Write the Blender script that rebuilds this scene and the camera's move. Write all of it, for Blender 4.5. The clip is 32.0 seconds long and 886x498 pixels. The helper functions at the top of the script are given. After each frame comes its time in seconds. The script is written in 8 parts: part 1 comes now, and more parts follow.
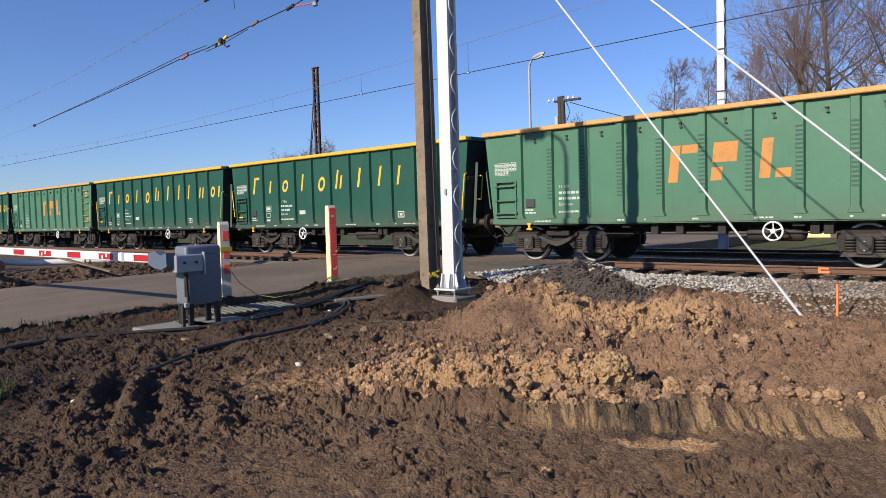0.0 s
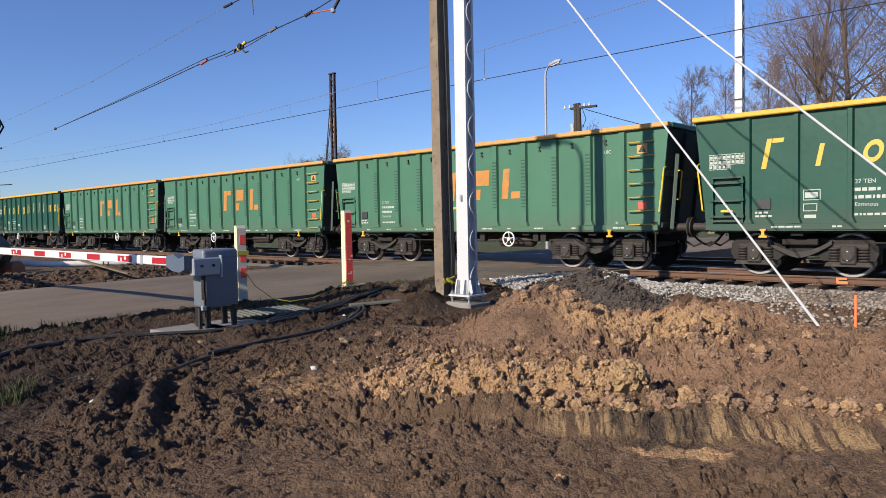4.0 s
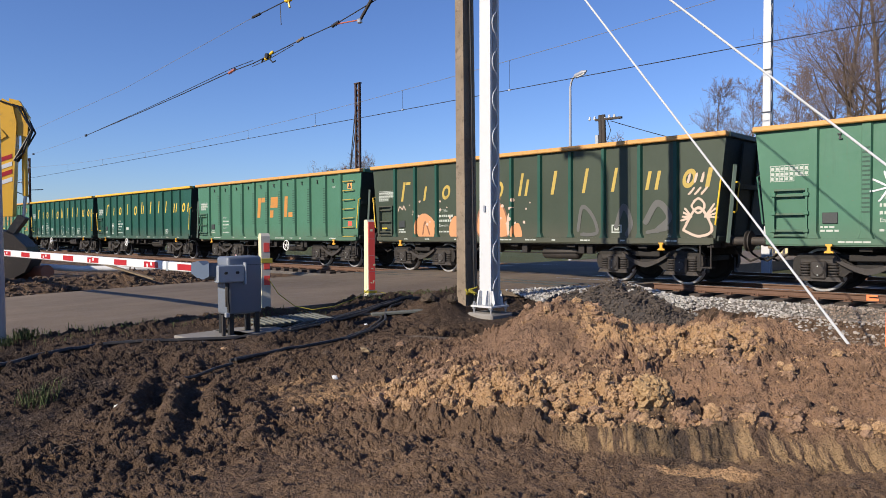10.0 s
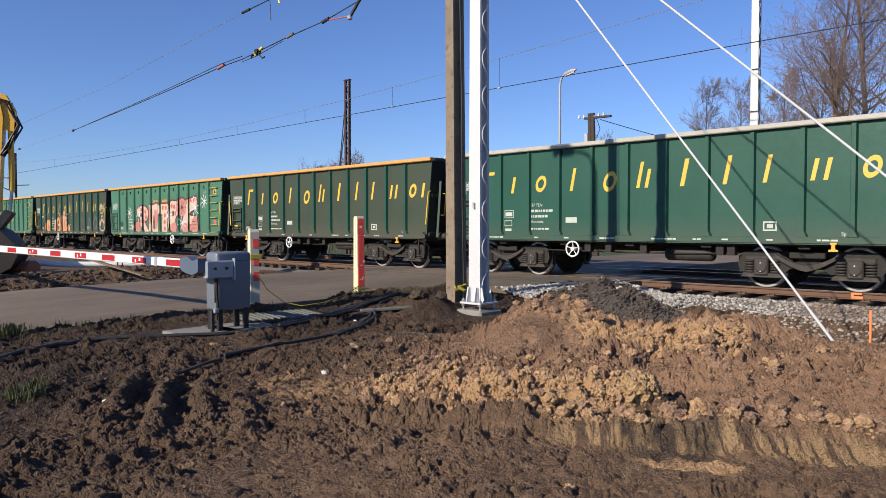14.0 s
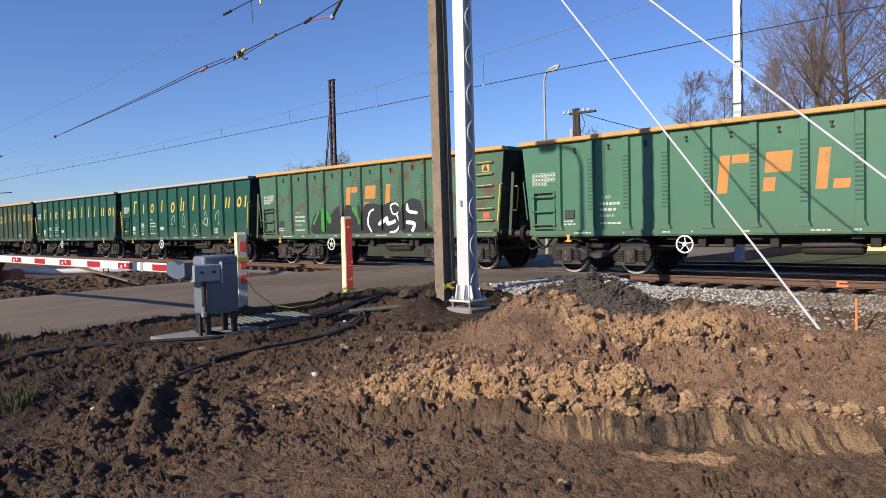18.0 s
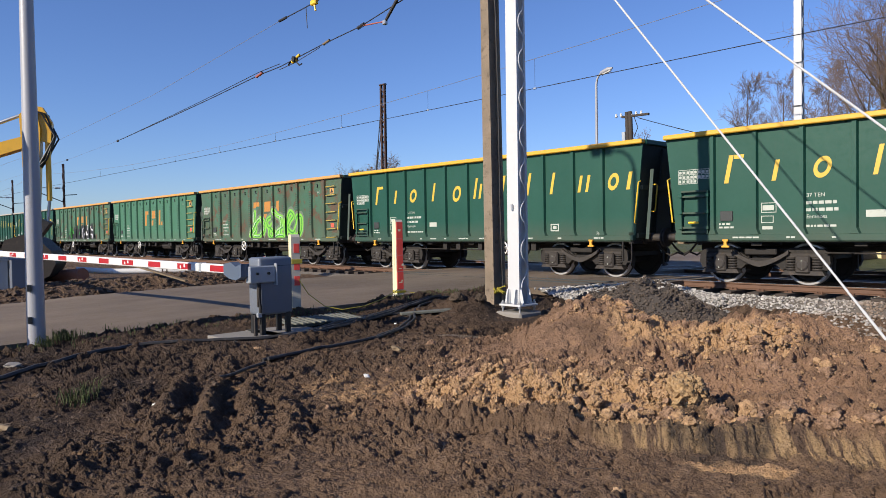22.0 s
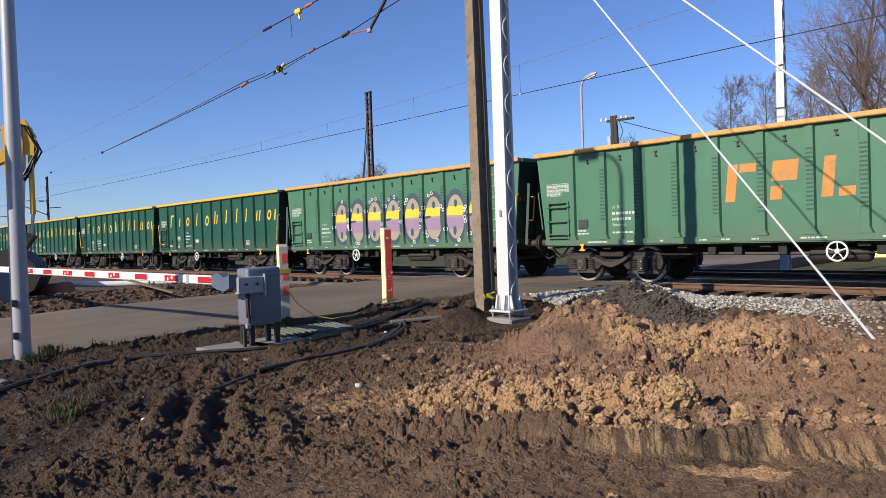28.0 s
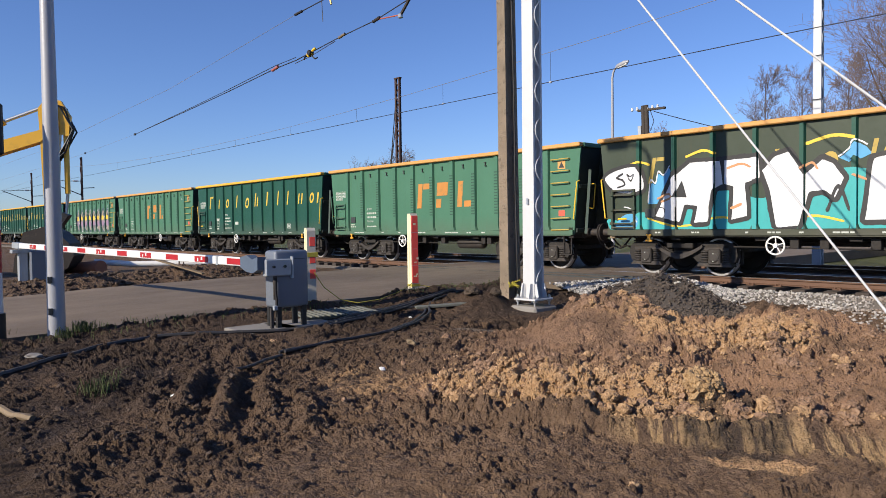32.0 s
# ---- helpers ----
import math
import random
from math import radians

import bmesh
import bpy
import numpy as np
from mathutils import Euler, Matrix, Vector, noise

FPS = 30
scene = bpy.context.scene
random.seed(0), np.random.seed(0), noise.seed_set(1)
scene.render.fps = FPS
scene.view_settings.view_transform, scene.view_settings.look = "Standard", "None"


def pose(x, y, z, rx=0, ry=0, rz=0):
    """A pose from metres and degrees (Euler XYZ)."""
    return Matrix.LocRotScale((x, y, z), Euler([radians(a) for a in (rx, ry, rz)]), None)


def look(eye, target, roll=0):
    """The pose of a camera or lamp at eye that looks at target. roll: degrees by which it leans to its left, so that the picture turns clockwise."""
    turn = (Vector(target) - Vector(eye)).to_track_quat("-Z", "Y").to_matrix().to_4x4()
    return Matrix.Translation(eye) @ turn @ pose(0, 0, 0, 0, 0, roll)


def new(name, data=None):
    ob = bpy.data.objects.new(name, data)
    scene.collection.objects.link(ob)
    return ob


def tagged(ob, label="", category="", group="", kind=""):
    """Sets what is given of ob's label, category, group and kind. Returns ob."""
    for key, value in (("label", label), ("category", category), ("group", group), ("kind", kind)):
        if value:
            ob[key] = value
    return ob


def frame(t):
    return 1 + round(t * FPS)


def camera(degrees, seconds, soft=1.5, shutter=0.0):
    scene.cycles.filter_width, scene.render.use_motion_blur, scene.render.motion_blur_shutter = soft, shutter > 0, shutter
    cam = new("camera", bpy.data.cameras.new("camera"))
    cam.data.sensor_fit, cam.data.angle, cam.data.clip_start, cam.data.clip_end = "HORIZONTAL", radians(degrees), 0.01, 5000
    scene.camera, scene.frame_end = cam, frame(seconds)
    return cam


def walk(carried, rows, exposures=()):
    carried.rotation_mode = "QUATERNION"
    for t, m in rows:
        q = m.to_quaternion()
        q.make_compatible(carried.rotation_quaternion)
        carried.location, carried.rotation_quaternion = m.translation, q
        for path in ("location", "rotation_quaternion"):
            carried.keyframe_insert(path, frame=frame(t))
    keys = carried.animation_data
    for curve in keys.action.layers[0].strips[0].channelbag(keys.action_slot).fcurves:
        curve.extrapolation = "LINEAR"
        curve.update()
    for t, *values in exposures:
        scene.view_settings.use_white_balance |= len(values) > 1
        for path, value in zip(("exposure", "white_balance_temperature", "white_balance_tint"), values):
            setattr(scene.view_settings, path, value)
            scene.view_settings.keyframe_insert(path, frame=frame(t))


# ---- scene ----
LENS = 64.2                                   # f = 1250 for a 1568 wide picture
RAIL, TRACK_Y, WAGON = 0.32, 16.87, 12.6805   # rail head, track centre, length over buffers
cam = camera(LENS, 32.0, soft=0.5)
# seconds, place, yaw, pitch, roll
PATH = [
    (0, 0.021, 0.044, 1.618, 41.575, -2.802, 1.587),
    (0.5, 0.017, 0.045, 1.620, 41.815, -2.696, 1.639),
    (1, 0.007, 0.057, 1.618, 41.800, -2.743, 1.327),
    (1.5, 0.023, 0.032, 1.612, 41.798, -2.611, 1.159),
    (2, 0.036, 0.025, 1.622, 41.758, -2.632, 1.257),
    (2.5, 0.026, 0.034, 1.618, 41.705, -2.664, 1.390),
    (3, 0.025, 0.021, 1.618, 42.023, -2.551, 1.329),
    (3.5, 0.028, 0.012, 1.621, 42.398, -2.417, 1.138),
    (5.5, 0.014, 0.020, 1.620, 43.709, -1.982, 0.596),
    (6, -0.008, 0.047, 1.621, 43.741, -1.842, 0.109),
    (6.5, -0.005, 0.037, 1.625, 43.838, -1.604, 0.323),
    (7, 0.001, 0.047, 1.622, 43.801, -1.540, 0.081),
    (7.5, -0.015, 0.036, 1.624, 43.591, -1.460, -0.251),
    (8, -0.021, 0.033, 1.624, 43.716, -1.486, -0.513),
    (8.5, -0.030, 0.017, 1.634, 43.948, -1.176, -0.577),
    (9, -0.000, 0.001, 1.629, 44.242, -0.504, -1.072),
    (9.5, 0.017, 0.013, 1.630, 44.615, -0.969, -0.280),
    (10, 0.007, 0.019, 1.632, 44.559, -1.487, 0.259),
    (10.5, -0.010, 0.025, 1.630, 44.556, -1.892, 0.706),
    (11, 0.001, 0.016, 1.630, 44.742, -2.059, 0.552),
    (11.5, -0.002, 0.021, 1.627, 44.768, -2.005, 0.227),
    (12, -0.015, 0.029, 1.632, 44.702, -1.953, 0.142),
    (12.5, 0.009, -0.008, 1.627, 44.440, -1.756, -0.087),
    (13, -0.000, -0.000, 1.620, 44.300, -1.775, -0.080),
    (13.5, -0.022, 0.020, 1.625, 44.106, -1.806, -0.190),
    (14, 0.027, -0.005, 1.616, 43.698, -1.679, 0.009),
    (14.5, 0.030, 0.004, 1.618, 42.673, -0.828, 0.229),
    (16.5, 0.017, 0.009, 1.614, 42.763, -1.639, 0.755),
    (17, 0.024, 0.016, 1.618, 42.765, -1.585, 0.829),
    (17.5, 0.030, 0.004, 1.617, 42.499, -1.773, 0.635),
    (18, 0.025, 0.007, 1.617, 42.721, -1.837, 1.329),
    (18.5, 0.001, 0.022, 1.620, 42.889, -1.773, 1.623),
    (19, 0.009, 0.025, 1.620, 42.958, -2.109, 1.544),
    (19.5, 0.011, 0.010, 1.619, 42.913, -2.239, 1.492),
    (20, 0.012, -0.000, 1.623, 43.469, -1.974, 1.242),
    (20.5, -0.016, -0.007, 1.641, 43.497, -1.521, 0.824),
    (21, -0.051, -0.033, 1.632, 44.896, -0.911, 0.800),
    (21.5, -0.025, -0.033, 1.627, 46.319, -1.016, 0.427),
    (22, 0.001, -0.028, 1.619, 46.650, -1.467, 0.913),
    (22.5, 0.007, -0.017, 1.619, 46.480, -1.602, 1.180),
    (23, -0.008, -0.011, 1.622, 46.137, -1.894, 1.307),
    (23.5, -0.019, -0.006, 1.625, 45.977, -1.870, 1.158),
    (24, -0.010, -0.006, 1.624, 45.887, -1.946, 1.392),
    (24.5, 0.000, 0.003, 1.621, 45.533, -2.122, 1.989),
    (25, 0.002, 0.000, 1.623, 45.318, -2.159, 1.979),
    (25.5, -0.006, -0.000, 1.625, 45.632, -1.805, 1.729),
    (27.5, -0.005, -0.021, 1.623, 45.524, -1.531, 1.932),
    (28, -0.018, -0.027, 1.630, 45.670, -0.971, 1.890),
    (28.5, -0.016, -0.026, 1.625, 46.446, -1.074, 1.623),
    (29, -0.007, -0.010, 1.624, 46.601, -1.478, 2.063),
    (29.5, -0.001, -0.018, 1.621, 46.710, -1.749, 1.970),
    (30, -0.008, -0.014, 1.622, 46.892, -1.935, 2.162),
    (30.5, 0.003, -0.030, 1.625, 47.432, -2.020, 2.420),
    (31, 0.001, -0.030, 1.621, 47.816, -1.960, 2.054),
    (31.5, 0.001, -0.038, 1.619, 47.976, -1.942, 1.297),
    (32, -0.005, -0.049, 1.619, 47.789, -1.945, 0.718),
]
walk(cam, [(t, pose(x, y, z, 90 + p, r, w)) for t, x, y, z, w, p, r in PATH])

# ---- world and sun ----
SUN_EL, SUN_SLIP = radians(26.5), 0.118       # light travels (SUN_SLIP, 1) over the ground
world = bpy.data.worlds.new("sky")
scene.world = world
world.use_nodes = True
wn = world.node_tree
sky = wn.nodes.new("ShaderNodeTexSky")
sky.sky_type = "NISHITA"
sky.sun_disc = False
sky.sun_elevation = SUN_EL
sky.sun_rotation = math.atan2(-SUN_SLIP, -1.0)
sky.altitude = 100
sky.air_density, sky.dust_density, sky.ozone_density = 1.0, 0.15, 2.0
wn.nodes["Background"].inputs["Strength"].default_value = 0.072
tint = wn.nodes.new("ShaderNodeMix")
tint.data_type, tint.blend_type = "RGBA", "MULTIPLY"
tint.inputs[0].default_value = 1.0
tint.inputs[7].default_value = (0.79, 0.985, 1.50, 1)
wn.links.new(sky.outputs[0], tint.inputs[6])
wn.links.new(tint.outputs[2], wn.nodes["Background"].inputs["Color"])
sun = bpy.data.lights.new("sun", "SUN")
sun.energy, sun.angle, sun.color = 5.0, radians(0.53), (1.0, 0.89, 0.74)
sun_ob = new("sun", sun)
sun_ob.matrix_basis = look((0, 0, 60), (SUN_SLIP * 60, 60, 60 - 60 * math.tan(SUN_EL) * math.hypot(1, SUN_SLIP)))
scene.view_settings.exposure = 0.38


# ---- materials ----
class Nodes:
    """Short names for the nodes of one material."""

    def __init__(self, name):
        self.mat = bpy.data.materials.new(name)
        self.mat.use_nodes = True
        self.t = self.mat.node_tree
        self.b = self.t.nodes["Principled BSDF"]

    def node(self, kind, **values):
        n = self.t.nodes.new(kind)
        for key, value in values.items():
            if key in n.inputs:
                n.inputs[key].default_value = value
        return n

    def link(self, a, b):
        self.t.links.new(a, b)

    def coords(self, which="Object"):
        return self.t.nodes.new("ShaderNodeTexCoord").outputs[which]

    def position(self):
        return self.t.nodes.new("ShaderNodeNewGeometry").outputs["Position"]

    def noise(self, scale, detail=4.0, rough=0.55, vec=None, stretch=None, distort=0.0):
        n = self.node("ShaderNodeTexNoise", Scale=scale, Detail=detail, Roughness=rough, Distortion=distort)
        vec = vec or self.coords()
        if stretch:
            m = self.node("ShaderNodeMapping")
            m.inputs["Scale"].default_value = stretch
            self.link(vec, m.inputs["Vector"])
            vec = m.outputs[0]
        self.link(vec, n.inputs["Vector"])
        return n.outputs["Fac"]

    def crumbs(self, scale, vec):
        n = self.node("ShaderNodeTexVoronoi", Scale=scale)
        self.link(vec, n.inputs["Vector"])
        return self.calc("SUBTRACT", 1.0, n.outputs["Distance"])

    def ramp(self, fac, *stops):
        n = self.t.nodes.new("ShaderNodeValToRGB")
        e = n.color_ramp.elements
        while len(e) < len(stops):
            e.new(0.5)
        for el, (pos, c) in zip(e, stops):
            el.position = pos
            el.color = (c, c, c, 1) if isinstance(c, (int, float)) else (*c, 1)
        self.link(fac, n.inputs[0])
        return n.outputs[0]

    def mix(self, fac, a, b, mode="MIX"):
        n = self.t.nodes.new("ShaderNodeMix")
        n.data_type, n.blend_type = "RGBA", mode
        for value, socket in ((fac, n.inputs[0]), (a, n.inputs[6]), (b, n.inputs[7])):
            if isinstance(value, (int, float)):
                socket.default_value = value if socket is n.inputs[0] else (value, value, value, 1)
            elif isinstance(value, tuple):
                socket.default_value = (*value, 1)
            else:
                self.link(value, socket)
        return n.outputs[2]

    def calc(self, op, a, b=0.0, c=0.0):
        n = self.t.nodes.new("ShaderNodeMath")
        n.operation = op
        for value, socket in zip((a, b, c), n.inputs):
            if isinstance(value, (int, float)):
                socket.default_value = value
            else:
                self.link(value, socket)
        return n.outputs[0]

    def split(self, vec):
        n = self.t.nodes.new("ShaderNodeSeparateXYZ")
        self.link(vec, n.inputs[0])
        return n.outputs

    def random(self):
        return self.t.nodes.new("ShaderNodeObjectInfo").outputs["Random"]

    def island(self):
        return self.t.nodes.new("ShaderNodeNewGeometry").outputs["Random Per Island"]

    def put(self, color=None, rough=None, metal=None, bump=None, depth=0.01, strength=0.6):
        for value, key in ((color, "Base Color"), (rough, "Roughness"), (metal, "Metallic")):
            if value is None:
                continue
            socket = self.b.inputs[key]
            if isinstance(value, tuple):
                socket.default_value = (*value, 1)
            elif isinstance(value, (int, float)):
                socket.default_value = value
            else:
                self.link(value, socket)
        if bump is not None:
            n = self.node("ShaderNodeBump", Strength=strength, Distance=depth)
            self.link(bump, n.inputs["Height"])
            self.link(n.outputs[0], self.b.inputs["Normal"])
        return self.mat


def plain(name, color, rough=0.6, metal=0.0, spread=0.25, scale=6.0, depth=0.004, dirt=(0.09, 0.07, 0.05), wear=0.25):
    """A surface with fine grain, a coarse change of tone and some dirt."""
    n = Nodes(name)
    fine, coarse = n.noise(scale * 8, 5), n.noise(scale * 0.35, 3)
    dark = tuple(c * (1 - spread) for c in color)
    light = tuple(min(1, c * (1 + spread * 0.6)) for c in color)
    col = n.mix(coarse, dark, light)
    mask = n.ramp(n.noise(scale, 6, 0.65), (0.56, 0.0), (0.75, wear))
    col = n.mix(mask, col, dirt)
    r = n.ramp(fine, (0.3, max(0.05, rough - 0.12)), (0.7, min(1, rough + 0.12)))
    return n.put(col, r, metal, fine, depth)


def wagon_paint(name, color, rust=0.35, fade=0.2, soot=0.0, blotch=0.0):
    """Old coat paint: faded panels, rust spots and runs, grime low down the wall; blotch: large flaked patches."""
    n = Nodes(name)
    co = n.coords()
    z, v = n.split(co)[2], co
    base = n.mix(n.noise(0.7, 4, 0.6, v), tuple(c * (1 - fade) for c in color), tuple(min(1, c * (1 + fade) + 0.012) for c in color))
    runs = n.ramp(n.noise(5, 5, 0.6, v, (1.6, 1.0, 0.10)), (0.58, 0.0), (0.78, 0.45))
    base = n.mix(runs, base, tuple(c * 0.55 + 0.02 for c in color))
    spots = n.ramp(n.noise(9, 8, 0.72, v), (0.75 - 0.24 * rust, 0.0), (0.80 - 0.22 * rust, min(0.9, rust * 1.6)))
    base = n.mix(spots, base, (0.16, 0.065, 0.03))
    streak = n.ramp(n.noise(2.6, 5, 0.7, v, (2.2, 1.0, 0.16)), (0.66 - 0.1 * rust, 0.0), (0.80, rust * 0.9))
    base = n.mix(streak, base, (0.13, 0.055, 0.028))
    if blotch:
        flake = n.ramp(n.noise(2.3, 7, 0.68, v), (0.60 - 0.06 * blotch, 0.0), (0.63 - 0.06 * blotch, 0.85))
        base = n.mix(flake, base, n.mix(n.noise(6, 4, 0.6, v), (0.055, 0.035, 0.024), (0.17, 0.085, 0.05)))
        haze = n.ramp(n.noise(0.8, 5, 0.65, v, (1.0, 1.0, 0.6)), (0.40, 0.0), (0.66, 0.6 * blotch))
        base = n.mix(haze, base, (0.085, 0.065, 0.045))
    grime = n.calc("MULTIPLY", n.ramp(n.calc("SUBTRACT", 1.6, z), (0.0, 0.0), (0.7, 0.75)), n.noise(1.7, 5, 0.65, v, (1, 1, 0.4)))
    base = n.mix(grime, base, (0.10, 0.08, 0.06))
    if soot:
        base = n.mix(n.ramp(n.noise(0.5, 4, 0.6, v), (0.3, soot), (0.7, soot * 0.6)), base, (0.045, 0.04, 0.032))
    rough = n.ramp(n.noise(14, 5, 0.6, v), (0.3, 0.42), (0.7, 0.62))
    bump = n.calc("ADD", n.noise(2.0, 3, 0.5, v), n.calc("MULTIPLY", n.noise(40, 4, 0.6, v), 0.08))
    n.b.inputs["Specular IOR Level"].default_value = 0.28
    return n.put(base, rough, 0.0, bump, 0.02, 0.35)


GREEN, DARK, OLIVE = (0.050, 0.147, 0.090), (0.0065, 0.062, 0.042), (0.034, 0.048, 0.030)
M = {
    "sea": wagon_paint("sea_green_wagon_paint", GREEN, 0.32, 0.14),
    "sea_rusty": wagon_paint("rusty_green_wagon_paint", (0.048, 0.135, 0.082), 0.45, 0.25, 0, 0.7),
    "sea_worn": wagon_paint("brown_stained_green_wagon_paint", (0.050, 0.120, 0.074), 0.40, 0.3, 0, 1.0),
    "dark": wagon_paint("dark_green_wagon_paint", DARK, 0.10, 0.16),
    "olive": wagon_paint("sooty_olive_wagon_paint", OLIVE, 0.22, 0.2),
    "rim_yellow": plain("yellow_rim_paint", (0.66, 0.37, 0.035), 0.5, 0, 0.12, 4, 0.003, (0.16, 0.08, 0.03), 0.25),
    "rim_orange": plain("weathered_orange_rim_paint", (0.57, 0.295, 0.085), 0.6, 0, 0.16, 4, 0.003, (0.15, 0.07, 0.03), 0.6),
    "rim_grey": plain("grey_rim_paint", (0.38, 0.36, 0.31), 0.6, 0, 0.12, 4, 0.003, (0.14, 0.11, 0.08), 0.4),
    "inner": plain("rusty_wagon_inside", (0.10, 0.06, 0.04), 0.85, 0, 0.4),
    "iron": plain("dusty_brown_running_gear", (0.020, 0.017, 0.015), 0.8, 0.1, 0.4, 7, 0.006, (0.070, 0.053, 0.040), 0.45),
    "wheel_face": plain("dark_greasy_wheel_face", (0.022, 0.019, 0.017), 0.75, 0.1, 0.3, 7, 0.004, (0.07, 0.055, 0.045), 0.4),
    "iron_light": plain("grey_brown_cast_steel", (0.042, 0.036, 0.032), 0.7, 0.2, 0.35, 9, 0.006, (0.16, 0.11, 0.07), 0.5),
    "tread": plain("bright_wheel_tread", (0.52, 0.51, 0.50), 0.42, 0.55, 0.15, 10, 0.001, (0.16, 0.13, 0.10), 0.3),
    "headstock": plain("ochre_dusty_headstock", (0.20, 0.145, 0.085), 0.8, 0, 0.3, 5, 0.004, (0.05, 0.04, 0.03), 0.6),
    "white_paint": plain("white_enamel", (0.78, 0.77, 0.73), 0.45, 0, 0.08, 8, 0.002, (0.3, 0.26, 0.2), 0.3),
    # green darkened nearly to black: the end walls' shade is put into the colour
    "end_shaded": plain("shade_darkened_end_wall_paint", (0.012, 0.022, 0.018), 0.7, 0, 0.3, 4, 0.004, (0.03, 0.025, 0.02), 0.5),
    "end_post": plain("grey_green_post_paint", (0.10, 0.14, 0.12), 0.6, 0, 0.2),
    "bracket_orange": plain("orange_yellow_bracket_paint", (0.70, 0.34, 0.03), 0.5, 0, 0.15, 8, 0.002, (0.12, 0.07, 0.03), 0.4),
    "mark": plain("white_stencil_paint", (0.42, 0.45, 0.40), 0.6, 0, 0.15, 10, 0.001, (0.15, 0.2, 0.15), 0.5),
    "yellow_mark": plain("yellow_logo_paint", (0.60, 0.39, 0.04), 0.5, 0, 0.12, 5, 0.001, (0.25, 0.2, 0.05), 0.25),
    "yellow_faded": plain("faded_yellow_logo_paint", (0.42, 0.30, 0.06), 0.6, 0, 0.25, 5, 0.001, (0.08, 0.07, 0.04), 0.6),
    "orange_mark": plain("orange_logo_paint", (0.47, 0.20, 0.038), 0.6, 0, 0.2, 4, 0.001, (0.10, 0.14, 0.07), 0.7),
    "yellow_steel": plain("yellow_painted_steel", (0.80, 0.50, 0.03), 0.45, 0, 0.1, 8, 0.002, (0.1, 0.06, 0.03), 0.3),
    # darker copy of the wagon green, paints the shade inside the rib slots
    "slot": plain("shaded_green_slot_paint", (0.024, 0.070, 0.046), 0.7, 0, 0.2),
    "red_mark": plain("red_sticker", (0.60, 0.10, 0.06), 0.5, 0, 0.15),
    "dark_plate": plain("dark_tag_plate", (0.03, 0.035, 0.035), 0.6, 0, 0.2),
}


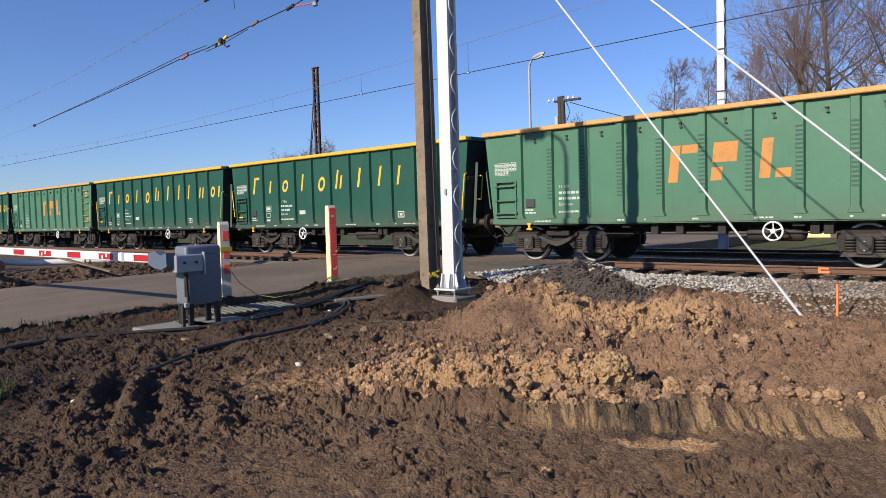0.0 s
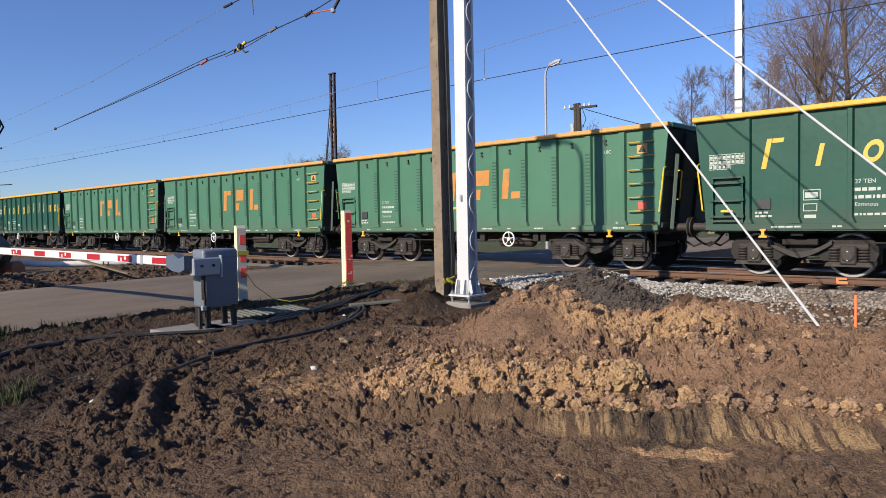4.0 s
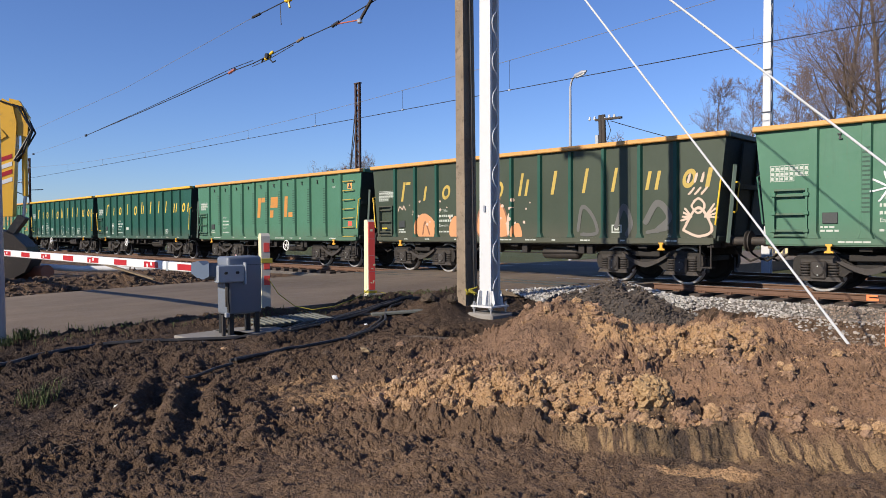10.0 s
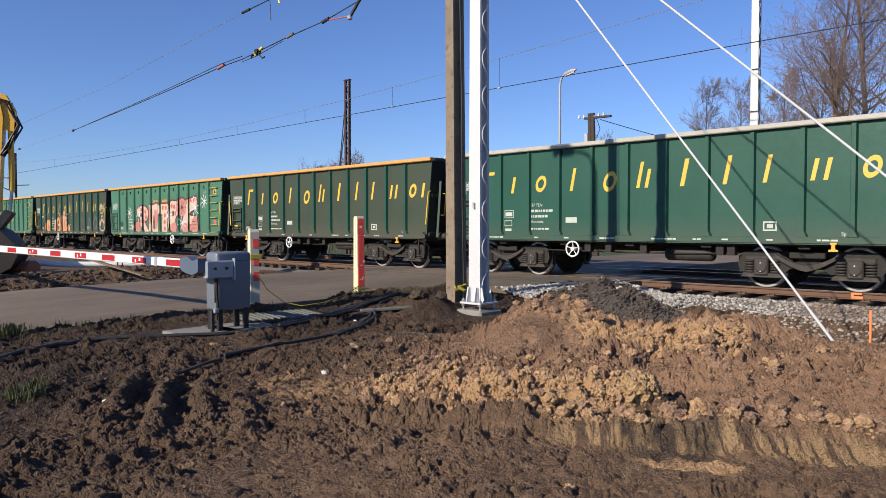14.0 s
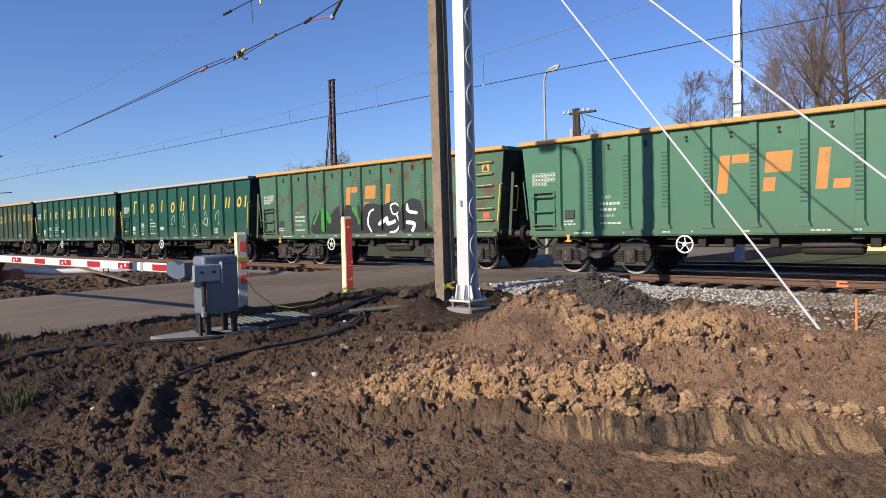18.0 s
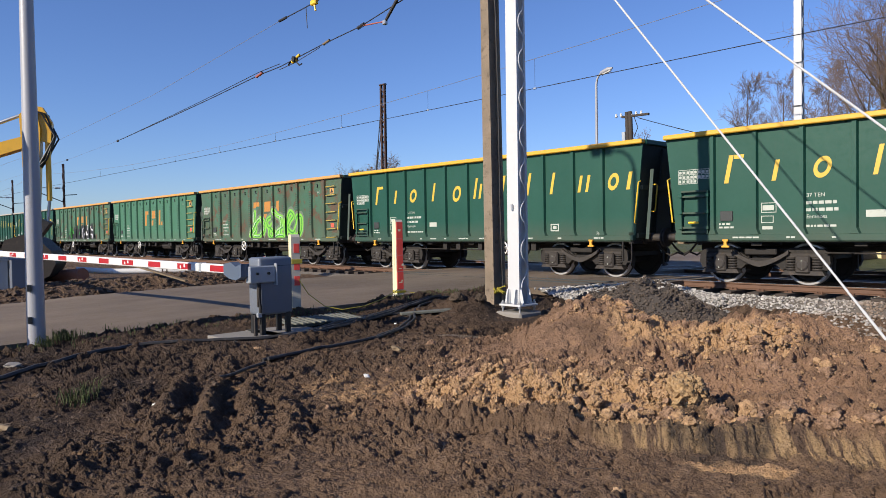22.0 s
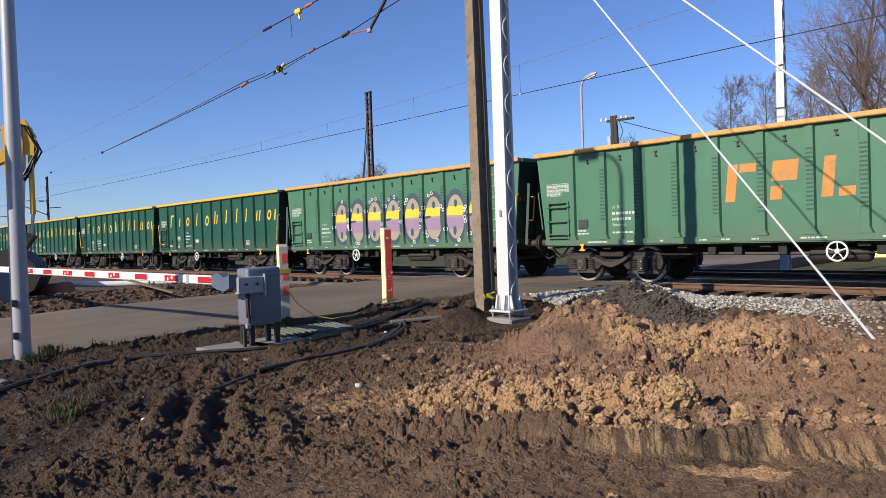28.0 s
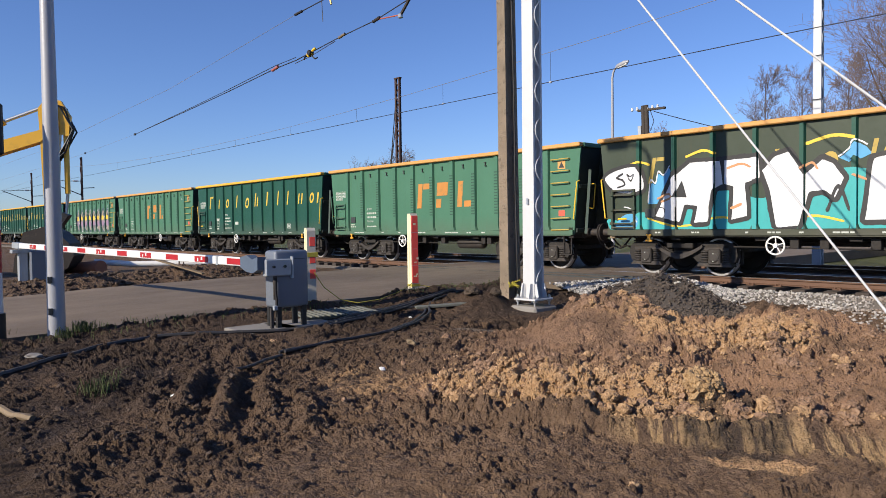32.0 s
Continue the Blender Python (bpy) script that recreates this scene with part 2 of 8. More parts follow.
# ---- mesh building ----
class Build:
    """Gathers pieces of one mesh."""

    def __init__(self):
        self.v, self.f = [], []

    def add(self, verts, faces):
        k = len(self.v)
        self.v.extend(tuple(p) for p in verts)
        self.f.extend(tuple(i + k for i in face) for face in faces)
        return self

    def box(self, x0, x1, y0, y1, z0, z1, m=None):
        p = [Vector((x, y, z)) for x in (x0, x1) for y in (y0, y1) for z in (z0, z1)]
        if m is not None:
            p = [m @ q for q in p]
        return self.add(p, [(0, 1, 3, 2), (4, 6, 7, 5), (0, 4, 5, 1), (2, 3, 7, 6), (0, 2, 6, 4), (1, 5, 7, 3)])

    def soft(self, x0, x1, y0, y1, z0, z1, e=0.01, m=None):
        """A box with chamfered edges."""
        p, at = [], {}
        for i, (sx, x) in enumerate(((1, x0), (-1, x1))):
            for j, (sy, y) in enumerate(((1, y0), (-1, y1))):
                for k, (sz, z) in enumerate(((1, z0), (-1, z1))):
                    for axis, q in enumerate(((x, y + sy * e, z + sz * e), (x + sx * e, y, z + sz * e), (x + sx * e, y + sy * e, z))):
                        at[i, j, k, axis] = len(p)
                        p.append(Vector(q))
        f = []
        for i in (0, 1):
            a = [at[i, j, k, 0] for j, k in ((0, 0), (0, 1), (1, 1), (1, 0))]
            b = [at[j, i, k, 1] for j, k in ((0, 0), (1, 0), (1, 1), (0, 1))]
            c = [at[j, k, i, 2] for j, k in ((0, 0), (0, 1), (1, 1), (1, 0))]
            f += [a if i == 0 else a[::-1], b if i == 0 else b[::-1], c if i == 0 else c[::-1]]
        for i in (0, 1):
            for j in (0, 1):
                f.append((at[i, j, 0, 0], at[i, j, 1, 0], at[i, j, 1, 1], at[i, j, 0, 1]))
                f.append((at[i, 0, j, 0], at[i, 1, j, 0], at[i, 1, j, 2], at[i, 0, j, 2]))
                f.append((at[0, i, j, 1], at[1, i, j, 1], at[1, i, j, 2], at[0, i, j, 2]))
                for k in (0, 1):
                    f.append((at[i, j, k, 0], at[i, j, k, 1], at[i, j, k, 2]))
        if m is not None:
            p = [m @ q for q in p]
        return self.add(p, f)

    def tube(self, pts, r, n=8, caps=True):
        """A round bar along points; r: one radius, or one for each point."""
        pts = [Vector(p) for p in pts]
        rs = [r] * len(pts) if isinstance(r, (int, float)) else r
        k, up = len(self.v), None
        for i, p in enumerate(pts):
            d = (pts[min(i + 1, len(pts) - 1)] - pts[max(i - 1, 0)]).normalized()
            if up is None:
                up = Vector((0, 0, 1)) if abs(d.z) < 0.9 else Vector((1, 0, 0))
            a = d.cross(up).normalized()
            up = a.cross(d).normalized()
            for s in range(n):
                w = 2 * math.pi * s / n
                self.v.append(tuple(p + (a * math.cos(w) + up * math.sin(w)) * rs[i]))
        for i in range(len(pts) - 1):
            for s in range(n):
                a, b = k + i * n + s, k + i * n + (s + 1) % n
                self.f.append((a, b, b + n, a + n))
        if caps:
            self.f.append(tuple(k + s for s in reversed(range(n))))
            self.f.append(tuple(k + (len(pts) - 1) * n + s for s in range(n)))
        return self

    def slab(self, outline, y0, y1, m=None):
        """An outline in x and z, counter-clockwise as seen from -y, made thick from y0 to y1."""
        n = len(outline)
        p = [Vector((x, y0, z)) for x, z in outline] + [Vector((x, y1, z)) for x, z in outline]
        if m is not None:
            p = [m @ q for q in p]
        f = [tuple(range(n)), tuple(range(2 * n - 1, n - 1, -1))]
        f += [(i, i + n, (i + 1) % n + n, (i + 1) % n) for i in range(n)]
        return self.add(p, f)

    def lathe(self, profile, n=20, m=None):
        """Rings of (radius, height along y)."""
        k = len(self.v)
        for r, h in profile:
            for s in range(n):
                w = 2 * math.pi * s / n
                q = Vector((r * math.cos(w), h, r * math.sin(w)))
                self.v.append(tuple(m @ q if m is not None else q))
        for i in range(len(profile) - 1):
            for s in range(n):
                a, b = k + i * n + s, k + i * n + (s + 1) % n
                self.f.append((a, a + n, b + n, b))
        self.f.append(tuple(k + s for s in range(n)))
        self.f.append(tuple(k + (len(profile) - 1) * n + s for s in reversed(range(n))))
        return self

    def mesh(self, name, material, smooth=False):
        me = bpy.data.meshes.new(name)
        me.from_pydata(self.v, [], self.f)
        me.materials.append(M[material] if isinstance(material, str) else material)
        if smooth:
            me.shade_smooth()
            me.set_sharp_from_angle(angle=radians(40))
        me.update()
        return me


def part(name, build, material, parent=None, label="", at=None, smooth=False):
    """Links one mesh as a part of parent; build may be a mesh already."""
    ob = new(name, build if isinstance(build, bpy.types.Mesh) else build.mesh(name, material, smooth))
    if parent is not None:
        ob.parent = parent
    if at is not None:
        ob.matrix_basis = at
    if label:
        ob["label"] = label
    return ob


def thing(name, label, category, at=None, group="", kind=""):
    ob = new(name)
    ob.empty_display_size = 0.2
    if at is not None:
        ob.matrix_basis = at
    return tagged(ob, label, category, group, kind)


KEPT = {}


def kept(key, make, material, smooth=False):
    """One mesh for all alike parts in one material."""
    k = (key, material)
    if k not in KEPT:
        KEPT[k] = make().mesh(key, material, smooth)
    return KEPT[k]


def lattice(seed, size=256):
    return np.random.RandomState(seed).rand(size, size)


def smooth_noise(x, y, seed):
    if ("noise", seed) not in KEPT:
        KEPT["noise", seed] = lattice(seed)
    g = KEPT["noise", seed]
    xi, yi = np.floor(x).astype(int), np.floor(y).astype(int)
    fx, fy = x - xi, y - yi
    fx, fy = fx * fx * (3 - 2 * fx), fy * fy * (3 - 2 * fy)
    a, b = g[xi % 256, yi % 256], g[(xi + 1) % 256, yi % 256]
    c, d = g[xi % 256, (yi + 1) % 256], g[(xi + 1) % 256, (yi + 1) % 256]
    return (a * (1 - fx) + b * fx) * (1 - fy) + (c * (1 - fx) + d * fx) * fy


def layered(x, y, scale, seed, octaves=4, keep=0.55):
    total, amp, norm = 0.0, 1.0, 0.0
    for i in range(octaves):
        total = total + amp * smooth_noise(x * scale * 2 ** i + 17.3 * i, y * scale * 2 ** i - 9.1 * i, seed + i)
        norm += amp
        amp *= keep
    return total / norm


def step(a, b, x):
    t = np.clip((x - a) / (b - a), 0, 1)
    return t * t * (3 - 2 * t)


def cells(x, y, size, seed):
    """Nearest and second nearest of scattered points, in cells, the nearest one's tone and a random tilt within its cell."""
    for k in (seed, seed + 1):
        if ("noise", k) not in KEPT:
            KEPT["noise", k] = lattice(k)
    g, h = KEPT["noise", seed], KEPT["noise", seed + 1]
    x, y = np.asarray(x, float) / size, np.asarray(y, float) / size
    xi, yi = np.floor(x).astype(int), np.floor(y).astype(int)
    near, far, tone, tilt = np.full(x.shape, 9.0), np.full(x.shape, 9.0), np.zeros(x.shape), np.zeros(x.shape)
    for i in (-1, 0, 1):
        for j in (-1, 0, 1):
            a, b = (xi + i) % 256, (yi + j) % 256
            dx, dy = xi + i + g[a, b] - x, yi + j + h[a, b] - y
            d = np.hypot(dx, dy)
            far = np.where(d < near, near, np.minimum(far, d))
            tilt = np.where(d < near, dx * (h[b, a] - 0.5) + dy * (g[(a + 9) % 256, b] - 0.5), tilt)
            tone = np.where(d < near, g[b, a], tone)
            near = np.minimum(near, d)
    return near, far, tone, tilt


# ---- ground ----
CREST, ALONG, AWAY = (-4.1, 7.6), (0.89, 0.456), (-0.456, 0.89)
# height of the bank's crest along its length
CREST_A = [-2.75, -2.30, -2.00, -1.60, -1.35, -0.80, -0.52, -0.16, 0.05, 0.75, 0.86, 0.98, 1.20, 1.54, 1.90, 2.30, 3.2]
CREST_Z = [0.06, 0.16, 0.38, 0.62, 0.72, 0.76, 0.66, 0.42, 0.46, 0.48, 0.58, 0.48, 0.54, 0.43, 0.25, 0.15, 0.06]
ROAD_NEAR, ROAD_FAR = -10.75, -17.8


def road_edge(y):
    """The carriageway's near edge, which draws back towards the lamp pole."""
    return np.interp(y, [-2.0, 2.3, 4.0, 5.3, 7.0], [-11.6, -11.25, -11.0, -10.86, -10.80])




def height(x, y):
    """The soil's height: churned mud, the dug bank with its crest, the trench behind it, heaps beyond the road."""
    x, y = np.asarray(x, float), np.asarray(y, float)
    a = (x - CREST[0]) * ALONG[0] + (y - CREST[1]) * ALONG[1]
    b = (x - CREST[0]) * AWAY[0] + (y - CREST[1]) * AWAY[1]
    near = step(16, 12, np.hypot(x + 5, y - 6)) * step(1.2, 0.3, x) * step(0.2, 1.2, y)
    wob = (layered(x, y, 0.9, 3) - 0.5)
    h = 0.02 + 0.10 * (layered(x, y, 0.35, 11) - 0.5)
    # bank: a cut face, a shelf with a wheel trough, and behind it an uneven crest with a steep back
    bb = b + 0.30 * wob
    aa = a + 0.25 * wob
    tall = np.interp(aa, CREST_A, CREST_Z)
    foot = -1.25 + 0.5 * step(-1.4, -2.4, a) + 0.45 * step(0.2, 1.2, a)
    mound = (tall - 0.25) * np.clip((bb - foot) / (0.15 - foot), 0, 1) ** 1.25 * (1 - step(0.35, 1.25, bb))
    face = 0.10 + 0.34 * step(0.2, 1.2, a)
    front = step(-3.42, -3.42 + 1.0, (b + 0.16 * (layered(x, y, 2.2, 5) - 0.5) + 3.42) / face - 3.42)
    shelf = front * ((0.12 + 0.08 * step(0.2, 0.9, a)) * step(-2.9, -0.9, a + 0.6 * wob) + 0.05 * step(-2.2, -0.6, bb)) * (1 - step(0.5, 1.4, bb))
    shelf = shelf + 0.10 * np.exp(-((b + 2.72) / 0.24) ** 2) * step(-2.6, -1.4, a) * (1 - step(0.1, 0.4, a))
    trough_b = b + 1.92 + 0.42 * np.maximum(a, 0)
    trough = np.exp(-(trough_b / 0.20) ** 2) * step(-0.25, 0.15, a)
    shelf = shelf - 0.13 * trough * step(0, 0.3, a)
    gentle = 0.14 * step(-4.6, -2.6, a) * step(-2.6, -0.8, bb) * (1 - step(0.2, 1.4, bb))
    h = h + np.maximum(shelf + mound, gentle)
    # trench between the bank and the track
    h = h - 0.30 * step(1.0, 1.9, b) * (1 - step(12.9, 14.2, y)) * step(-8.0, -7.2, x)
    # rise to the verge and the foot of the mast, spoil along the road's edge
    dip = step(1.8, 5.5, y)
    h = h + 0.10 * step(-6.5, -9.5, x) * (1 - step(12.5, 14, y)) * (0.3 + 0.7 * dip)
    h = h + 0.24 * np.exp(-((x + 10.55) / 0.45) ** 2) * step(7.2, 8.8, y) * (1 - step(11.6, 12.6, y)) * (0.6 + 0.8 * layered(x, y, 1.5, 23))
    h = h + 0.34 * np.exp(-(((x + 9.1) / 0.6) ** 2 + ((y - 9.25) / 0.55) ** 2)) * (0.4 + 1.2 * layered(x, y, 2.6, 27))
    h = h + 0.13 * np.exp(-((x - road_edge(y) - 0.12) / 0.36) ** 2) * (1 - step(6.8, 8.0, y)) * (0.7 + 0.6 * layered(x, y, 1.8, 25)) * (0.45 + 0.55 * dip)
    # tyre lugs pressed into the mud
    rut = np.sin((x * 0.50 + y * 0.87) * 2 * np.pi / 0.36 + 2.6 * wob)
    patch = np.exp(-(((x + 6.25) / 0.95) ** 2 + ((y - 2.75) / 0.62) ** 2))
    h = h + 0.105 * np.maximum(rut, -0.45) * patch * (0.5 + 1.0 * layered(x, y, 3.0, 29)) + 0.05 * patch
    rut2 = np.sin((x * 0.70 - y * 0.70) * 2 * np.pi / 0.19)
    h = h + 0.030 * np.maximum(rut2, -0.2) * np.exp(-((b + 4.75) / 0.22) ** 2) * step(-2.5, -1.5, a)
    h = h + 0.045 * trough * np.abs(np.sin(a * np.pi / 0.26 + b)) * step(0, 0.3, a)
    # churned relief: clods with cracks between them
    bank = step(-3.6, -3.3, b) * step(-3.0, -1.6, a) * (1 - 0.5 * step(0.9, 1.6, b))
    even = step(-2.5, -2.1, a) * (1 - step(-0.65, -0.25, a + 0.5 * wob)) * step(-1.15, -0.8, b) * (1 - step(0.0, 0.3, b))
    ridge = np.exp(-((b + 2.70) / 0.38) ** 2) * step(-2.6, -1.6, a) * (1 - step(0.1, 0.5, a))
    knob = np.exp(-(((a - 0.45) / 0.75) ** 2 + ((b + 0.45) / 0.45) ** 2))
    cut = np.exp(-((b + 3.30 - 0.15 * step(0.3, 1.2, a)) / (0.10 + 0.12 * step(0.3, 1.2, a))) ** 2) * step(-0.8, -0.4, a)
    cut = cut * (0.30 + 0.70 * step(0.40, 0.52, layered(x, y, 1.9, 39, 3)))
    sheet = 0.5 * step(0.42, 0.62, layered(x, y, 0.8, 21)) + 0.5 * step(0.45, 0.58, layered(x, y, 2.6, 22, 3))
    rough = (0.25 + 0.50 * sheet + 0.34 * bank + 0.80 * ridge + 0.75 * knob) * (1 - 0.86 * trough) * (1 - 0.62 * even) * (1 - 0.45 * cut) * (1 - 0.85 * np.exp(-(((a + 2.75) / 0.5) ** 2 + ((b - 0.95) / 0.35) ** 2)))
    wx, wy = x + 0.09 * (layered(x, y, 5, 81) - 0.5), y + 0.09 * (layered(x, y, 5, 83) - 0.5)
    total = 0.0
    for size, seed, amp in ((0.40, 101, 0.060), (0.17, 103, 0.064), (0.080, 105, 0.045), (0.040, 107, 0.020)):
        n1, n2, tone, tilt = cells(wx, wy, size, seed)
        crack = np.clip((n2 - n1) / 0.20, 0, 1) ** 0.6
        total = total + amp * ((0.26 + 0.90 * tone + 1.2 * tilt) * (0.28 + 0.72 * crack) - 0.4)
    fine = np.random.RandomState(4).rand(*x.shape) - 0.5
    h = h + near * rough * (total * 1.2 + 0.13 * (layered(x, y, 3.2, 31, 3, 0.6) - 0.5) + 0.05 * (layered(x, y, 13.0, 35, 3, 0.7) - 0.5) + 0.011 * fine)
    # grooves of the digger's teeth in the cut face
    groove = (a * 1.0 + 0.25 * b + 0.10 * (layered(x, y, 2.0, 37) - 0.5)) / 0.135
    saw = groove - np.floor(groove)
    h = h + cut * (0.034 * saw - 0.017 + 0.012 * np.abs(np.sin(groove * 2 * np.pi * 2.5)))
    # a hollow left round the mast's foot, and a level place under the slabs
    g = np.exp(-((x + 8.2) ** 2 + (y - 9.45) ** 2) / 0.5)
    h = h * (1 - g) + 0.06 * g
    g = np.exp(-(((x + 9.55) / 0.6) ** 4 + ((y - 5.3) / 0.95) ** 4))
    h = h * (1 - g) + 0.07 * g
    g = np.exp(-(((a + 2.93) / 0.55) ** 4 + ((b - 1.09) / 0.30) ** 4))
    h = h * (1 - g) + 0.075 * g
    # heaps past the road
    h = h + 0.30 * np.exp(-(((x + 19.6) / 0.9) ** 2 + ((y - 8.6) / 1.9) ** 2)) * (0.6 + 0.8 * layered(x, y, 1.4, 61))
    h = h + 0.20 * np.exp(-(((x + 20.2) / 1.1) ** 2 + ((y - 5.2) / 1.6) ** 2)) * (0.6 + 0.8 * layered(x, y, 1.4, 63))
    h = h + 0.12 * step(-18.6, -19.6, x) * (1 - step(12.5, 14, y)) * step(-1, 2, y)
    # under the road, the track and the far side the soil stays low
    h = np.where((x < road_edge(y) - 0.12) & (x > ROAD_FAR + 0.1), np.minimum(h, -0.06), h)
    low = step(13.6, 14.6, y)
    return h * (1 - low) + low * -0.12


def spaced(stops):
    """Grid lines from (from, to, spacing) runs, widening outward."""
    out = []
    for a, b, d in stops:
        n = max(1, round((b - a) / d))
        out += [a + (b - a) * i / n for i in range(n)]
    return out + [stops[-1][1]]


def ground():
    xs = spaced([(-3000, -800, 400), (-800, -200, 100), (-200, -60, 20), (-60, -24, 3), (-24, -18, 0.12), (-18, -10.9, 0.6), (-10.9, -7.5, 0.026), (-7.5, 0.4, 0.012), (0.6, 4, 0.2), (4, 20, 2), (20, 200, 30), (200, 3000, 400)])
    ys = spaced([(-3000, -200, 400), (-200, -20, 20), (-20, 0, 2), (0, 1.0, 0.12), (1.0, 2.6, 0.016), (2.6, 9.2, 0.012), (9.2, 13.2, 0.045), (13.2, 15, 0.2), (15, 40, 3), (40, 200, 20), (200, 3000, 400)])
    X, Y = np.meshgrid(np.array(xs), np.array(ys), indexing="ij")
    Z = height(X, Y)
    nx, ny = X.shape
    co = np.stack([X, Y, Z], -1).reshape(-1, 3)
    i, j = np.meshgrid(np.arange(nx - 1), np.arange(ny - 1), indexing="ij")
    k = (i * ny + j).ravel()
    quads = np.stack([k, k + ny, k + ny + 1, k + 1], 1)
    me = bpy.data.meshes.new("ground")
    me.vertices.add(len(co))
    me.vertices.foreach_set("co", co.ravel())
    me.loops.add(quads.size)
    me.loops.foreach_set("vertex_index", quads.ravel())
    me.polygons.add(len(quads))
    me.polygons.foreach_set("loop_start", np.arange(len(quads)) * 4)
    me.update(calc_edges=True)
    me.shade_flat()
    n = Nodes("churned_mud_and_clay")
    pos = n.position()
    x, y, z = n.split(pos)
    a = n.calc("ADD", n.calc("MULTIPLY", n.calc("ADD", x, 4.1), 0.89), n.calc("MULTIPLY", n.calc("SUBTRACT", y, 7.6), 0.456))
    b = n.calc("ADD", n.calc("MULTIPLY", n.calc("ADD", x, 4.1), -0.456), n.calc("MULTIPLY", n.calc("SUBTRACT", y, 7.6), 0.89))

    def patch(ca, cb, ra, rb, soft=1.0):
        """1 in the middle of an oval patch of the bank, 0 at its rim."""
        u = n.calc("POWER", n.calc("ABSOLUTE", n.calc("DIVIDE", n.calc("SUBTRACT", a, ca), ra)), 2.0)
        v = n.calc("POWER", n.calc("ABSOLUTE", n.calc("DIVIDE", n.calc("SUBTRACT", b, cb), rb)), 2.0)
        return n.calc("MAXIMUM", n.calc("MULTIPLY", n.calc("SUBTRACT", 1.0, n.calc("ADD", u, v)), soft), 0.0)

    dark = n.mix(n.noise(0.8, 5, 0.6, pos), (0.105, 0.066, 0.042), (0.195, 0.125, 0.078))
    mud = n.mix(n.ramp(n.noise(11, 8, 0.75, pos), (0.44, 0.0), (0.70, 0.85)), dark, (0.30, 0.196, 0.126))
    sand = n.mix(n.noise(7, 8, 0.75, pos), (0.37, 0.212, 0.104), (0.68, 0.440, 0.235))
    loam = n.mix(n.noise(4, 8, 0.75, pos), (0.215, 0.127, 0.077), (0.46, 0.284, 0.178))
    loam = n.mix(n.ramp(n.noise(1.6, 6, 0.7, pos), (0.46, 0.0), (0.62, 0.8)), loam, (0.145, 0.092, 0.060))
    # brown loam in the bank, clay in its ridge, its cut face and its crest
    inbank = n.calc("MULTIPLY", n.ramp(n.calc("ADD", n.calc("MULTIPLY", n.calc("ADD", b, n.calc("MULTIPLY", n.noise(1.2, 4, 0.6, pos), 0.9)), 0.1), 0.5), (0.215, 0.0), (0.26, 0.95), (0.62, 0.9), (0.68, 0.0)), n.ramp(n.calc("ADD", n.calc("MULTIPLY", n.calc("ADD", a, n.calc("MULTIPLY", n.noise(1.0, 4, 0.6, pos), 1.4)), 0.1), 0.5), (0.27, 0.0), (0.36, 1.0)))
    brown = n.mix(inbank, mud, loam)
    rich = n.calc("MINIMUM", n.calc("ADD", n.calc("ADD", patch(-0.95, -2.72, 1.5, 0.55, 1.2), patch(0.55, -0.42, 0.85, 0.60, 1.1)), n.calc("ADD", n.calc("ADD", patch(-0.45, -0.1, 0.55, 0.8), patch(0.45, -3.68, 0.42, 0.14, 1.5)), patch(-3.1, -2.3, 0.9, 0.7, 0.5))), 1.0)
    clay = n.ramp(n.calc("ADD", n.noise(3.0, 8, 0.72, pos), n.calc("MULTIPLY", rich, 0.34)), (0.60, 0.0), (0.73, 1.0))
    col = n.mix(clay, brown, sand)
    black = n.calc("MULTIPLY", n.ramp(patch(0.32, -3.2, 0.42, 0.5), (0.1, 0.0), (0.35, 1.0)), n.ramp(n.noise(6, 5, 0.7, pos), (0.35, 1.0), (0.62, 0.4)))
    # streaks pulled down the cut face
    turn = n.node("ShaderNodeCombineXYZ")
    n.link(n.calc("MULTIPLY", n.calc("ADD", a, n.calc("MULTIPLY", b, 0.25)), 11.0), turn.inputs[0])
    n.link(n.calc("MULTIPLY", z, 1.2), turn.inputs[1])
    streak = n.ramp(n.noise(1.0, 5, 0.62, turn.outputs[0]), (0.45, 0.0), (0.51, 1.0))
    incut = n.calc("MULTIPLY", n.ramp(n.calc("ADD", n.calc("MULTIPLY", b, 0.1), 0.5), (0.155, 0.0), (0.16, 1.0), (0.178, 1.0), (0.190, 0.0)), n.ramp(n.calc("ADD", n.calc("MULTIPLY", a, 0.1), 0.5), (0.44, 0.0), (0.47, 1.0)))
    col = n.mix(n.calc("MULTIPLY", incut, 0.8), col, n.mix(streak, (0.115, 0.076, 0.054), (0.47, 0.315, 0.165)))
    col = n.mix(n.ramp(patch(-2.93, 1.09, 0.60, 0.34), (0.05, 0.0), (0.3, 0.9)), col, (0.33, 0.255, 0.185))
    # damp, pressed soil in the wheel trough
    off = n.calc("ABSOLUTE", n.calc("ADD", n.calc("ADD", b, 1.95), n.calc("ADD", n.calc("MULTIPLY", n.calc("MAXIMUM", a, 0.0), 0.42), n.calc("MULTIPLY", n.noise(1.5, 3, 0.5, pos), 0.2))))
    pressed = n.calc("MULTIPLY", n.ramp(off, (0.12, 0.85), (0.26, 0.0)), n.ramp(n.calc("ADD", n.calc("MULTIPLY", a, 0.1), 0.5), (0.48, 0.0), (0.52, 1.0)))
    col = n.mix(pressed, col, (0.125, 0.084, 0.060))
    col = n.mix(black, col, (0.052, 0.042, 0.036))
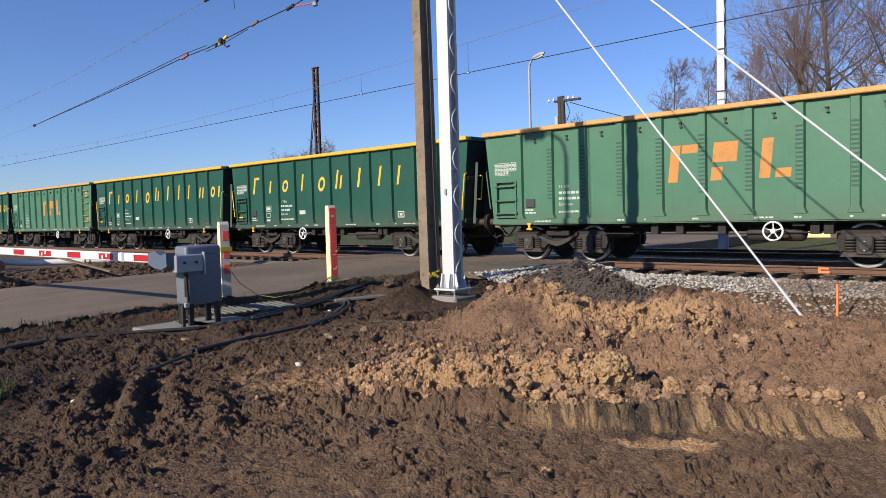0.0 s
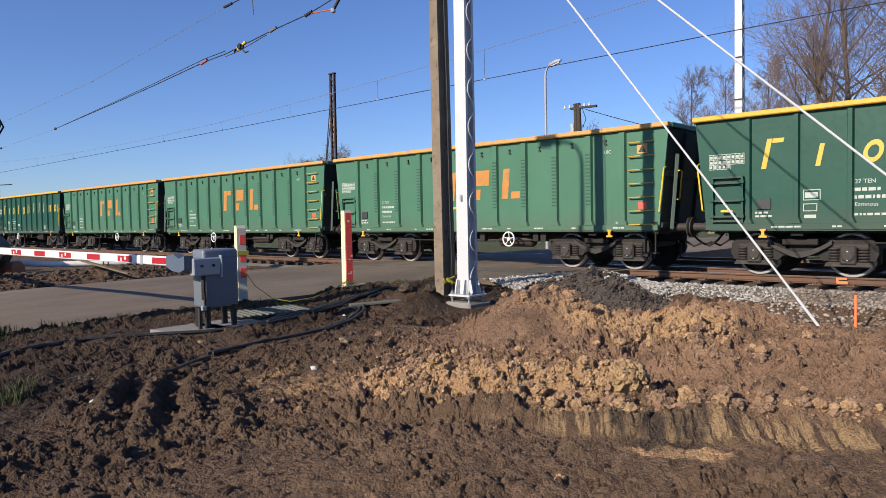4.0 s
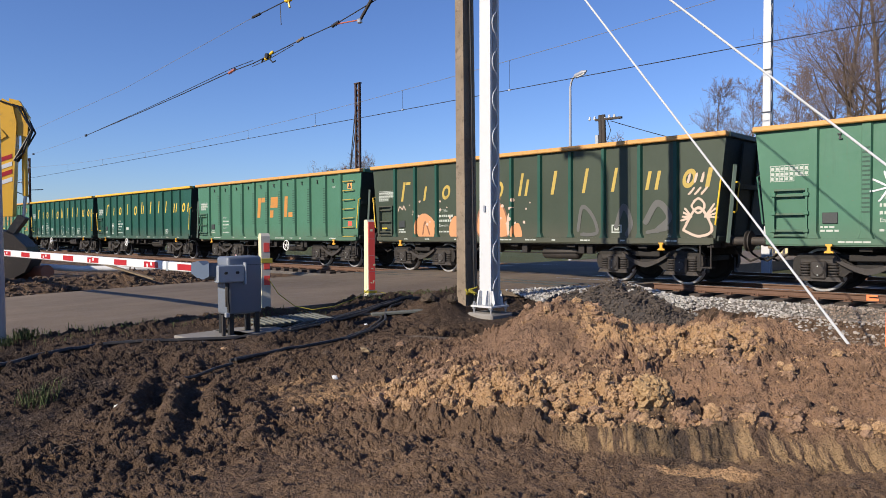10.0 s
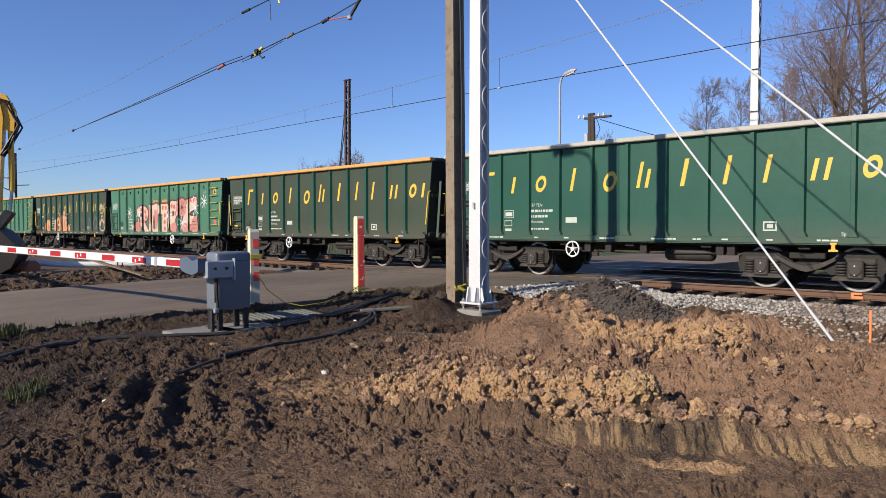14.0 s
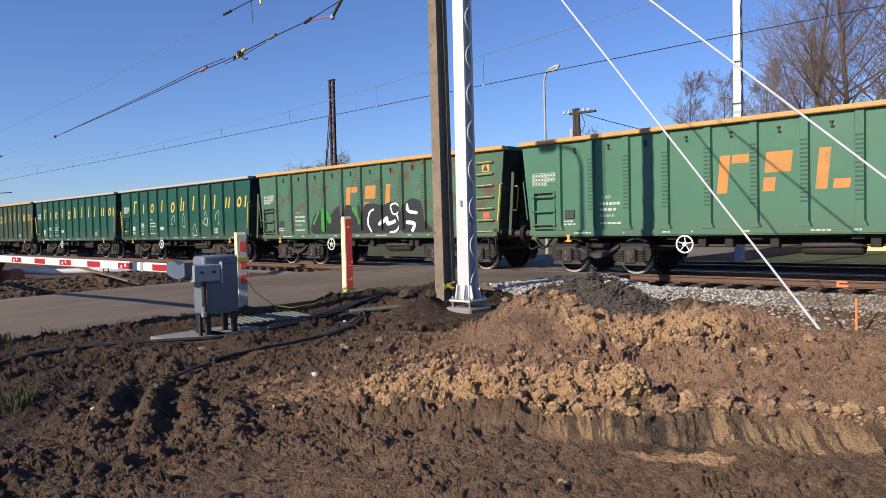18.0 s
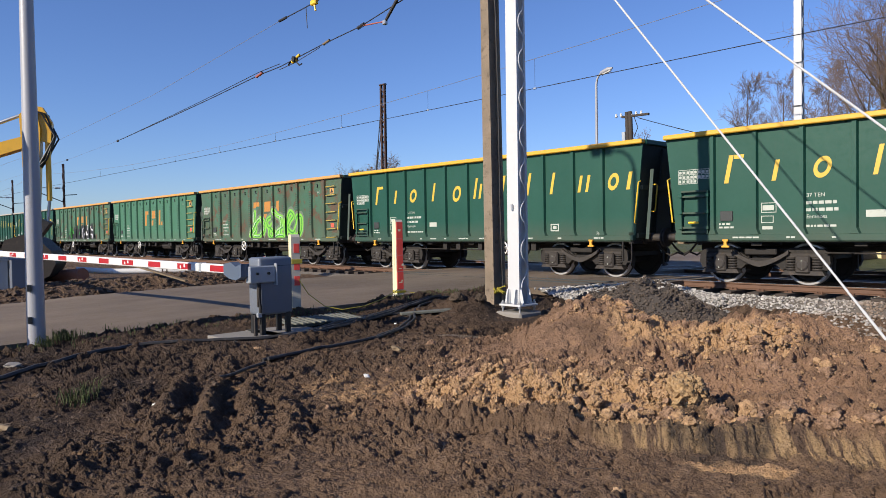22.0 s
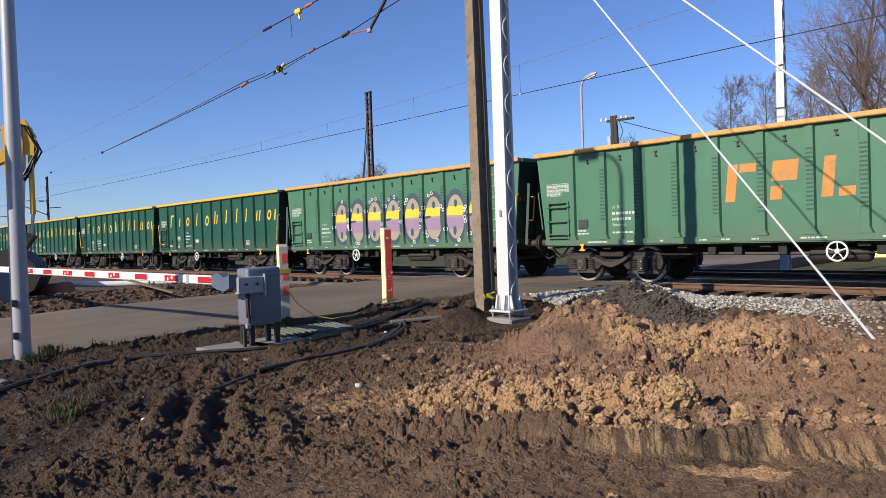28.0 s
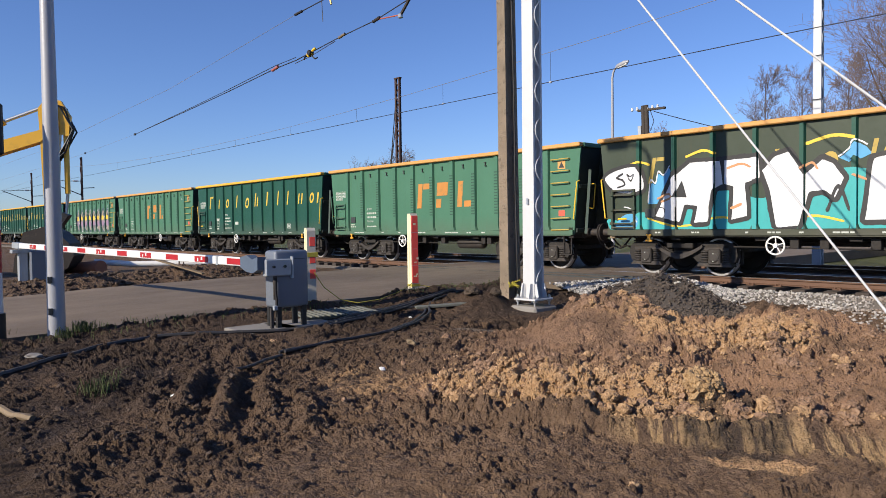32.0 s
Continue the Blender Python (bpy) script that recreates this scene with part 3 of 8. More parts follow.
    # wet black soil towards the road
    soak = n.calc("MULTIPLY", n.ramp(n.calc("ADD", n.calc("MULTIPLY", x, -0.1), n.calc("MULTIPLY", n.calc("MAXIMUM", n.calc("SUBTRACT", 4.0, y), 0.0), 0.085)), (0.46, 0.0), (0.88, 0.93)), n.ramp(n.noise(0.7, 4, 0.6, pos), (0.30, 0.55), (0.60, 1.0)))
    soak = n.calc("MULTIPLY", soak, n.ramp(n.calc("MULTIPLY", x, -0.05), (0.54, 1.0), (0.60, 0.35)))
    col = n.mix(soak, col, (0.030, 0.021, 0.016))
    field = n.ramp(n.calc("ADD", n.calc("MULTIPLY", y, 0.01), n.calc("MULTIPLY", n.noise(0.05, 4, 0.6, pos), 0.1)), (0.30, 0.0), (0.36, 1.0))
    col = n.mix(field, col, (0.10, 0.11, 0.045))
    wet = n.ramp(n.noise(0.9, 4, 0.6, pos), (0.35, 0.72), (0.65, 0.98))
    bump = n.calc("ADD", n.noise(22, 8, 0.8, pos), n.calc("MULTIPLY", n.crumbs(55, pos), 0.5))
    bump = n.calc("ADD", bump, n.calc("MULTIPLY", n.crumbs(120, pos), 0.25))
    n.b.inputs["Specular IOR Level"].default_value = 0.22
    me.materials.append(n.put(col, wet, 0.0, bump, 0.045, 1.0))
    return tagged(new("ground", me), "churned brown mud with a dug bank of sandy clay", "ground", kind="structure")


ground()


# ---- lumps of soil and stones ----
LUMPS = np.random.RandomState(123)


def lump(build, p, r, squash=0.75, seed=None, detail=1):
    """One uneven lump: a distorted icosahedron or its finer kin."""
    rs = LUMPS
    key = ("ico", detail)
    if key not in KEPT:
        bm = bmesh.new()
        bmesh.ops.create_icosphere(bm, subdivisions=detail, radius=1.0)
        KEPT[key] = (np.array([v.co[:] for v in bm.verts]), np.array([[v.index for v in f.verts] for f in bm.faces]))
        bm.free()
    co, faces = KEPT[key]
    jag = rs.rand(len(co), 1)
    if detail > 1:                                    # broken faces
        co = co.copy()
        for k in range(9):
            d = rs.normal(size=3)
            d /= np.linalg.norm(d)
            over = np.maximum(co @ d - rs.uniform(0.6, 0.95), 0)
            co -= over[:, None] * d
    q = co * (1 + (jag - 0.5) * (0.62 if detail < 3 else 0.50)) * np.array([rs.uniform(0.7, 1.3), rs.uniform(0.7, 1.3), squash * rs.uniform(0.8, 1.2)])
    w = rs.uniform(0, 6.28)
    c, s = math.cos(w), math.sin(w)
    q = q @ np.array([[c, -s, 0], [s, c, 0], [0, 0, 1]]).T * r + np.array(p)
    k = len(build.v)
    build.v.extend(map(tuple, q.tolist()))
    build.f.extend(map(tuple, (faces + k).tolist()))


def soil_paint(name, a, b, rough=0.9):
    n = Nodes(name)
    pos = n.position()
    col = n.mix(n.calc("ADD", n.calc("MULTIPLY", n.island(), 0.45), n.calc("MULTIPLY", n.ramp(n.noise(16, 6, 0.7, pos), (0.3, 0.0), (0.7, 1.0)), 0.55)), a, b)
    col = n.mix(n.ramp(n.noise(30, 5, 0.7, pos), (0.35, 0.0), (0.75, 0.5)), col, tuple(c * 0.45 for c in a))
    return n.put(col, rough, 0.0, n.calc("ADD", n.noise(90, 5, 0.7, pos), n.calc("MULTIPLY", n.crumbs(70, pos), 0.8)), 0.016, 1.0)


def clods():
    rs = np.random.RandomState(5)
    dark, clay, loam = Build(), Build(), Build()
    n = 22000
    X, Y, keep, big = rs.uniform(-10.4, 0.4, n), rs.uniform(1.0, 11.5, n), rs.rand(n), rs.rand(n)
    A = (X - CREST[0]) * ALONG[0] + (Y - CREST[1]) * ALONG[1]
    B = (X - CREST[0]) * AWAY[0] + (Y - CREST[1]) * AWAY[1]
    Z, S, T = height(X, Y), layered(X, Y, 0.9, 77), layered(X, Y, 0.7, 79)
    for i in range(n):
        x, y, a, b = X[i], Y[i], A[i], B[i]
        bank = a > -2.6 and -3.2 < b < 0.8
        trough = abs(b + 1.92 + 0.42 * max(a, 0)) < 0.22 and a > -0.1
        face = -3.5 < b < -3.1 and a > -1.0
        even = -2.4 < a < -0.5 and -1.1 < b < 0.1
        if trough or face or math.hypot(x, y) < 3.0 or (even and keep[i] > 0.15) or (not bank and keep[i] > 0.10 + 0.6 * T[i]):
            continue
        r = 0.005 + 0.017 * big[i] ** 4
        rich = (-2.3 < a < 0.2 and -3.15 < b < -2.25) or (a - 0.5) ** 2 / 0.55 + (b + 0.45) ** 2 / 0.2 < 1
        sandy = bank and S[i] > (0.36 if rich else 0.60)
        lump(clay if sandy else loam if bank else dark, (x, y, Z[i] + r * 0.2), r, 0.8, None, 1)
    # fine crumbs that cover the clay
    CA, CB = rs.uniform(-2.4, 1.2, 15000), rs.uniform(-3.3, 0.1, 15000)
    CX, CY = CREST[0] + CA * ALONG[0] + CB * AWAY[0], CREST[1] + CA * ALONG[1] + CB * AWAY[1]
    CZ, CS = height(CX, CY), layered(CX, CY, 3.5, 87, 3)
    for i in range(15000):
        a, b = CA[i], CB[i]
        ridge = math.exp(-((b + 2.72) / 0.36) ** 2) * (1 if -2.3 < a < 0.3 else 0)
        knob = 1.0 if (a - 0.5) ** 2 / 0.5 + (b + 0.45) ** 2 / 0.2 < 1 else 0.0
        if max(ridge, knob) * (0.35 + 1.1 * CS[i]) > 0.5:
            r = 0.008 + 0.015 * rs.rand() ** 2
            lump(clay if rs.rand() < 0.93 else loam, (CX[i], CY[i], CZ[i] + r * 0.3), r, 0.9, None, 1)
    spots, stuck = [], []
    # crumbling clods, each in a litter of its own crumbs
    for count, a0, a1, b0, b1, r0, r1, rich in ((190, -2.3, 0.15, -3.25, -2.35, 0.025, 0.058, 0.92), (70, -0.1, 1.1, -0.85, -0.1, 0.025, 0.06, 0.92), (60, -0.4, 2.4, -1.7, 0.2, 0.025, 0.07, 0.25),
                                                (40, -2.4, -0.3, -2.2, -1.2, 0.03, 0.07, 0.35), (60, -0.7, 2.0, -3.12, -2.88, 0.03, 0.07, 0.45), (30, -1.5, -0.2, -0.1, 0.5, 0.03, 0.07, 0.3),
                                                (50, -4.5, 1.5, -6.0, -3.6, 0.015, 0.035, 0.06), (60, -6.5, -2.8, -5.0, 0.5, 0.018, 0.045, 0.06)):
        for _ in range(count):
            a, b = a0 + (a1 - a0) * rs.rand() ** (0.6 if rich > 0.7 else 1.0), rs.uniform(b0, b1)
            x, y = CREST[0] + a * ALONG[0] + b * AWAY[0], CREST[1] + a * ALONG[1] + b * AWAY[1]
            if x < -9.5 or abs(b + 1.92 + 0.42 * max(a, 0)) < 0.25 and a > 0:
                continue
            r = r0 + (r1 - r0) * rs.rand() ** 2
            bld = clay if rs.rand() < rich else loam if b > -3.3 and a > -3 else dark
            spots.append((x, y, r, 3 if r > 0.05 else 2, bld))
            for _ in range(int(46 * r / 0.1)):
                w, d = rs.uniform(0, 6.28), r * rs.uniform(0.7, 1.9)
                spots.append((x + d * math.cos(w), y + d * math.sin(w), r * rs.uniform(0.08, 0.30), 1, bld))
            if r > 0.04:                                # crumbs that stick to the clod
                for _ in range(44):
                    w, e = rs.uniform(0, 6.28), rs.uniform(-0.1, 1.0)
                    c = math.sqrt(1 - e * e) * r * 0.88
                    stuck.append((len(spots) - 1, x + c * math.cos(w), y + c * math.sin(w), r * (0.35 + 0.75 * e), rs.uniform(0.009, 0.024), x, y, bld))
    level = height(np.array([q[0] for q in spots]), np.array([q[1] for q in spots]))
    for (x, y, r, detail, bld), z in zip(spots, level):
        lump(bld, (x, y, float(z) + r * 0.35), r, 0.85, None, detail)
    base = height(np.array([q[5] for q in stuck]), np.array([q[6] for q in stuck]))
    for (_, x, y, up, r, _, _, bld), z in zip(stuck, base):
        lump(bld, (x, y, float(z) + up), r, 0.9, None, 1)
    tagged(new("soil_clods", dark.mesh("soil_clods", soil_paint("dark_soil_clods", (0.060, 0.040, 0.028), (0.17, 0.115, 0.077)))), "loose dark crumbs and clods of soil on the mud", "soil", kind="stuff")
    tagged(new("loam_clods", loam.mesh("loam_clods", soil_paint("brown_loam_clods", (0.22, 0.132, 0.080), (0.50, 0.315, 0.195)))), "loose reddish brown clods on the dug bank", "soil", kind="stuff")
    tagged(new("clay_clods", clay.mesh("clay_clods", soil_paint("sandy_clay_clods", (0.33, 0.198, 0.102), (0.67, 0.435, 0.235)))), "loose sandy yellow clay clods on the dug bank", "soil", kind="stuff")
    # rubble on the heaps past the road
    far = Build()
    FX, FY = rs.uniform(-21.6, -18.0, 3000), rs.uniform(3.0, 12.0, 3000)
    FZ = height(FX, FY)
    for i in range(3000):
        r = 0.018 + 0.085 * rs.rand() ** 4
        lump(far, (FX[i], FY[i], FZ[i] + 0.2 * r), r, 0.7, None, 1)
    tagged(new("spoil_clods", far.mesh("spoil_clods", soil_paint("dug_spoil", (0.045, 0.029, 0.020), (0.17, 0.108, 0.066)))), "rough clods of dug soil past the road", "soil", kind="stuff")
    # the few large lumps that stand out
    for x, y, r in ((-2.70, 5.10, 0.15), (-7.3, 8.9, 0.10), (-6.9, 8.4, 0.08), (-9.15, 8.95, 0.12), (-8.9, 9.3, 0.10)):
        bld = Build()
        lump(bld, (0, 0, 0), r, 0.85, int(x * -100), 3)
        for _ in range(150):
            w, e = rs.uniform(0, 6.28), rs.uniform(-0.3, 1.0)
            c = math.sqrt(1 - e * e) * r * 0.9
            lump(bld, (c * math.cos(w), c * math.sin(w), e * r * 0.75), rs.uniform(0.010, 0.030), 0.9, None, 1)
        sandy = x > -6
        ob = new("clay_lump" if sandy else "soil_lump", bld.mesh("clay_lump", LUMP_CLAY if sandy else LUMP_SOIL))
        ob.matrix_basis = pose(x, y, float(height(x, y)) + r * 0.35)
        tagged(ob, "large crumbling lump of sandy yellow clay on the bank" if sandy else "large dark lump of dug soil by the mast", "clod", "large clods")


LUMP_CLAY = soil_paint("crumbling_clay", (0.32, 0.20, 0.095), (0.58, 0.39, 0.20))
LUMP_SOIL = soil_paint("crumbling_soil", (0.055, 0.040, 0.028), (0.12, 0.085, 0.058))
clods()


# ---- track, ballast and road ----
def asphalt(name, tone, patch):
    n = Nodes(name)
    pos = n.position()
    col = n.mix(n.noise(0.5, 5, 0.6, pos), tuple(c * 0.75 for c in tone), tuple(c * 1.25 for c in tone))
    col = n.mix(n.ramp(n.noise(60, 4, 0.6, pos), (0.5, 0.0), (0.75, 0.5)), col, patch)
    dust = n.ramp(n.noise(0.35, 5, 0.65, pos, (1.0, 0.35, 1.0)), (0.42, 0.0), (0.68, 0.75))
    col = n.mix(dust, col, (0.225, 0.175, 0.125))
    return n.put(col, n.ramp(n.noise(3, 4, 0.6, pos), (0.3, 0.75), (0.7, 0.95)), 0.0, n.noise(120, 4, 0.7, pos), 0.006, 0.7)


M["asphalt"] = asphalt("dusty_worn_asphalt", (0.112, 0.083, 0.058), (0.225, 0.172, 0.122))
M["concrete"] = plain("grey_concrete", (0.22, 0.205, 0.185), 0.85, 0, 0.25, 5, 0.006, (0.12, 0.09, 0.065), 0.6)
M["sleeper"] = plain("dark_oiled_sleeper", (0.050, 0.038, 0.030), 0.85, 0, 0.35, 6, 0.008, (0.11, 0.09, 0.07), 0.4)
M["rail"] = plain("brown_rusty_rail", (0.125, 0.066, 0.040), 0.75, 0.15, 0.3, 8, 0.003, (0.06, 0.04, 0.03), 0.5)
M["rail_head"] = plain("worn_bright_rail_head", (0.38, 0.35, 0.32), 0.3, 0.9, 0.15, 10, 0.001, (0.15, 0.1, 0.07), 0.2)
M["ballast_bed"] = plain("brown_grey_gravel_bed", (0.165, 0.142, 0.120), 0.95, 0, 0.4, 14, 0.03, (0.08, 0.06, 0.045), 0.7)


def road():
    ob = thing("road", "worn dusty asphalt road over the level crossing", "road", kind="structure")
    bld = Build()
    ys = [-60, -20, -6, 0, 1, 2, 3, 4, 5, 6, 8, 10, 12, 13.5, 15.2, 18.5, 20.2, 22, 26, 40, 80]
    zs = [0.0, 0.0, 0.0, 0.06, 0.09, 0.125, 0.16, 0.19, 0.22, 0.245, 0.28, 0.295, 0.302, 0.31, 0.318, 0.318, 0.31, 0.3, 0.3, 0.3, 0.2]
    rs = np.random.RandomState(3)
    xs = [ROAD_FAR, -17.2, -15.5, -14.3, -13.0, -11.4, ROAD_NEAR]
    grid = []
    for y, z in zip(ys, zs):
        row = []
        for k, x in enumerate(xs):
            edge = rs.uniform(-0.12, 0.12) if k in (0, len(xs) - 1) else 0
            if k == len(xs) - 1:
                x = float(road_edge(y))
            row.append(len(bld.v))
            bld.v.append((x + edge * (0.4 if k else 1), y, z + 0.03 * (1 - abs(x + 14.3) / 3.5)))
        grid.append(row)
    for i in range(len(ys) - 1):
        for k in range(len(xs) - 1):
            bld.f.append((grid[i][k], grid[i][k + 1], grid[i + 1][k + 1], grid[i + 1][k]))
    for i in range(len(ys) - 1):
        for k, flip in ((0, True), (len(xs) - 1, False)):
            a, b = grid[i][k], grid[i + 1][k]
            n0 = len(bld.v)
            bld.v += [(bld.v[a][0], bld.v[a][1], -0.1), (bld.v[b][0], bld.v[b][1], -0.1)]
            bld.f.append((a, b, n0 + 1, n0) if flip else (a, n0, n0 + 1, b))
    # rails lie in gaps of the crossing: cut by building it in three strips of the same height
    part("carriageway", bld, "asphalt", ob)
    # widening of the paved crossing towards the mast
    apron = Build()
    apron.add([(ROAD_NEAR - 0.2, 11.9, 0.306), (-9.2, 13.0, 0.306), (-8.6, 15.2, 0.315), (-8.3, 18.5, 0.315), (ROAD_NEAR - 0.2, 18.5, 0.322),
               (ROAD_NEAR - 0.2, 11.9, 0.0), (-9.2, 13.0, 0.0), (-8.6, 15.2, 0.0), (-8.3, 18.5, 0.0), (ROAD_NEAR - 0.2, 18.5, 0.0)],
              [(0, 1, 2, 3, 4), (0, 5, 6, 1), (1, 6, 7, 2), (2, 7, 8, 3), (3, 8, 9, 4)])
    part("crossing_apron", apron, "asphalt", ob)
    for y in (13.9, 14.55):
        seam = Build().box(-17.6, -9.4, y, y + 0.035, 0.29, 0.3425)
        part("joint_strip", seam, "dark_plate", ob)


road()


def rail_profile():
    half = [(0.0, 0.0), (0.062, 0.0), (0.062, 0.012), (0.012, 0.03), (0.0085, 0.10), (0.034, 0.118), (0.035, 0.142), (0.026, 0.149), (0.0, 0.149)]
    return [(x, z) for x, z in half] + [(-x, z) for x, z in reversed(half[1:-1])]


def track(name, y, label, detail):
    ob = thing(name, label, "railway track", kind="structure")
    bed = Build()
    prof = [(-2.6, -0.14), (-1.75, 0.10), (-1.35, 0.05), (1.35, 0.05), (1.75, 0.10), (2.6, -0.14)]
    x0, x1 = -700.0, 260.0
    for yy, z in prof:
        bed.v += [(x0, y + yy, z), (x1, y + yy, z)]
    bed.f += [(2 * i, 2 * i + 1, 2 * i + 3, 2 * i + 2) for i in range(5)]
    part("ballast_bed", bed, "ballast_bed", ob)
    prf = rail_profile()
    for side in (-0.753, 0.753):
        for lo, hi in ((x0, ROAD_FAR - 0.3), (ROAD_FAR - 0.3, -8.6), (-8.6, x1)):
            bld = Build()
            m = Matrix.Translation((0, y + side, RAIL - 0.149)) @ Matrix.Rotation(radians(90), 4, "Z")
            bld.slab(prf, -hi, -lo, m)
            r = part("rail", bld, "rail", ob)
        part("rail_head", Build().box(x0, x1, y + side - 0.030, y + side + 0.030, RAIL - 0.004, RAIL + 0.0035), "rail_head", r)
    if detail:
        def one():
            return Build().soft(-0.13, 0.13, -1.3, 1.3, -0.1, 0.155, 0.012)
        def plate():
            b = Build()
            for s in (-0.753, 0.753):
                b.soft(-0.085, 0.085, s - 0.17, s + 0.17, 0.15, 0.172, 0.005)
                for sx in (-0.05, 0.05):
                    for sy in (-0.105, 0.105):
                        b.lathe([(0.016, 0.0), (0.016, 0.03), (0.009, 0.042)], 6, Matrix.Translation((sx, s + sy, 0.172)) @ Matrix.Rotation(radians(90), 4, "X"))
            return b
        rs = np.random.RandomState(9)
        for i in range(150):
            x = -78 + 0.61 * i
            if ROAD_FAR - 0.2 < x < -8.7:
                continue
            s = part("sleeper", kept("sleeper", one, "sleeper"), None, ob, at=pose(x, y, rs.uniform(-0.006, 0.006), 0, 0, rs.uniform(-0.5, 0.5)))
            if x > -40:
                part("tie_plate", kept("tie_plate", plate, "rail"), None, s)


track("near_track", TRACK_Y, "rusty rails on dark sleepers in grey ballast", True)
track("far_track", TRACK_Y + 4.3, "second rusty railway track in grey ballast", False)


def ballast_paint():
    n = Nodes("pale_grey_crushed_stone")
    pos = n.position()
    x = n.split(pos)[0]
    col = n.mix(n.island(), (0.22, 0.21, 0.19), (0.54, 0.51, 0.47))
    soil = n.ramp(n.calc("ADD", n.calc("MULTIPLY", n.calc("ADD", x, 6.0), 0.09), n.noise(0.9, 5, 0.65, pos)), (0.52, 0.0), (0.80, 0.9))
    col = n.mix(soil, col, n.mix(n.island(), (0.15, 0.105, 0.075), (0.27, 0.20, 0.145)))
    return n.put(col, 0.9, 0.0, n.noise(90, 5, 0.7, pos), 0.01, 0.8)


BALLAST_PAINT = ballast_paint()
HEAP = (-7.15, 11.85)
SHOULDER = ((-9.75, 12.3), (-8.6, 15.4))


def heap_top(a, b):
    """Height of the gravel heap, from its middle."""
    lumpy = 0.50 + 0.55 * float(layered(np.array(a + 5.0), np.array(b + 5.0), 1.6, 91)) + 0.45 * float(layered(np.array(a + 5.0), np.array(b + 5.0), 4.5, 93, 2))
    return -0.30 + max(0.0, 0.86 * (1 - (abs(a) / 2.2) ** 1.7 - (abs(b) / 1.65) ** 1.7)) * lumpy


def ballast_stones():
    rs = np.random.RandomState(8)
    pale, dark = Build(), Build()
    for i in range(15000):
        x, y = rs.uniform(-9.2, 3.5), rs.uniform(13.6, 17.9)
        if abs(y - TRACK_Y + 0.753) < 0.09 or (y > 16.2 and rs.rand() > 0.4):
            continue
        z = np.interp(y, [13.6, 14.27, 15.12, 15.4, 15.55], [-0.12, -0.14, 0.105, 0.085, 0.03])
        if rs.rand() < 0.15:
            z += 0.02
        lump(pale, (x, y, float(z) + 0.008), rs.uniform(0.014, 0.034), 0.8, i, 1)
    SX, SY = rs.uniform(-5.2, 2.0, 3000), 14.2 - 2.4 * rs.rand(3000) ** 1.6
    for x, y, z in zip(SX, SY, height(SX, SY)):
        lump(pale, (x, y, float(z) + 0.006), rs.uniform(0.015, 0.036), 0.8, None, 1)
    # a heap of gravel tipped behind the bank, dirty on its near side and pale on top
    HA, HB = rs.uniform(-2.2, 2.2, 14000), rs.uniform(-1.7, 1.7, 14000)
    for i in range(14000):
        a, b = HA[i], HB[i]
        top = heap_top(a, b)
        if top < -0.22:
            continue
        fresh = b > -0.15 + 0.9 * rs.rand() + 0.8 * max(0.0, a)
        lump(pale if fresh else dark, (HEAP[0] + a, HEAP[1] + b, top), rs.uniform(0.010, 0.030), 0.8, None, 1)
    # gravel shoulder against the paved crossing
    for i in range(6000):
        k, d = rs.rand() * 1.05 - 0.05, rs.rand() * 2.7
        x, y = SHOULDER[0][0] + (SHOULDER[1][0] - SHOULDER[0][0]) * k, SHOULDER[0][1] + (SHOULDER[1][1] - SHOULDER[0][1]) * k
        lump(pale, (x - 0.15 + d, y - 0.45 * d, 0.295 - 0.09 * d - 0.35 * max(0.0, d - 2.2) + 0.05 * rs.rand() ** 2), rs.uniform(0.012, 0.034), 0.8, None, 1)
    tagged(new("ballast_stones", pale.mesh("ballast_stones", BALLAST_PAINT)), "pale grey crushed ballast stones beside the rails", "ballast", kind="stuff")
    tagged(new("gravel_heap_stones", dark.mesh("gravel_heap_stones", soil_paint("dark_dirty_gravel", (0.050, 0.038, 0.030), (0.19, 0.150, 0.118)))), "heap of dirty dark gravel between bank and track", "gravel", kind="stuff")
    bed = Build()
    for k in range(9):
        x, y = SHOULDER[0][0] + (SHOULDER[1][0] - SHOULDER[0][0]) * k / 8, SHOULDER[0][1] + (SHOULDER[1][1] - SHOULDER[0][1]) * k / 8
        far = rs.uniform(-0.35, 0.35)
        bed.v += [(x - 0.3, y + 0.05, 0.27), (x + 2.1 + far, y - 1.0, 0.06), (x + 2.7 + far, y - 1.25, -0.40)]
        if k:
            q = 3 * k
            bed.f += [(q - 3, q - 2, q + 1, q), (q - 2, q - 1, q + 2, q + 1)]
    tagged(new("gravel_shoulder", bed.mesh("gravel_shoulder", "ballast_bed")), "sloping grey gravel shoulder beside the paved crossing", "gravel", kind="structure")
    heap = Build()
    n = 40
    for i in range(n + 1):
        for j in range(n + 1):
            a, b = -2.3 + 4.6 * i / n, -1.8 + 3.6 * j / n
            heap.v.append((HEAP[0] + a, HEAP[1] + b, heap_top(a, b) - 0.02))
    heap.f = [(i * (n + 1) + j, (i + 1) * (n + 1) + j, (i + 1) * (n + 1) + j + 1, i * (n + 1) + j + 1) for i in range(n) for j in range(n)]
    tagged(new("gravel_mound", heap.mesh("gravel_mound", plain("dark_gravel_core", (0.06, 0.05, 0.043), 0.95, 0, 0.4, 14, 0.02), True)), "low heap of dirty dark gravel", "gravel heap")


ballast_stones()

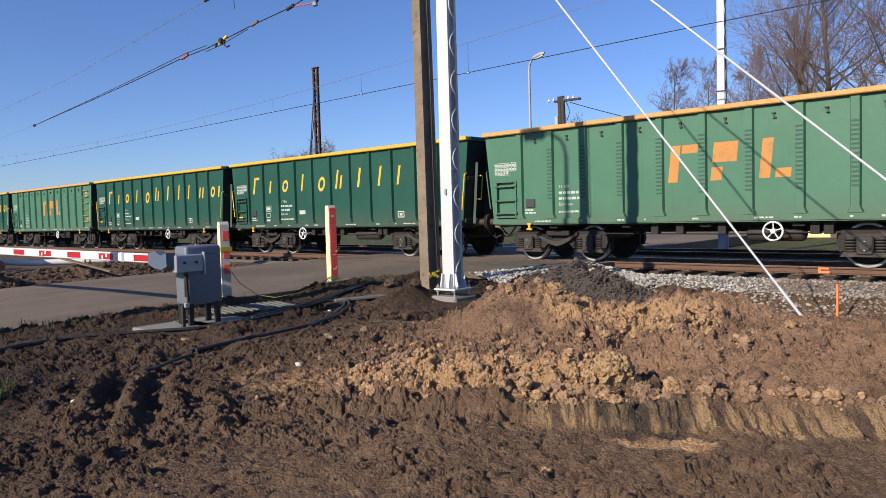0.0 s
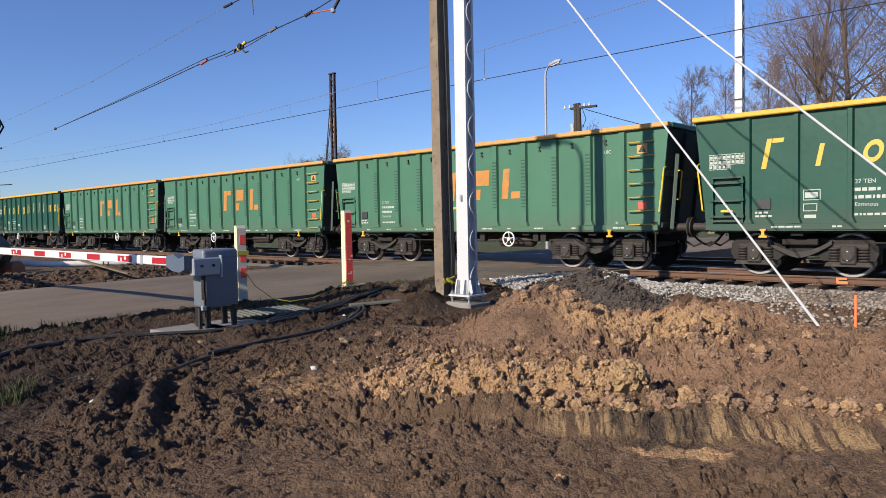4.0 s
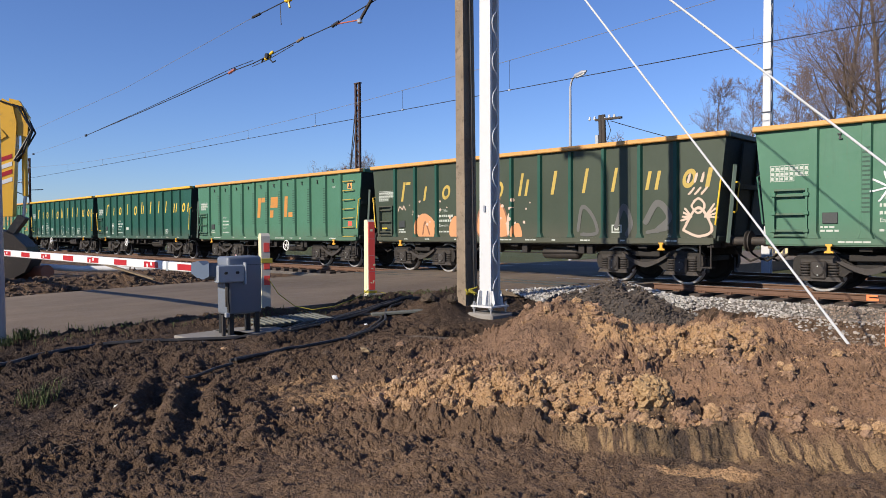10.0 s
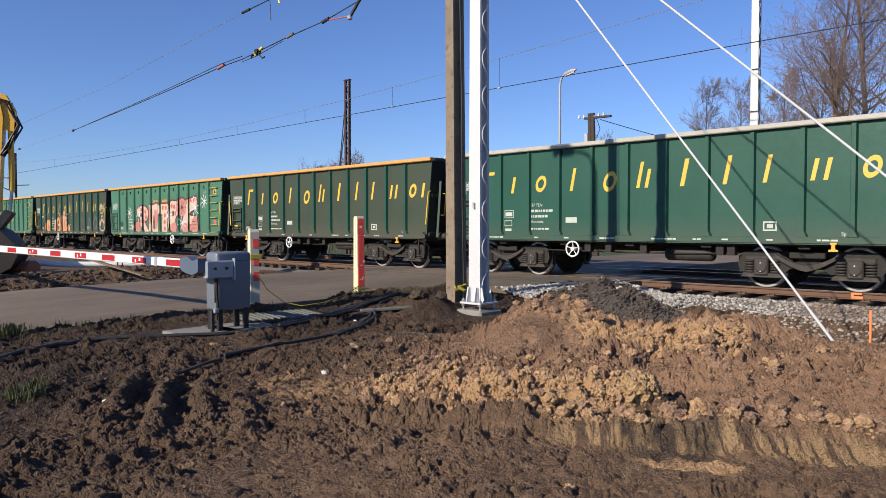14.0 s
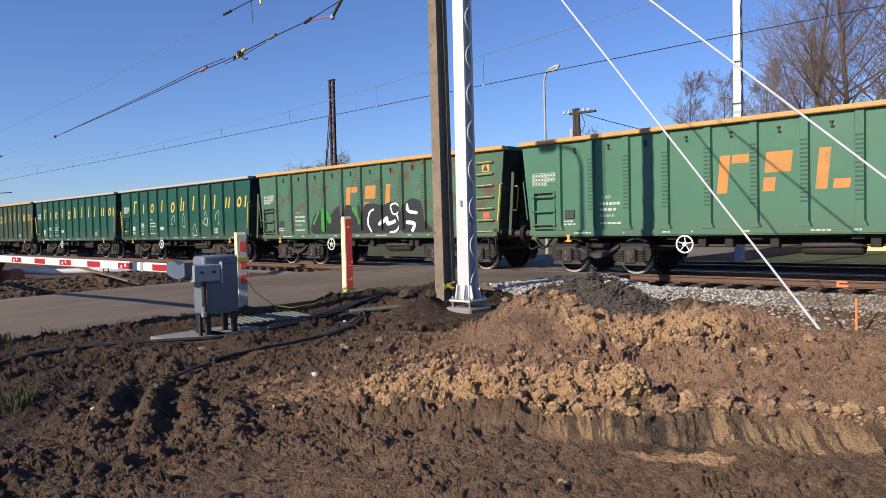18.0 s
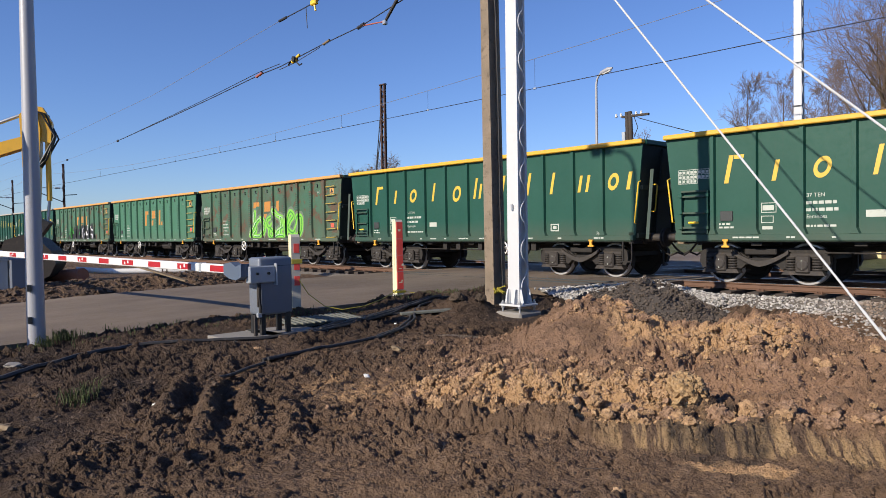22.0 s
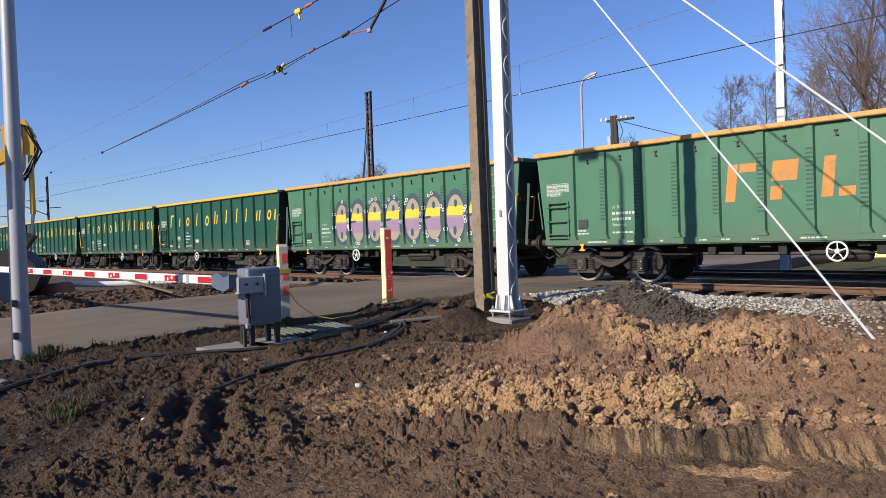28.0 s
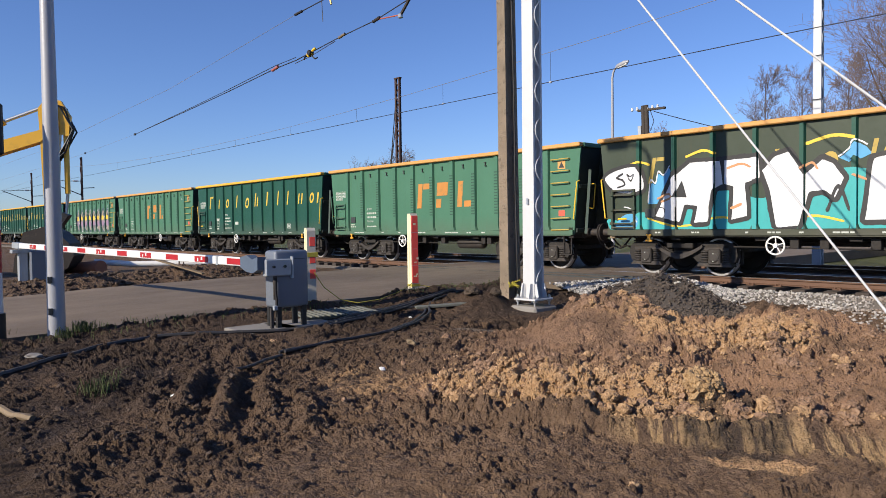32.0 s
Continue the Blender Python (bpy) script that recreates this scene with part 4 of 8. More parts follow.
# ---- open wagons ----
TOP, SILL, HALF_TOP, HALF_SILL, SIDE = 3.42, 1.0, 6.03, 5.78, 1.40
RIBS = [-4.87, -3.92, -2.95, -1.97, -0.985, 0.0, 0.985, 1.97, 2.95, 3.95, 4.87]


def wall_mesh():
    b = Build().slab([(-HALF_SILL, SILL), (HALF_SILL, SILL), (HALF_TOP, TOP), (-HALF_TOP, TOP)], -SIDE, -SIDE + 0.05)
    return b


def sill_mesh():
    b = Build().soft(-5.78, 5.78, -1.47, -1.38, 0.985, 1.12, 0.008)
    b.box(-5.7, 5.7, -1.45, -1.30, 0.965, 0.985)
    return b


def rib_mesh(w, d, foot):
    b = Build()
    ring = []
    for z, grow in ((1.12, foot), (1.24, 0.0), (3.33, 0.0)):
        ring.append([(-w / 2 - grow, -SIDE, z), (-w / 2 + 0.025 - grow, -SIDE - d, z), (w / 2 - 0.025 + grow, -SIDE - d, z), (w / 2 + grow, -SIDE, z)])
    b.v = [p for r in ring for p in r]
    for i in range(2):
        for k in range(3):
            b.f.append((4 * i + k, 4 * i + k + 1, 4 * i + k + 5, 4 * i + k + 4))
    b.f += [(8, 9, 10, 11), (3, 2, 1, 0)]
    return b


def slots_mesh():
    b = Build()
    for i in range(15):
        z = 1.62 + i * 0.088
        b.box(-0.07, 0.07, -SIDE - 0.0835, -SIDE - 0.078, z, z + 0.035)
    return b


def rim_mesh():
    b = Build().soft(-HALF_TOP - 0.03, HALF_TOP + 0.03, -1.52, -1.34, 3.365, 3.475, 0.02)
    return b


def end_mesh():
    """The sloping end wall at the right hand, with its two posts and beams."""
    m = Matrix.Translation((HALF_SILL, 0, SILL)) @ Matrix.Rotation(math.atan2(HALF_TOP - HALF_SILL, TOP - SILL), 4, "Y")
    return Build().soft(-0.05, 0.0, -1.36, 1.36, 0.0, 2.44, 0.004, m)


def end_stiffener_mesh(y, z):
    m = Matrix.Translation((HALF_SILL, 0, SILL)) @ Matrix.Rotation(math.atan2(HALF_TOP - HALF_SILL, TOP - SILL), 4, "Y")
    if y is None:
        return Build().soft(0.0, 0.06, -1.34, 1.34, z, z + 0.12, 0.01, m)
    return Build().soft(0.0, 0.05, y - 0.06, y + 0.06, 0.0, 2.3, 0.01, m)


def end_rim_mesh():
    return Build().soft(HALF_TOP - 0.05, HALF_TOP + 0.06, -1.335, 1.335, 3.35, 3.47, 0.015)


def floor_mesh():
    return Build().box(-5.72, 5.72, -1.35, 1.35, 1.12, 1.2)


def underframe_mesh():
    b = Build().soft(-5.75, 5.75, -0.22, 0.22, 0.72, 1.1, 0.02)
    for x in (-3.95, 3.95, -1.9, 0.0, 1.9):
        b.soft(x - 0.12, x + 0.12, -1.3, 1.3, 0.86, 1.1, 0.01)
    for s in (-1, 1):
        b.box(-5.6, 5.6, s * 1.25 - 0.05, s * 1.25 + 0.05, 0.92, 1.1)
        b.tube([(-5.6, s * 0.5, 0.82), (5.6, s * 0.5, 0.82)], 0.02, 6)
    for x in (-1.2, -0.6, 0.35, 2.2, 2.45):
        b.soft(x - 0.09, x + 0.09, -1.28, -1.1, 0.70, 0.98, 0.01)
    b.tube([(-2.6, -1.15, 0.72), (0.4, -1.15, 0.70), (2.6, -1.15, 0.74)], 0.018, 6)
    return b


def tank_mesh():
    m = Matrix.Translation((0.78, -0.95, 0.70)) @ Matrix.Rotation(radians(-90), 4, "Z")
    return Build().lathe([(0.05, 0.0), (0.13, 0.03), (0.165, 0.08), (0.165, 1.12), (0.13, 1.17), (0.05, 1.2)], 18, m)


def headstock_mesh():
    return Build().soft(5.60, 5.76, -1.40, 1.40, 0.90, 1.20, 0.012)


def buffer_mesh():
    m = Matrix.Rotation(radians(-90), 4, "Z")
    return Build().lathe([(0.17, 5.75), (0.17, 5.79), (0.115, 5.80), (0.115, 6.02), (0.095, 6.03), (0.095, 6.27), (0.12, 6.275), (0.23, 6.29), (0.235, 6.31), (0.2, 6.334)], 20, m)


def coupling_mesh():
    b = Build().soft(5.75, 6.05, -0.06, 0.06, 0.98, 1.10, 0.02)
    b.tube([(5.95, 0, 1.05), (6.1, 0, 0.92), (6.25, 0, 0.98), (6.33, 0, 1.04)], 0.03, 8)
    b.tube([(5.76, -0.35, 0.95), (5.95, -0.37, 0.72), (6.15, -0.33, 0.58), (6.33, -0.3, 0.66)], 0.026, 8)
    b.tube([(5.76, 0.35, 0.95), (5.95, 0.37, 0.72), (6.15, 0.33, 0.60), (6.33, 0.3, 0.66)], 0.026, 8)
    return b


def frame_mesh():
    """One upright of the side cage at the shunter's end, with its feet and hinges."""
    b = Build().box(-0.022, 0.022, -1.50, -1.44, 1.14, 2.14)
    for z in (1.18, 2.1):
        b.box(-0.02, 0.02, -1.45, -1.395, z - 0.02, z + 0.02)
    for z in (1.24, 1.6, 1.98):
        b.soft(-0.05, 0.05, -1.535, -1.45, z, z + 0.08, 0.01)
    return b


def cage_bar_mesh():
    return Build().box(-5.60, -5.0, -1.505, -1.455, -0.02, 0.02)


def hook_mesh():
    return Build().box(-0.014, 0.014, -0.03, 0.0, -0.05, 0.05).box(-0.04, 0.03, -0.045, 0.0, 0.035, 0.06).box(-0.02, 0.045, -0.045, 0.0, -0.06, -0.04)


def end_rail_mesh():
    """Bent handrail on the end wall."""
    return Build().tube([(5.88, -0.86, 1.72), (6.02, -0.86, 1.70), (6.04, -0.86, 1.74), (6.10, -0.86, 2.34), (6.08, -0.86, 2.38), (5.95, -0.86, 2.38)], 0.019, 6)


def end_stanchion_mesh():
    return Build().tube([(5.95, -1.10, 1.02), (6.02, -1.10, 1.8), (6.10, -1.10, 2.75)], 0.045, 4)


def equalizer_mesh():
    """The curved brake beam between the axle boxes."""
    top = [(x, 0.52 + 0.24 * min(1.0, abs(x) / 0.62) ** 1.6) for x in np.linspace(-0.62, 0.62, 11)]
    low = [(x, z - 0.075 - 0.05 * (1 - abs(x) / 0.62)) for x, z in top]
    return Build().slab(low + top[::-1], -1.17, -1.11)


def rung_mesh():
    return Build().tube([(5.05, -SIDE, 0), (5.05, -SIDE - 0.075, 0), (5.08, -SIDE - 0.09, 0), (5.62, -SIDE - 0.09, 0.01), (5.65, -SIDE - 0.075, 0.01), (5.65, -SIDE, 0.01)], 0.017, 6)


def rail_bar_mesh(x, lean):
    return Build().tube([(x, -1.36, 1.40), (x + lean * 0.02, -1.47, 1.42), (x + lean * 0.14, -1.47, 2.42), (x + lean * 0.13, -1.36, 2.45)], 0.018, 6)


def bracket_mesh():
    b = Build().slab([(-0.085, 0.83), (0.085, 0.83), (0.085, 0.86), (0.035, 0.88), (0.03, 0.96), (0.06, 0.975), (0.06, 1.01), (-0.06, 1.01), (-0.06, 0.975), (-0.03, 0.96), (-0.035, 0.88), (-0.085, 0.86)], -1.52, -1.475)
    return b


def hand_wheel_mesh():
    b = Build()
    ring = [(0.19 * math.cos(w), -1.50, 0.19 * math.sin(w)) for w in np.linspace(0, 2 * math.pi, 25)]
    b.tube(ring, 0.020, 6, False)
    for k in range(5):
        w = 2 * math.pi * k / 5 + 0.3
        b.tube([(0.03 * math.cos(w), -1.47, 0.03 * math.sin(w)), (0.18 * math.cos(w), -1.50, 0.18 * math.sin(w))], 0.012, 6)
    b.lathe([(0.05, -1.52), (0.055, -1.44), (0.03, -1.3), (0.03, -1.1)], 10)
    return b


def step_mesh():
    b = Build()
    for x in (5.45, 5.70):
        b.box(x - 0.015, x + 0.015, -1.42, -1.38, 0.45, 0.98)
    b.box(5.40, 5.75, -1.48, -1.28, 0.44, 0.47)
    return b


def bogie_mesh():
    """Cast frames with their beams, seen from outside the wheels."""
    b = Build()
    outline = [(-1.42, 0.50), (-1.36, 0.34), (-1.26, 0.36), (-1.24, 0.60), (-0.56, 0.60), (-0.54, 0.36), (-0.44, 0.34), (-0.34, 0.44), (0.34, 0.44), (0.44, 0.34), (0.54, 0.36), (0.56, 0.60), (1.24, 0.60), (1.26, 0.36), (1.36, 0.34), (1.42, 0.50), (1.40, 0.70), (1.28, 0.80), (0.62, 0.82), (0.42, 0.64), (0.30, 0.58), (-0.30, 0.58), (-0.42, 0.64), (-0.62, 0.82), (-1.28, 0.80), (-1.40, 0.70)]
    for s in (-1, 1):
        y = s * 1.0
        b.slab(outline, y - 0.06, y + 0.09)
        b.soft(-0.35, 0.35, y - 0.11, y + 0.11, 0.66, 0.80, 0.02)
        b.soft(-1.2, 1.2, s * 0.86 - 0.05, s * 0.86 + 0.05, 0.70, 0.80, 0.01)
        b.tube([(-0.50, y - s * 0.02, 0.68), (-0.2, y, 0.50), (0.2, y, 0.50), (0.50, y, 0.68)], 0.035, 6)
    b.soft(-0.25, 0.25, -0.95, 0.95, 0.55, 0.80, 0.02)
    for x in (-1.25, 1.25):
        b.soft(x - 0.05, x + 0.05, -1.02, 1.02, 0.56, 0.68, 0.01)
    for x in (-0.42, 0.42, -1.36, 1.36):
        for s in (-1, 1):
            b.soft(x - 0.05, x + 0.05, s * 0.75 - 0.05, s * 0.75 + 0.05, 0.30, 0.62, 0.01)
    return b


def axle_box_mesh():
    b = Build().soft(-0.15, 0.15, -1.17, -0.88, 0.28, 0.66, 0.03)
    b.soft(-0.36, 0.36, -1.10, -0.92, 0.60, 0.70, 0.02)
    b.lathe([(0.09, -1.20), (0.12, -1.185), (0.12, -1.15)], 14, Matrix.Translation((0, 0, 0.46)))
    b.slab([(-0.44, 0.24), (0.44, 0.24), (0.38, 0.33), (-0.38, 0.33)], -1.13, -0.92)
    return b


def spring_mesh():
    b = Build()
    for k in range(5):
        z = 0.36 + k * 0.058
        b.tube([(0.095 * math.cos(w), -1.03 + 0.095 * math.sin(w), z) for w in np.linspace(0, 2 * math.pi, 13)], 0.023, 6, False)
    b.box(-0.06, 0.06, -1.08, -0.98, 0.33, 0.66)
    return b


def wheelset_mesh():
    prof = [(0.06, -0.98), (0.075, -0.95), (0.085, -0.86), (0.11, -0.845), (0.14, -0.80), (0.36, -0.765), (0.385, -0.825), (0.40, -0.828), (0.445, -0.822), (0.46, -0.80), (0.462, -0.72), (0.487, -0.705), (0.487, -0.685), (0.40, -0.685), (0.36, -0.72), (0.14, -0.70), (0.09, -0.68)]
    return Build().lathe(prof + [(r, -h) for r, h in reversed(prof)], 36)


def tyre_mesh(s):
    b = Build()
    b.lathe([(0.405, s * 0.8285), (0.448, s * 0.8235), (0.461, s * 0.803), (0.4635, s * 0.78), (0.4635, s * 0.725)][:: 1 if s < 0 else -1], 36)
    b.f = b.f[:-2]
    return b


def shape(points, y=-SIDE - 0.004):
    """A flat painted shape on the near wall."""
    b = Build()
    b.slab(points, y, y + 0.003)
    return b


def lean(x, z0, z1, w, k=0.2):
    return [(x, z0), (x + w, z0), (x + w + k * (z1 - z0), z1), (x + k * (z1 - z0), z1)]


def ring_shape(x, z0, z1, w, t=0.075):
    b = Build()
    n, k = 18, 0.2
    for i in range(n):
        a0, a1 = 2 * math.pi * i / n, 2 * math.pi * (i + 1) / n
        q = []
        for a, r in ((a0, 1), (a1, 1), (a1, 1 - 2 * t / w), (a0, 1 - 2 * t / w)):
            xx, zz = w / 2 * r * math.cos(a), (z1 - z0) / 2 * r * math.sin(a)
            q.append((x + w / 2 + xx + k * (zz + (z1 - z0) / 2), (z0 + z1) / 2 + zz))
        b.slab(q, -SIDE - 0.004, -SIDE - 0.001)
    return b


def long_logo():
    """Twelve slanted plain strokes and rings, spread over the wall: (key, build)."""
    lo, mid, hi = 2.26, 2.70, 2.88
    out = []
    def bars(key, *quads):
        b = Build()
        for q in quads:
            b.slab(q, -SIDE - 0.004, -SIDE - 0.001)
        out.append((key, b))
    bars("a", lean(-4.62, lo, hi, 0.10), lean(-4.40, hi - 0.09, hi, 0.22))
    bars("b", lean(-3.58, lo, mid, 0.09))
    out.append(("c", ring_shape(-2.78, lo, mid, 0.34)))
    bars("d", lean(-1.66, lo, hi - 0.04, 0.085))
    out.append(("e", ring_shape(-0.72, lo - 0.06, mid, 0.36)))
    bars("f", lean(0.22, lo, hi, 0.085), lean(0.44, lo, mid, 0.085))
    bars("g", lean(1.32, lo, hi, 0.10))
    bars("h", lean(2.30, lo, hi, 0.09))
    bars("i", lean(3.15, lo, hi - 0.04, 0.085))
    bars("j", lean(4.08, lo, mid, 0.085), lean(4.32, lo, mid, 0.085))
    out.append(("k", ring_shape(4.98, lo, mid, 0.32)))
    bars("l", lean(5.55, lo, mid, 0.10))
    return out


def block_logo():
    out = []
    for key, quads in (("m", (lean(-0.80, 1.87, 2.69, 0.22, 0.1), lean(-0.48, 2.50, 2.69, 0.36, 0.1))),
                       ("n", (lean(0.20, 2.26, 2.69, 0.52, 0.1), lean(0.16, 1.87, 2.16, 0.24, 0.1))),
                       ("o", (lean(1.17, 1.87, 2.69, 0.22, 0.1), lean(1.49, 1.87, 2.06, 0.30, 0.1)))):
        b = Build()
        for q in quads:
            b.slab(q, -SIDE - 0.004, -SIDE - 0.001)
        out.append((key, b))
    return out


def bars_of_text(x, z, rows, w, seed, h=0.042, gap=0.095):
    """Rows of small unreadable lettering, as bars."""
    rs = np.random.RandomState(seed)
    b = Build()
    for i in range(rows):
        xx, zz = x, z - i * gap
        while xx < x + w * rs.uniform(0.7, 1.0):
            d = rs.uniform(0.035, 0.13)
            b.slab([(xx, zz), (xx + d, zz), (xx + d, zz + h), (xx, zz + h)], -SIDE - 0.004, -SIDE - 0.001)
            xx += d + 0.025
    return b


def table_of_text(y=-SIDE - 0.004):
    """The load table: two ruled rows of unreadable figures, a third short one, and a small sign below."""
    b = Build()
    for z, x1 in ((2.30, -5.25), (2.40, -4.96), (2.51, -4.96), (2.62, -4.96)):
        b.box(-5.72, x1, y, y + 0.003, z, z + 0.011)
    for i, x in enumerate(np.linspace(-5.72, -4.97, 9)):
        b.box(x, x + 0.009, y - 0.0005, y + 0.003, 2.40 if i > 5 else 2.30, 2.63)
    for i in range(8):
        for z in (2.425, 2.535):
            b.box(-5.70 + 0.094 * i, -5.64 + 0.094 * i, y, y + 0.003, z, z + 0.06)
    for i in range(5):
        b.box(-5.70 + 0.094 * i, -5.65 + 0.094 * i, y, y + 0.003, 2.325, 2.385)
    return b


def lettering(text, x, z, size):
    """Readable stencilled words as a mesh on the near wall."""
    data = bpy.data.curves.new("lettering", "FONT")
    data.body, data.size = text, size
    ob = bpy.data.objects.new("lettering", data)
    me = bpy.data.meshes.new_from_object(ob)
    bpy.data.objects.remove(ob)
    me.transform(Matrix.Translation((x, -SIDE - 0.004, z)) @ Matrix.Rotation(radians(90), 4, "X"))
    me.materials.clear()
    me.materials.append(M["mark"])
    return me


def words(key, *rows):
    if ("words", key) not in KEPT:
        KEPT["words", key] = [lettering(*r) for r in rows]
    return KEPT["words", key]


def small_bars(x0, x1, z, seed):
    rs = np.random.RandomState(seed)
    b = Build()
    x = x0
    while x < x1:
        d = rs.uniform(0.03, 0.14)
        b.box(x, x + d, -1.474, -1.471, z, z + 0.035)
        x += d + (0.02 if rs.rand() < 0.6 else rs.uniform(0.3, 1.2))
    return b


MIRROR = Matrix.Diagonal((1, -1, 1, 1))
TURN = Matrix.Rotation(math.pi, 4, "Z")


def wagon(kind, paint, rim, wheel_x, label, seed, logo="yellow_mark", tag="dark_plate"):
    """An open bogie wagon. kind: 'block' with rungs at one end, or 'long'."""
    w = thing("gondola_wagon", label, "freight wagon", group="wagons of the freight train")
    block = kind == "block"
    plainp = paint
    for side, m in ((0, None), (1, TURN)):
        p = paint
        part("side_wall", kept("side_wall", wall_mesh, p), None, w, at=m)
        part("side_sill", kept("side_sill", sill_mesh, p), None, w, at=m)
        for x in RIBS:
            key = "rib_wide" if block else "rib_narrow"
            # each rib's own mesh, so that the coat runs on across the wall
            def one(x=x):
                b = rib_mesh(0.2 if block else 0.13, 0.08, 0.05)
                b.v = [(q[0] + x, q[1], q[2]) for q in b.v]
                return b
            r = part("rib", kept(f"{key}{x}", one, "dark" if p == "olive" else p), None, w, at=m)
            # no holes are cut: thin strips in shade-dark green stand for the slots
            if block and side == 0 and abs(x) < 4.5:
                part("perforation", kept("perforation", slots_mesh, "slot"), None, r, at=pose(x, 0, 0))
        part("top_rim", kept("top_rim", rim_mesh, rim), None, w, at=m)
        # end wall, posts and beams wear the coat with shade painted in
        part("end_wall", kept("end_wall", end_mesh, "end_shaded"), None, w, at=m)
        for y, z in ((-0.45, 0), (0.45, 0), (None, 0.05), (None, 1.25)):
            part("end_post" if y else "end_beam", kept(f"end_post{y}{z}", lambda y=y, z=z: end_stiffener_mesh(y, z), "end_shaded"), None, w, at=m)
        part("end_rim", kept("end_rim", end_rim_mesh, plainp), None, w, at=m)
        part("headstock", kept("headstock", headstock_mesh, "headstock" if side else "iron"), None, w, at=m)
        for s in (-1, 1):
            part("buffer", kept("buffer", buffer_mesh, "iron_light", True), None, w, at=(m or Matrix()) @ Matrix.Translation((0, 0.875 * s, 1.05)))
        part("coupling", kept("coupling", coupling_mesh, "iron", True), None, w, at=m)
        part("step", kept("step", step_mesh, "iron"), None, w, at=m)
        if block:
            for k in range(7):
                part("rung", kept("rung", rung_mesh, "yellow_faded" if block else plainp, True), None, w, at=(m or Matrix()) @ Matrix.Translation((0, 0, 1.12 + 0.323 * k)))
        for x in (-5.62, -4.98):
            part("cage_post", kept("cage_post", frame_mesh, plainp), None, w, at=(m or Matrix()) @ Matrix.Translation((x, 0, 0)))
        for z in (1.18, 1.28, 1.62, 2.0, 2.12):
            part("cage_bar", kept("cage_bar", cage_bar_mesh, plainp), None, w, at=(m or Matrix()) @ Matrix.Translation((0, 0, z)))
        if not block:
            part("release_handle", kept("release_handle", lambda: Build().soft(-5.42, -5.16, -1.55, -1.505, 1.37, 1.42, 0.015), "yellow_steel"), None, w, "yellow release handle", at=m)
        part("end_rail", kept("end_rail", end_rail_mesh, "yellow_steel", True), None, w, "yellow end handrail", at=m)
        part("end_stanchion", kept("end_stanchion", end_stanchion_mesh, "end_post"), None, w, at=m)
        if side == 0 and block:
            for x0, x1 in zip(RIBS, RIBS[1:]):
                part("hook", kept("hook", hook_mesh, "dark_plate"), None, w, at=pose((x0 + x1) / 2, -SIDE - 0.001, 3.14))
        part("handrail", kept("handrail_a", lambda: rail_bar_mesh(5.80, 1), "yellow_steel", True), None, w, "yellow handrail", at=m)
        part("handrail", kept("handrail_b", lambda: rail_bar_mesh(-5.82, -1), "yellow_steel" if side == 0 and not block else plainp, True), None, w, at=m)
        for x in (-4.55, 4.55):
            part("rope_bracket", kept("rope_bracket", bracket_mesh, "bracket_orange"), None, w, "yellow rope bracket", at=(m or Matrix()) @ Matrix.Translation((x, 0, 0)))
    part("floor", kept("floor", floor_mesh, "inner"), None, w)
    part("underframe", kept("underframe", underframe_mesh, "iron"), None, w)
    part("air_tank", kept("air_tank", tank_mesh, "iron_light", True), None, w)
    part("hand_wheel", kept("hand_wheel", hand_wheel_mesh, "white_paint", True), None, w, "white five-spoke brake wheel", at=pose(wheel_x, 0, 0.77))
    if block:
        for key, b in block_logo():
            part("logo_shape", kept("blk" + key, lambda b=b: b, "orange_mark"), None, w)
        part("warning_sign", kept("warning_sign", lambda: Build().box(5.24, 5.50, -SIDE - 0.004, -SIDE - 0.001, 2.80, 3.03), "rim_orange"), None, w)
        part("warning_triangle", kept("warning_triangle", lambda: Build().slab([(5.27, 2.83), (5.47, 2.83), (5.37, 3.0)], -SIDE - 0.0055, -SIDE - 0.0045).slab([(5.31, 2.86), (5.43, 2.86), (5.37, 2.96)], -SIDE - 0.0065, -SIDE - 0.006), "dark_plate"), None, w)
        part("red_sign", kept("red_sign", lambda: Build().box(5.26, 5.48, -SIDE - 0.004, -SIDE - 0.001, 1.50, 1.66), "red_mark"), None, w)
    else:
        for key, b in long_logo():
            part("logo_shape", kept("lng" + key, lambda b=b: b, logo), None, w)
        part("label_plate", kept("label_plate", lambda: Build().box(wheel_x - 0.28, wheel_x + 0.06, -SIDE - 0.004, -SIDE - 0.001, 1.44, 1.58), "mark"), None, w)
        part("frame_mark", kept("frame_mark", lambda: Build().box(3.17, 3.45, -SIDE - 0.004, -SIDE - 0.001, 1.24, 1.27).box(3.17, 3.45, -SIDE - 0.004, -SIDE - 0.001, 1.41, 1.44).box(3.17, 3.20, -SIDE - 0.004, -SIDE - 0.001, 1.27, 1.41).box(3.42, 3.45, -SIDE - 0.004, -SIDE - 0.001, 1.27, 1.41).box(3.25, 3.37, -SIDE - 0.004, -SIDE - 0.001, 1.30, 1.385), "mark"), None, w)
    part("tag_plate", kept("tag_plate", lambda: Build().soft(-4.70, -4.42, -SIDE - 0.03, -SIDE + 0.001, 1.42, 1.64, 0.006), tag), None, w)
    tagged(part("load_table", kept("load_table", table_of_text, "mark"), None, w), kind="stuff")
    nx = -3.70 if block else -2.88
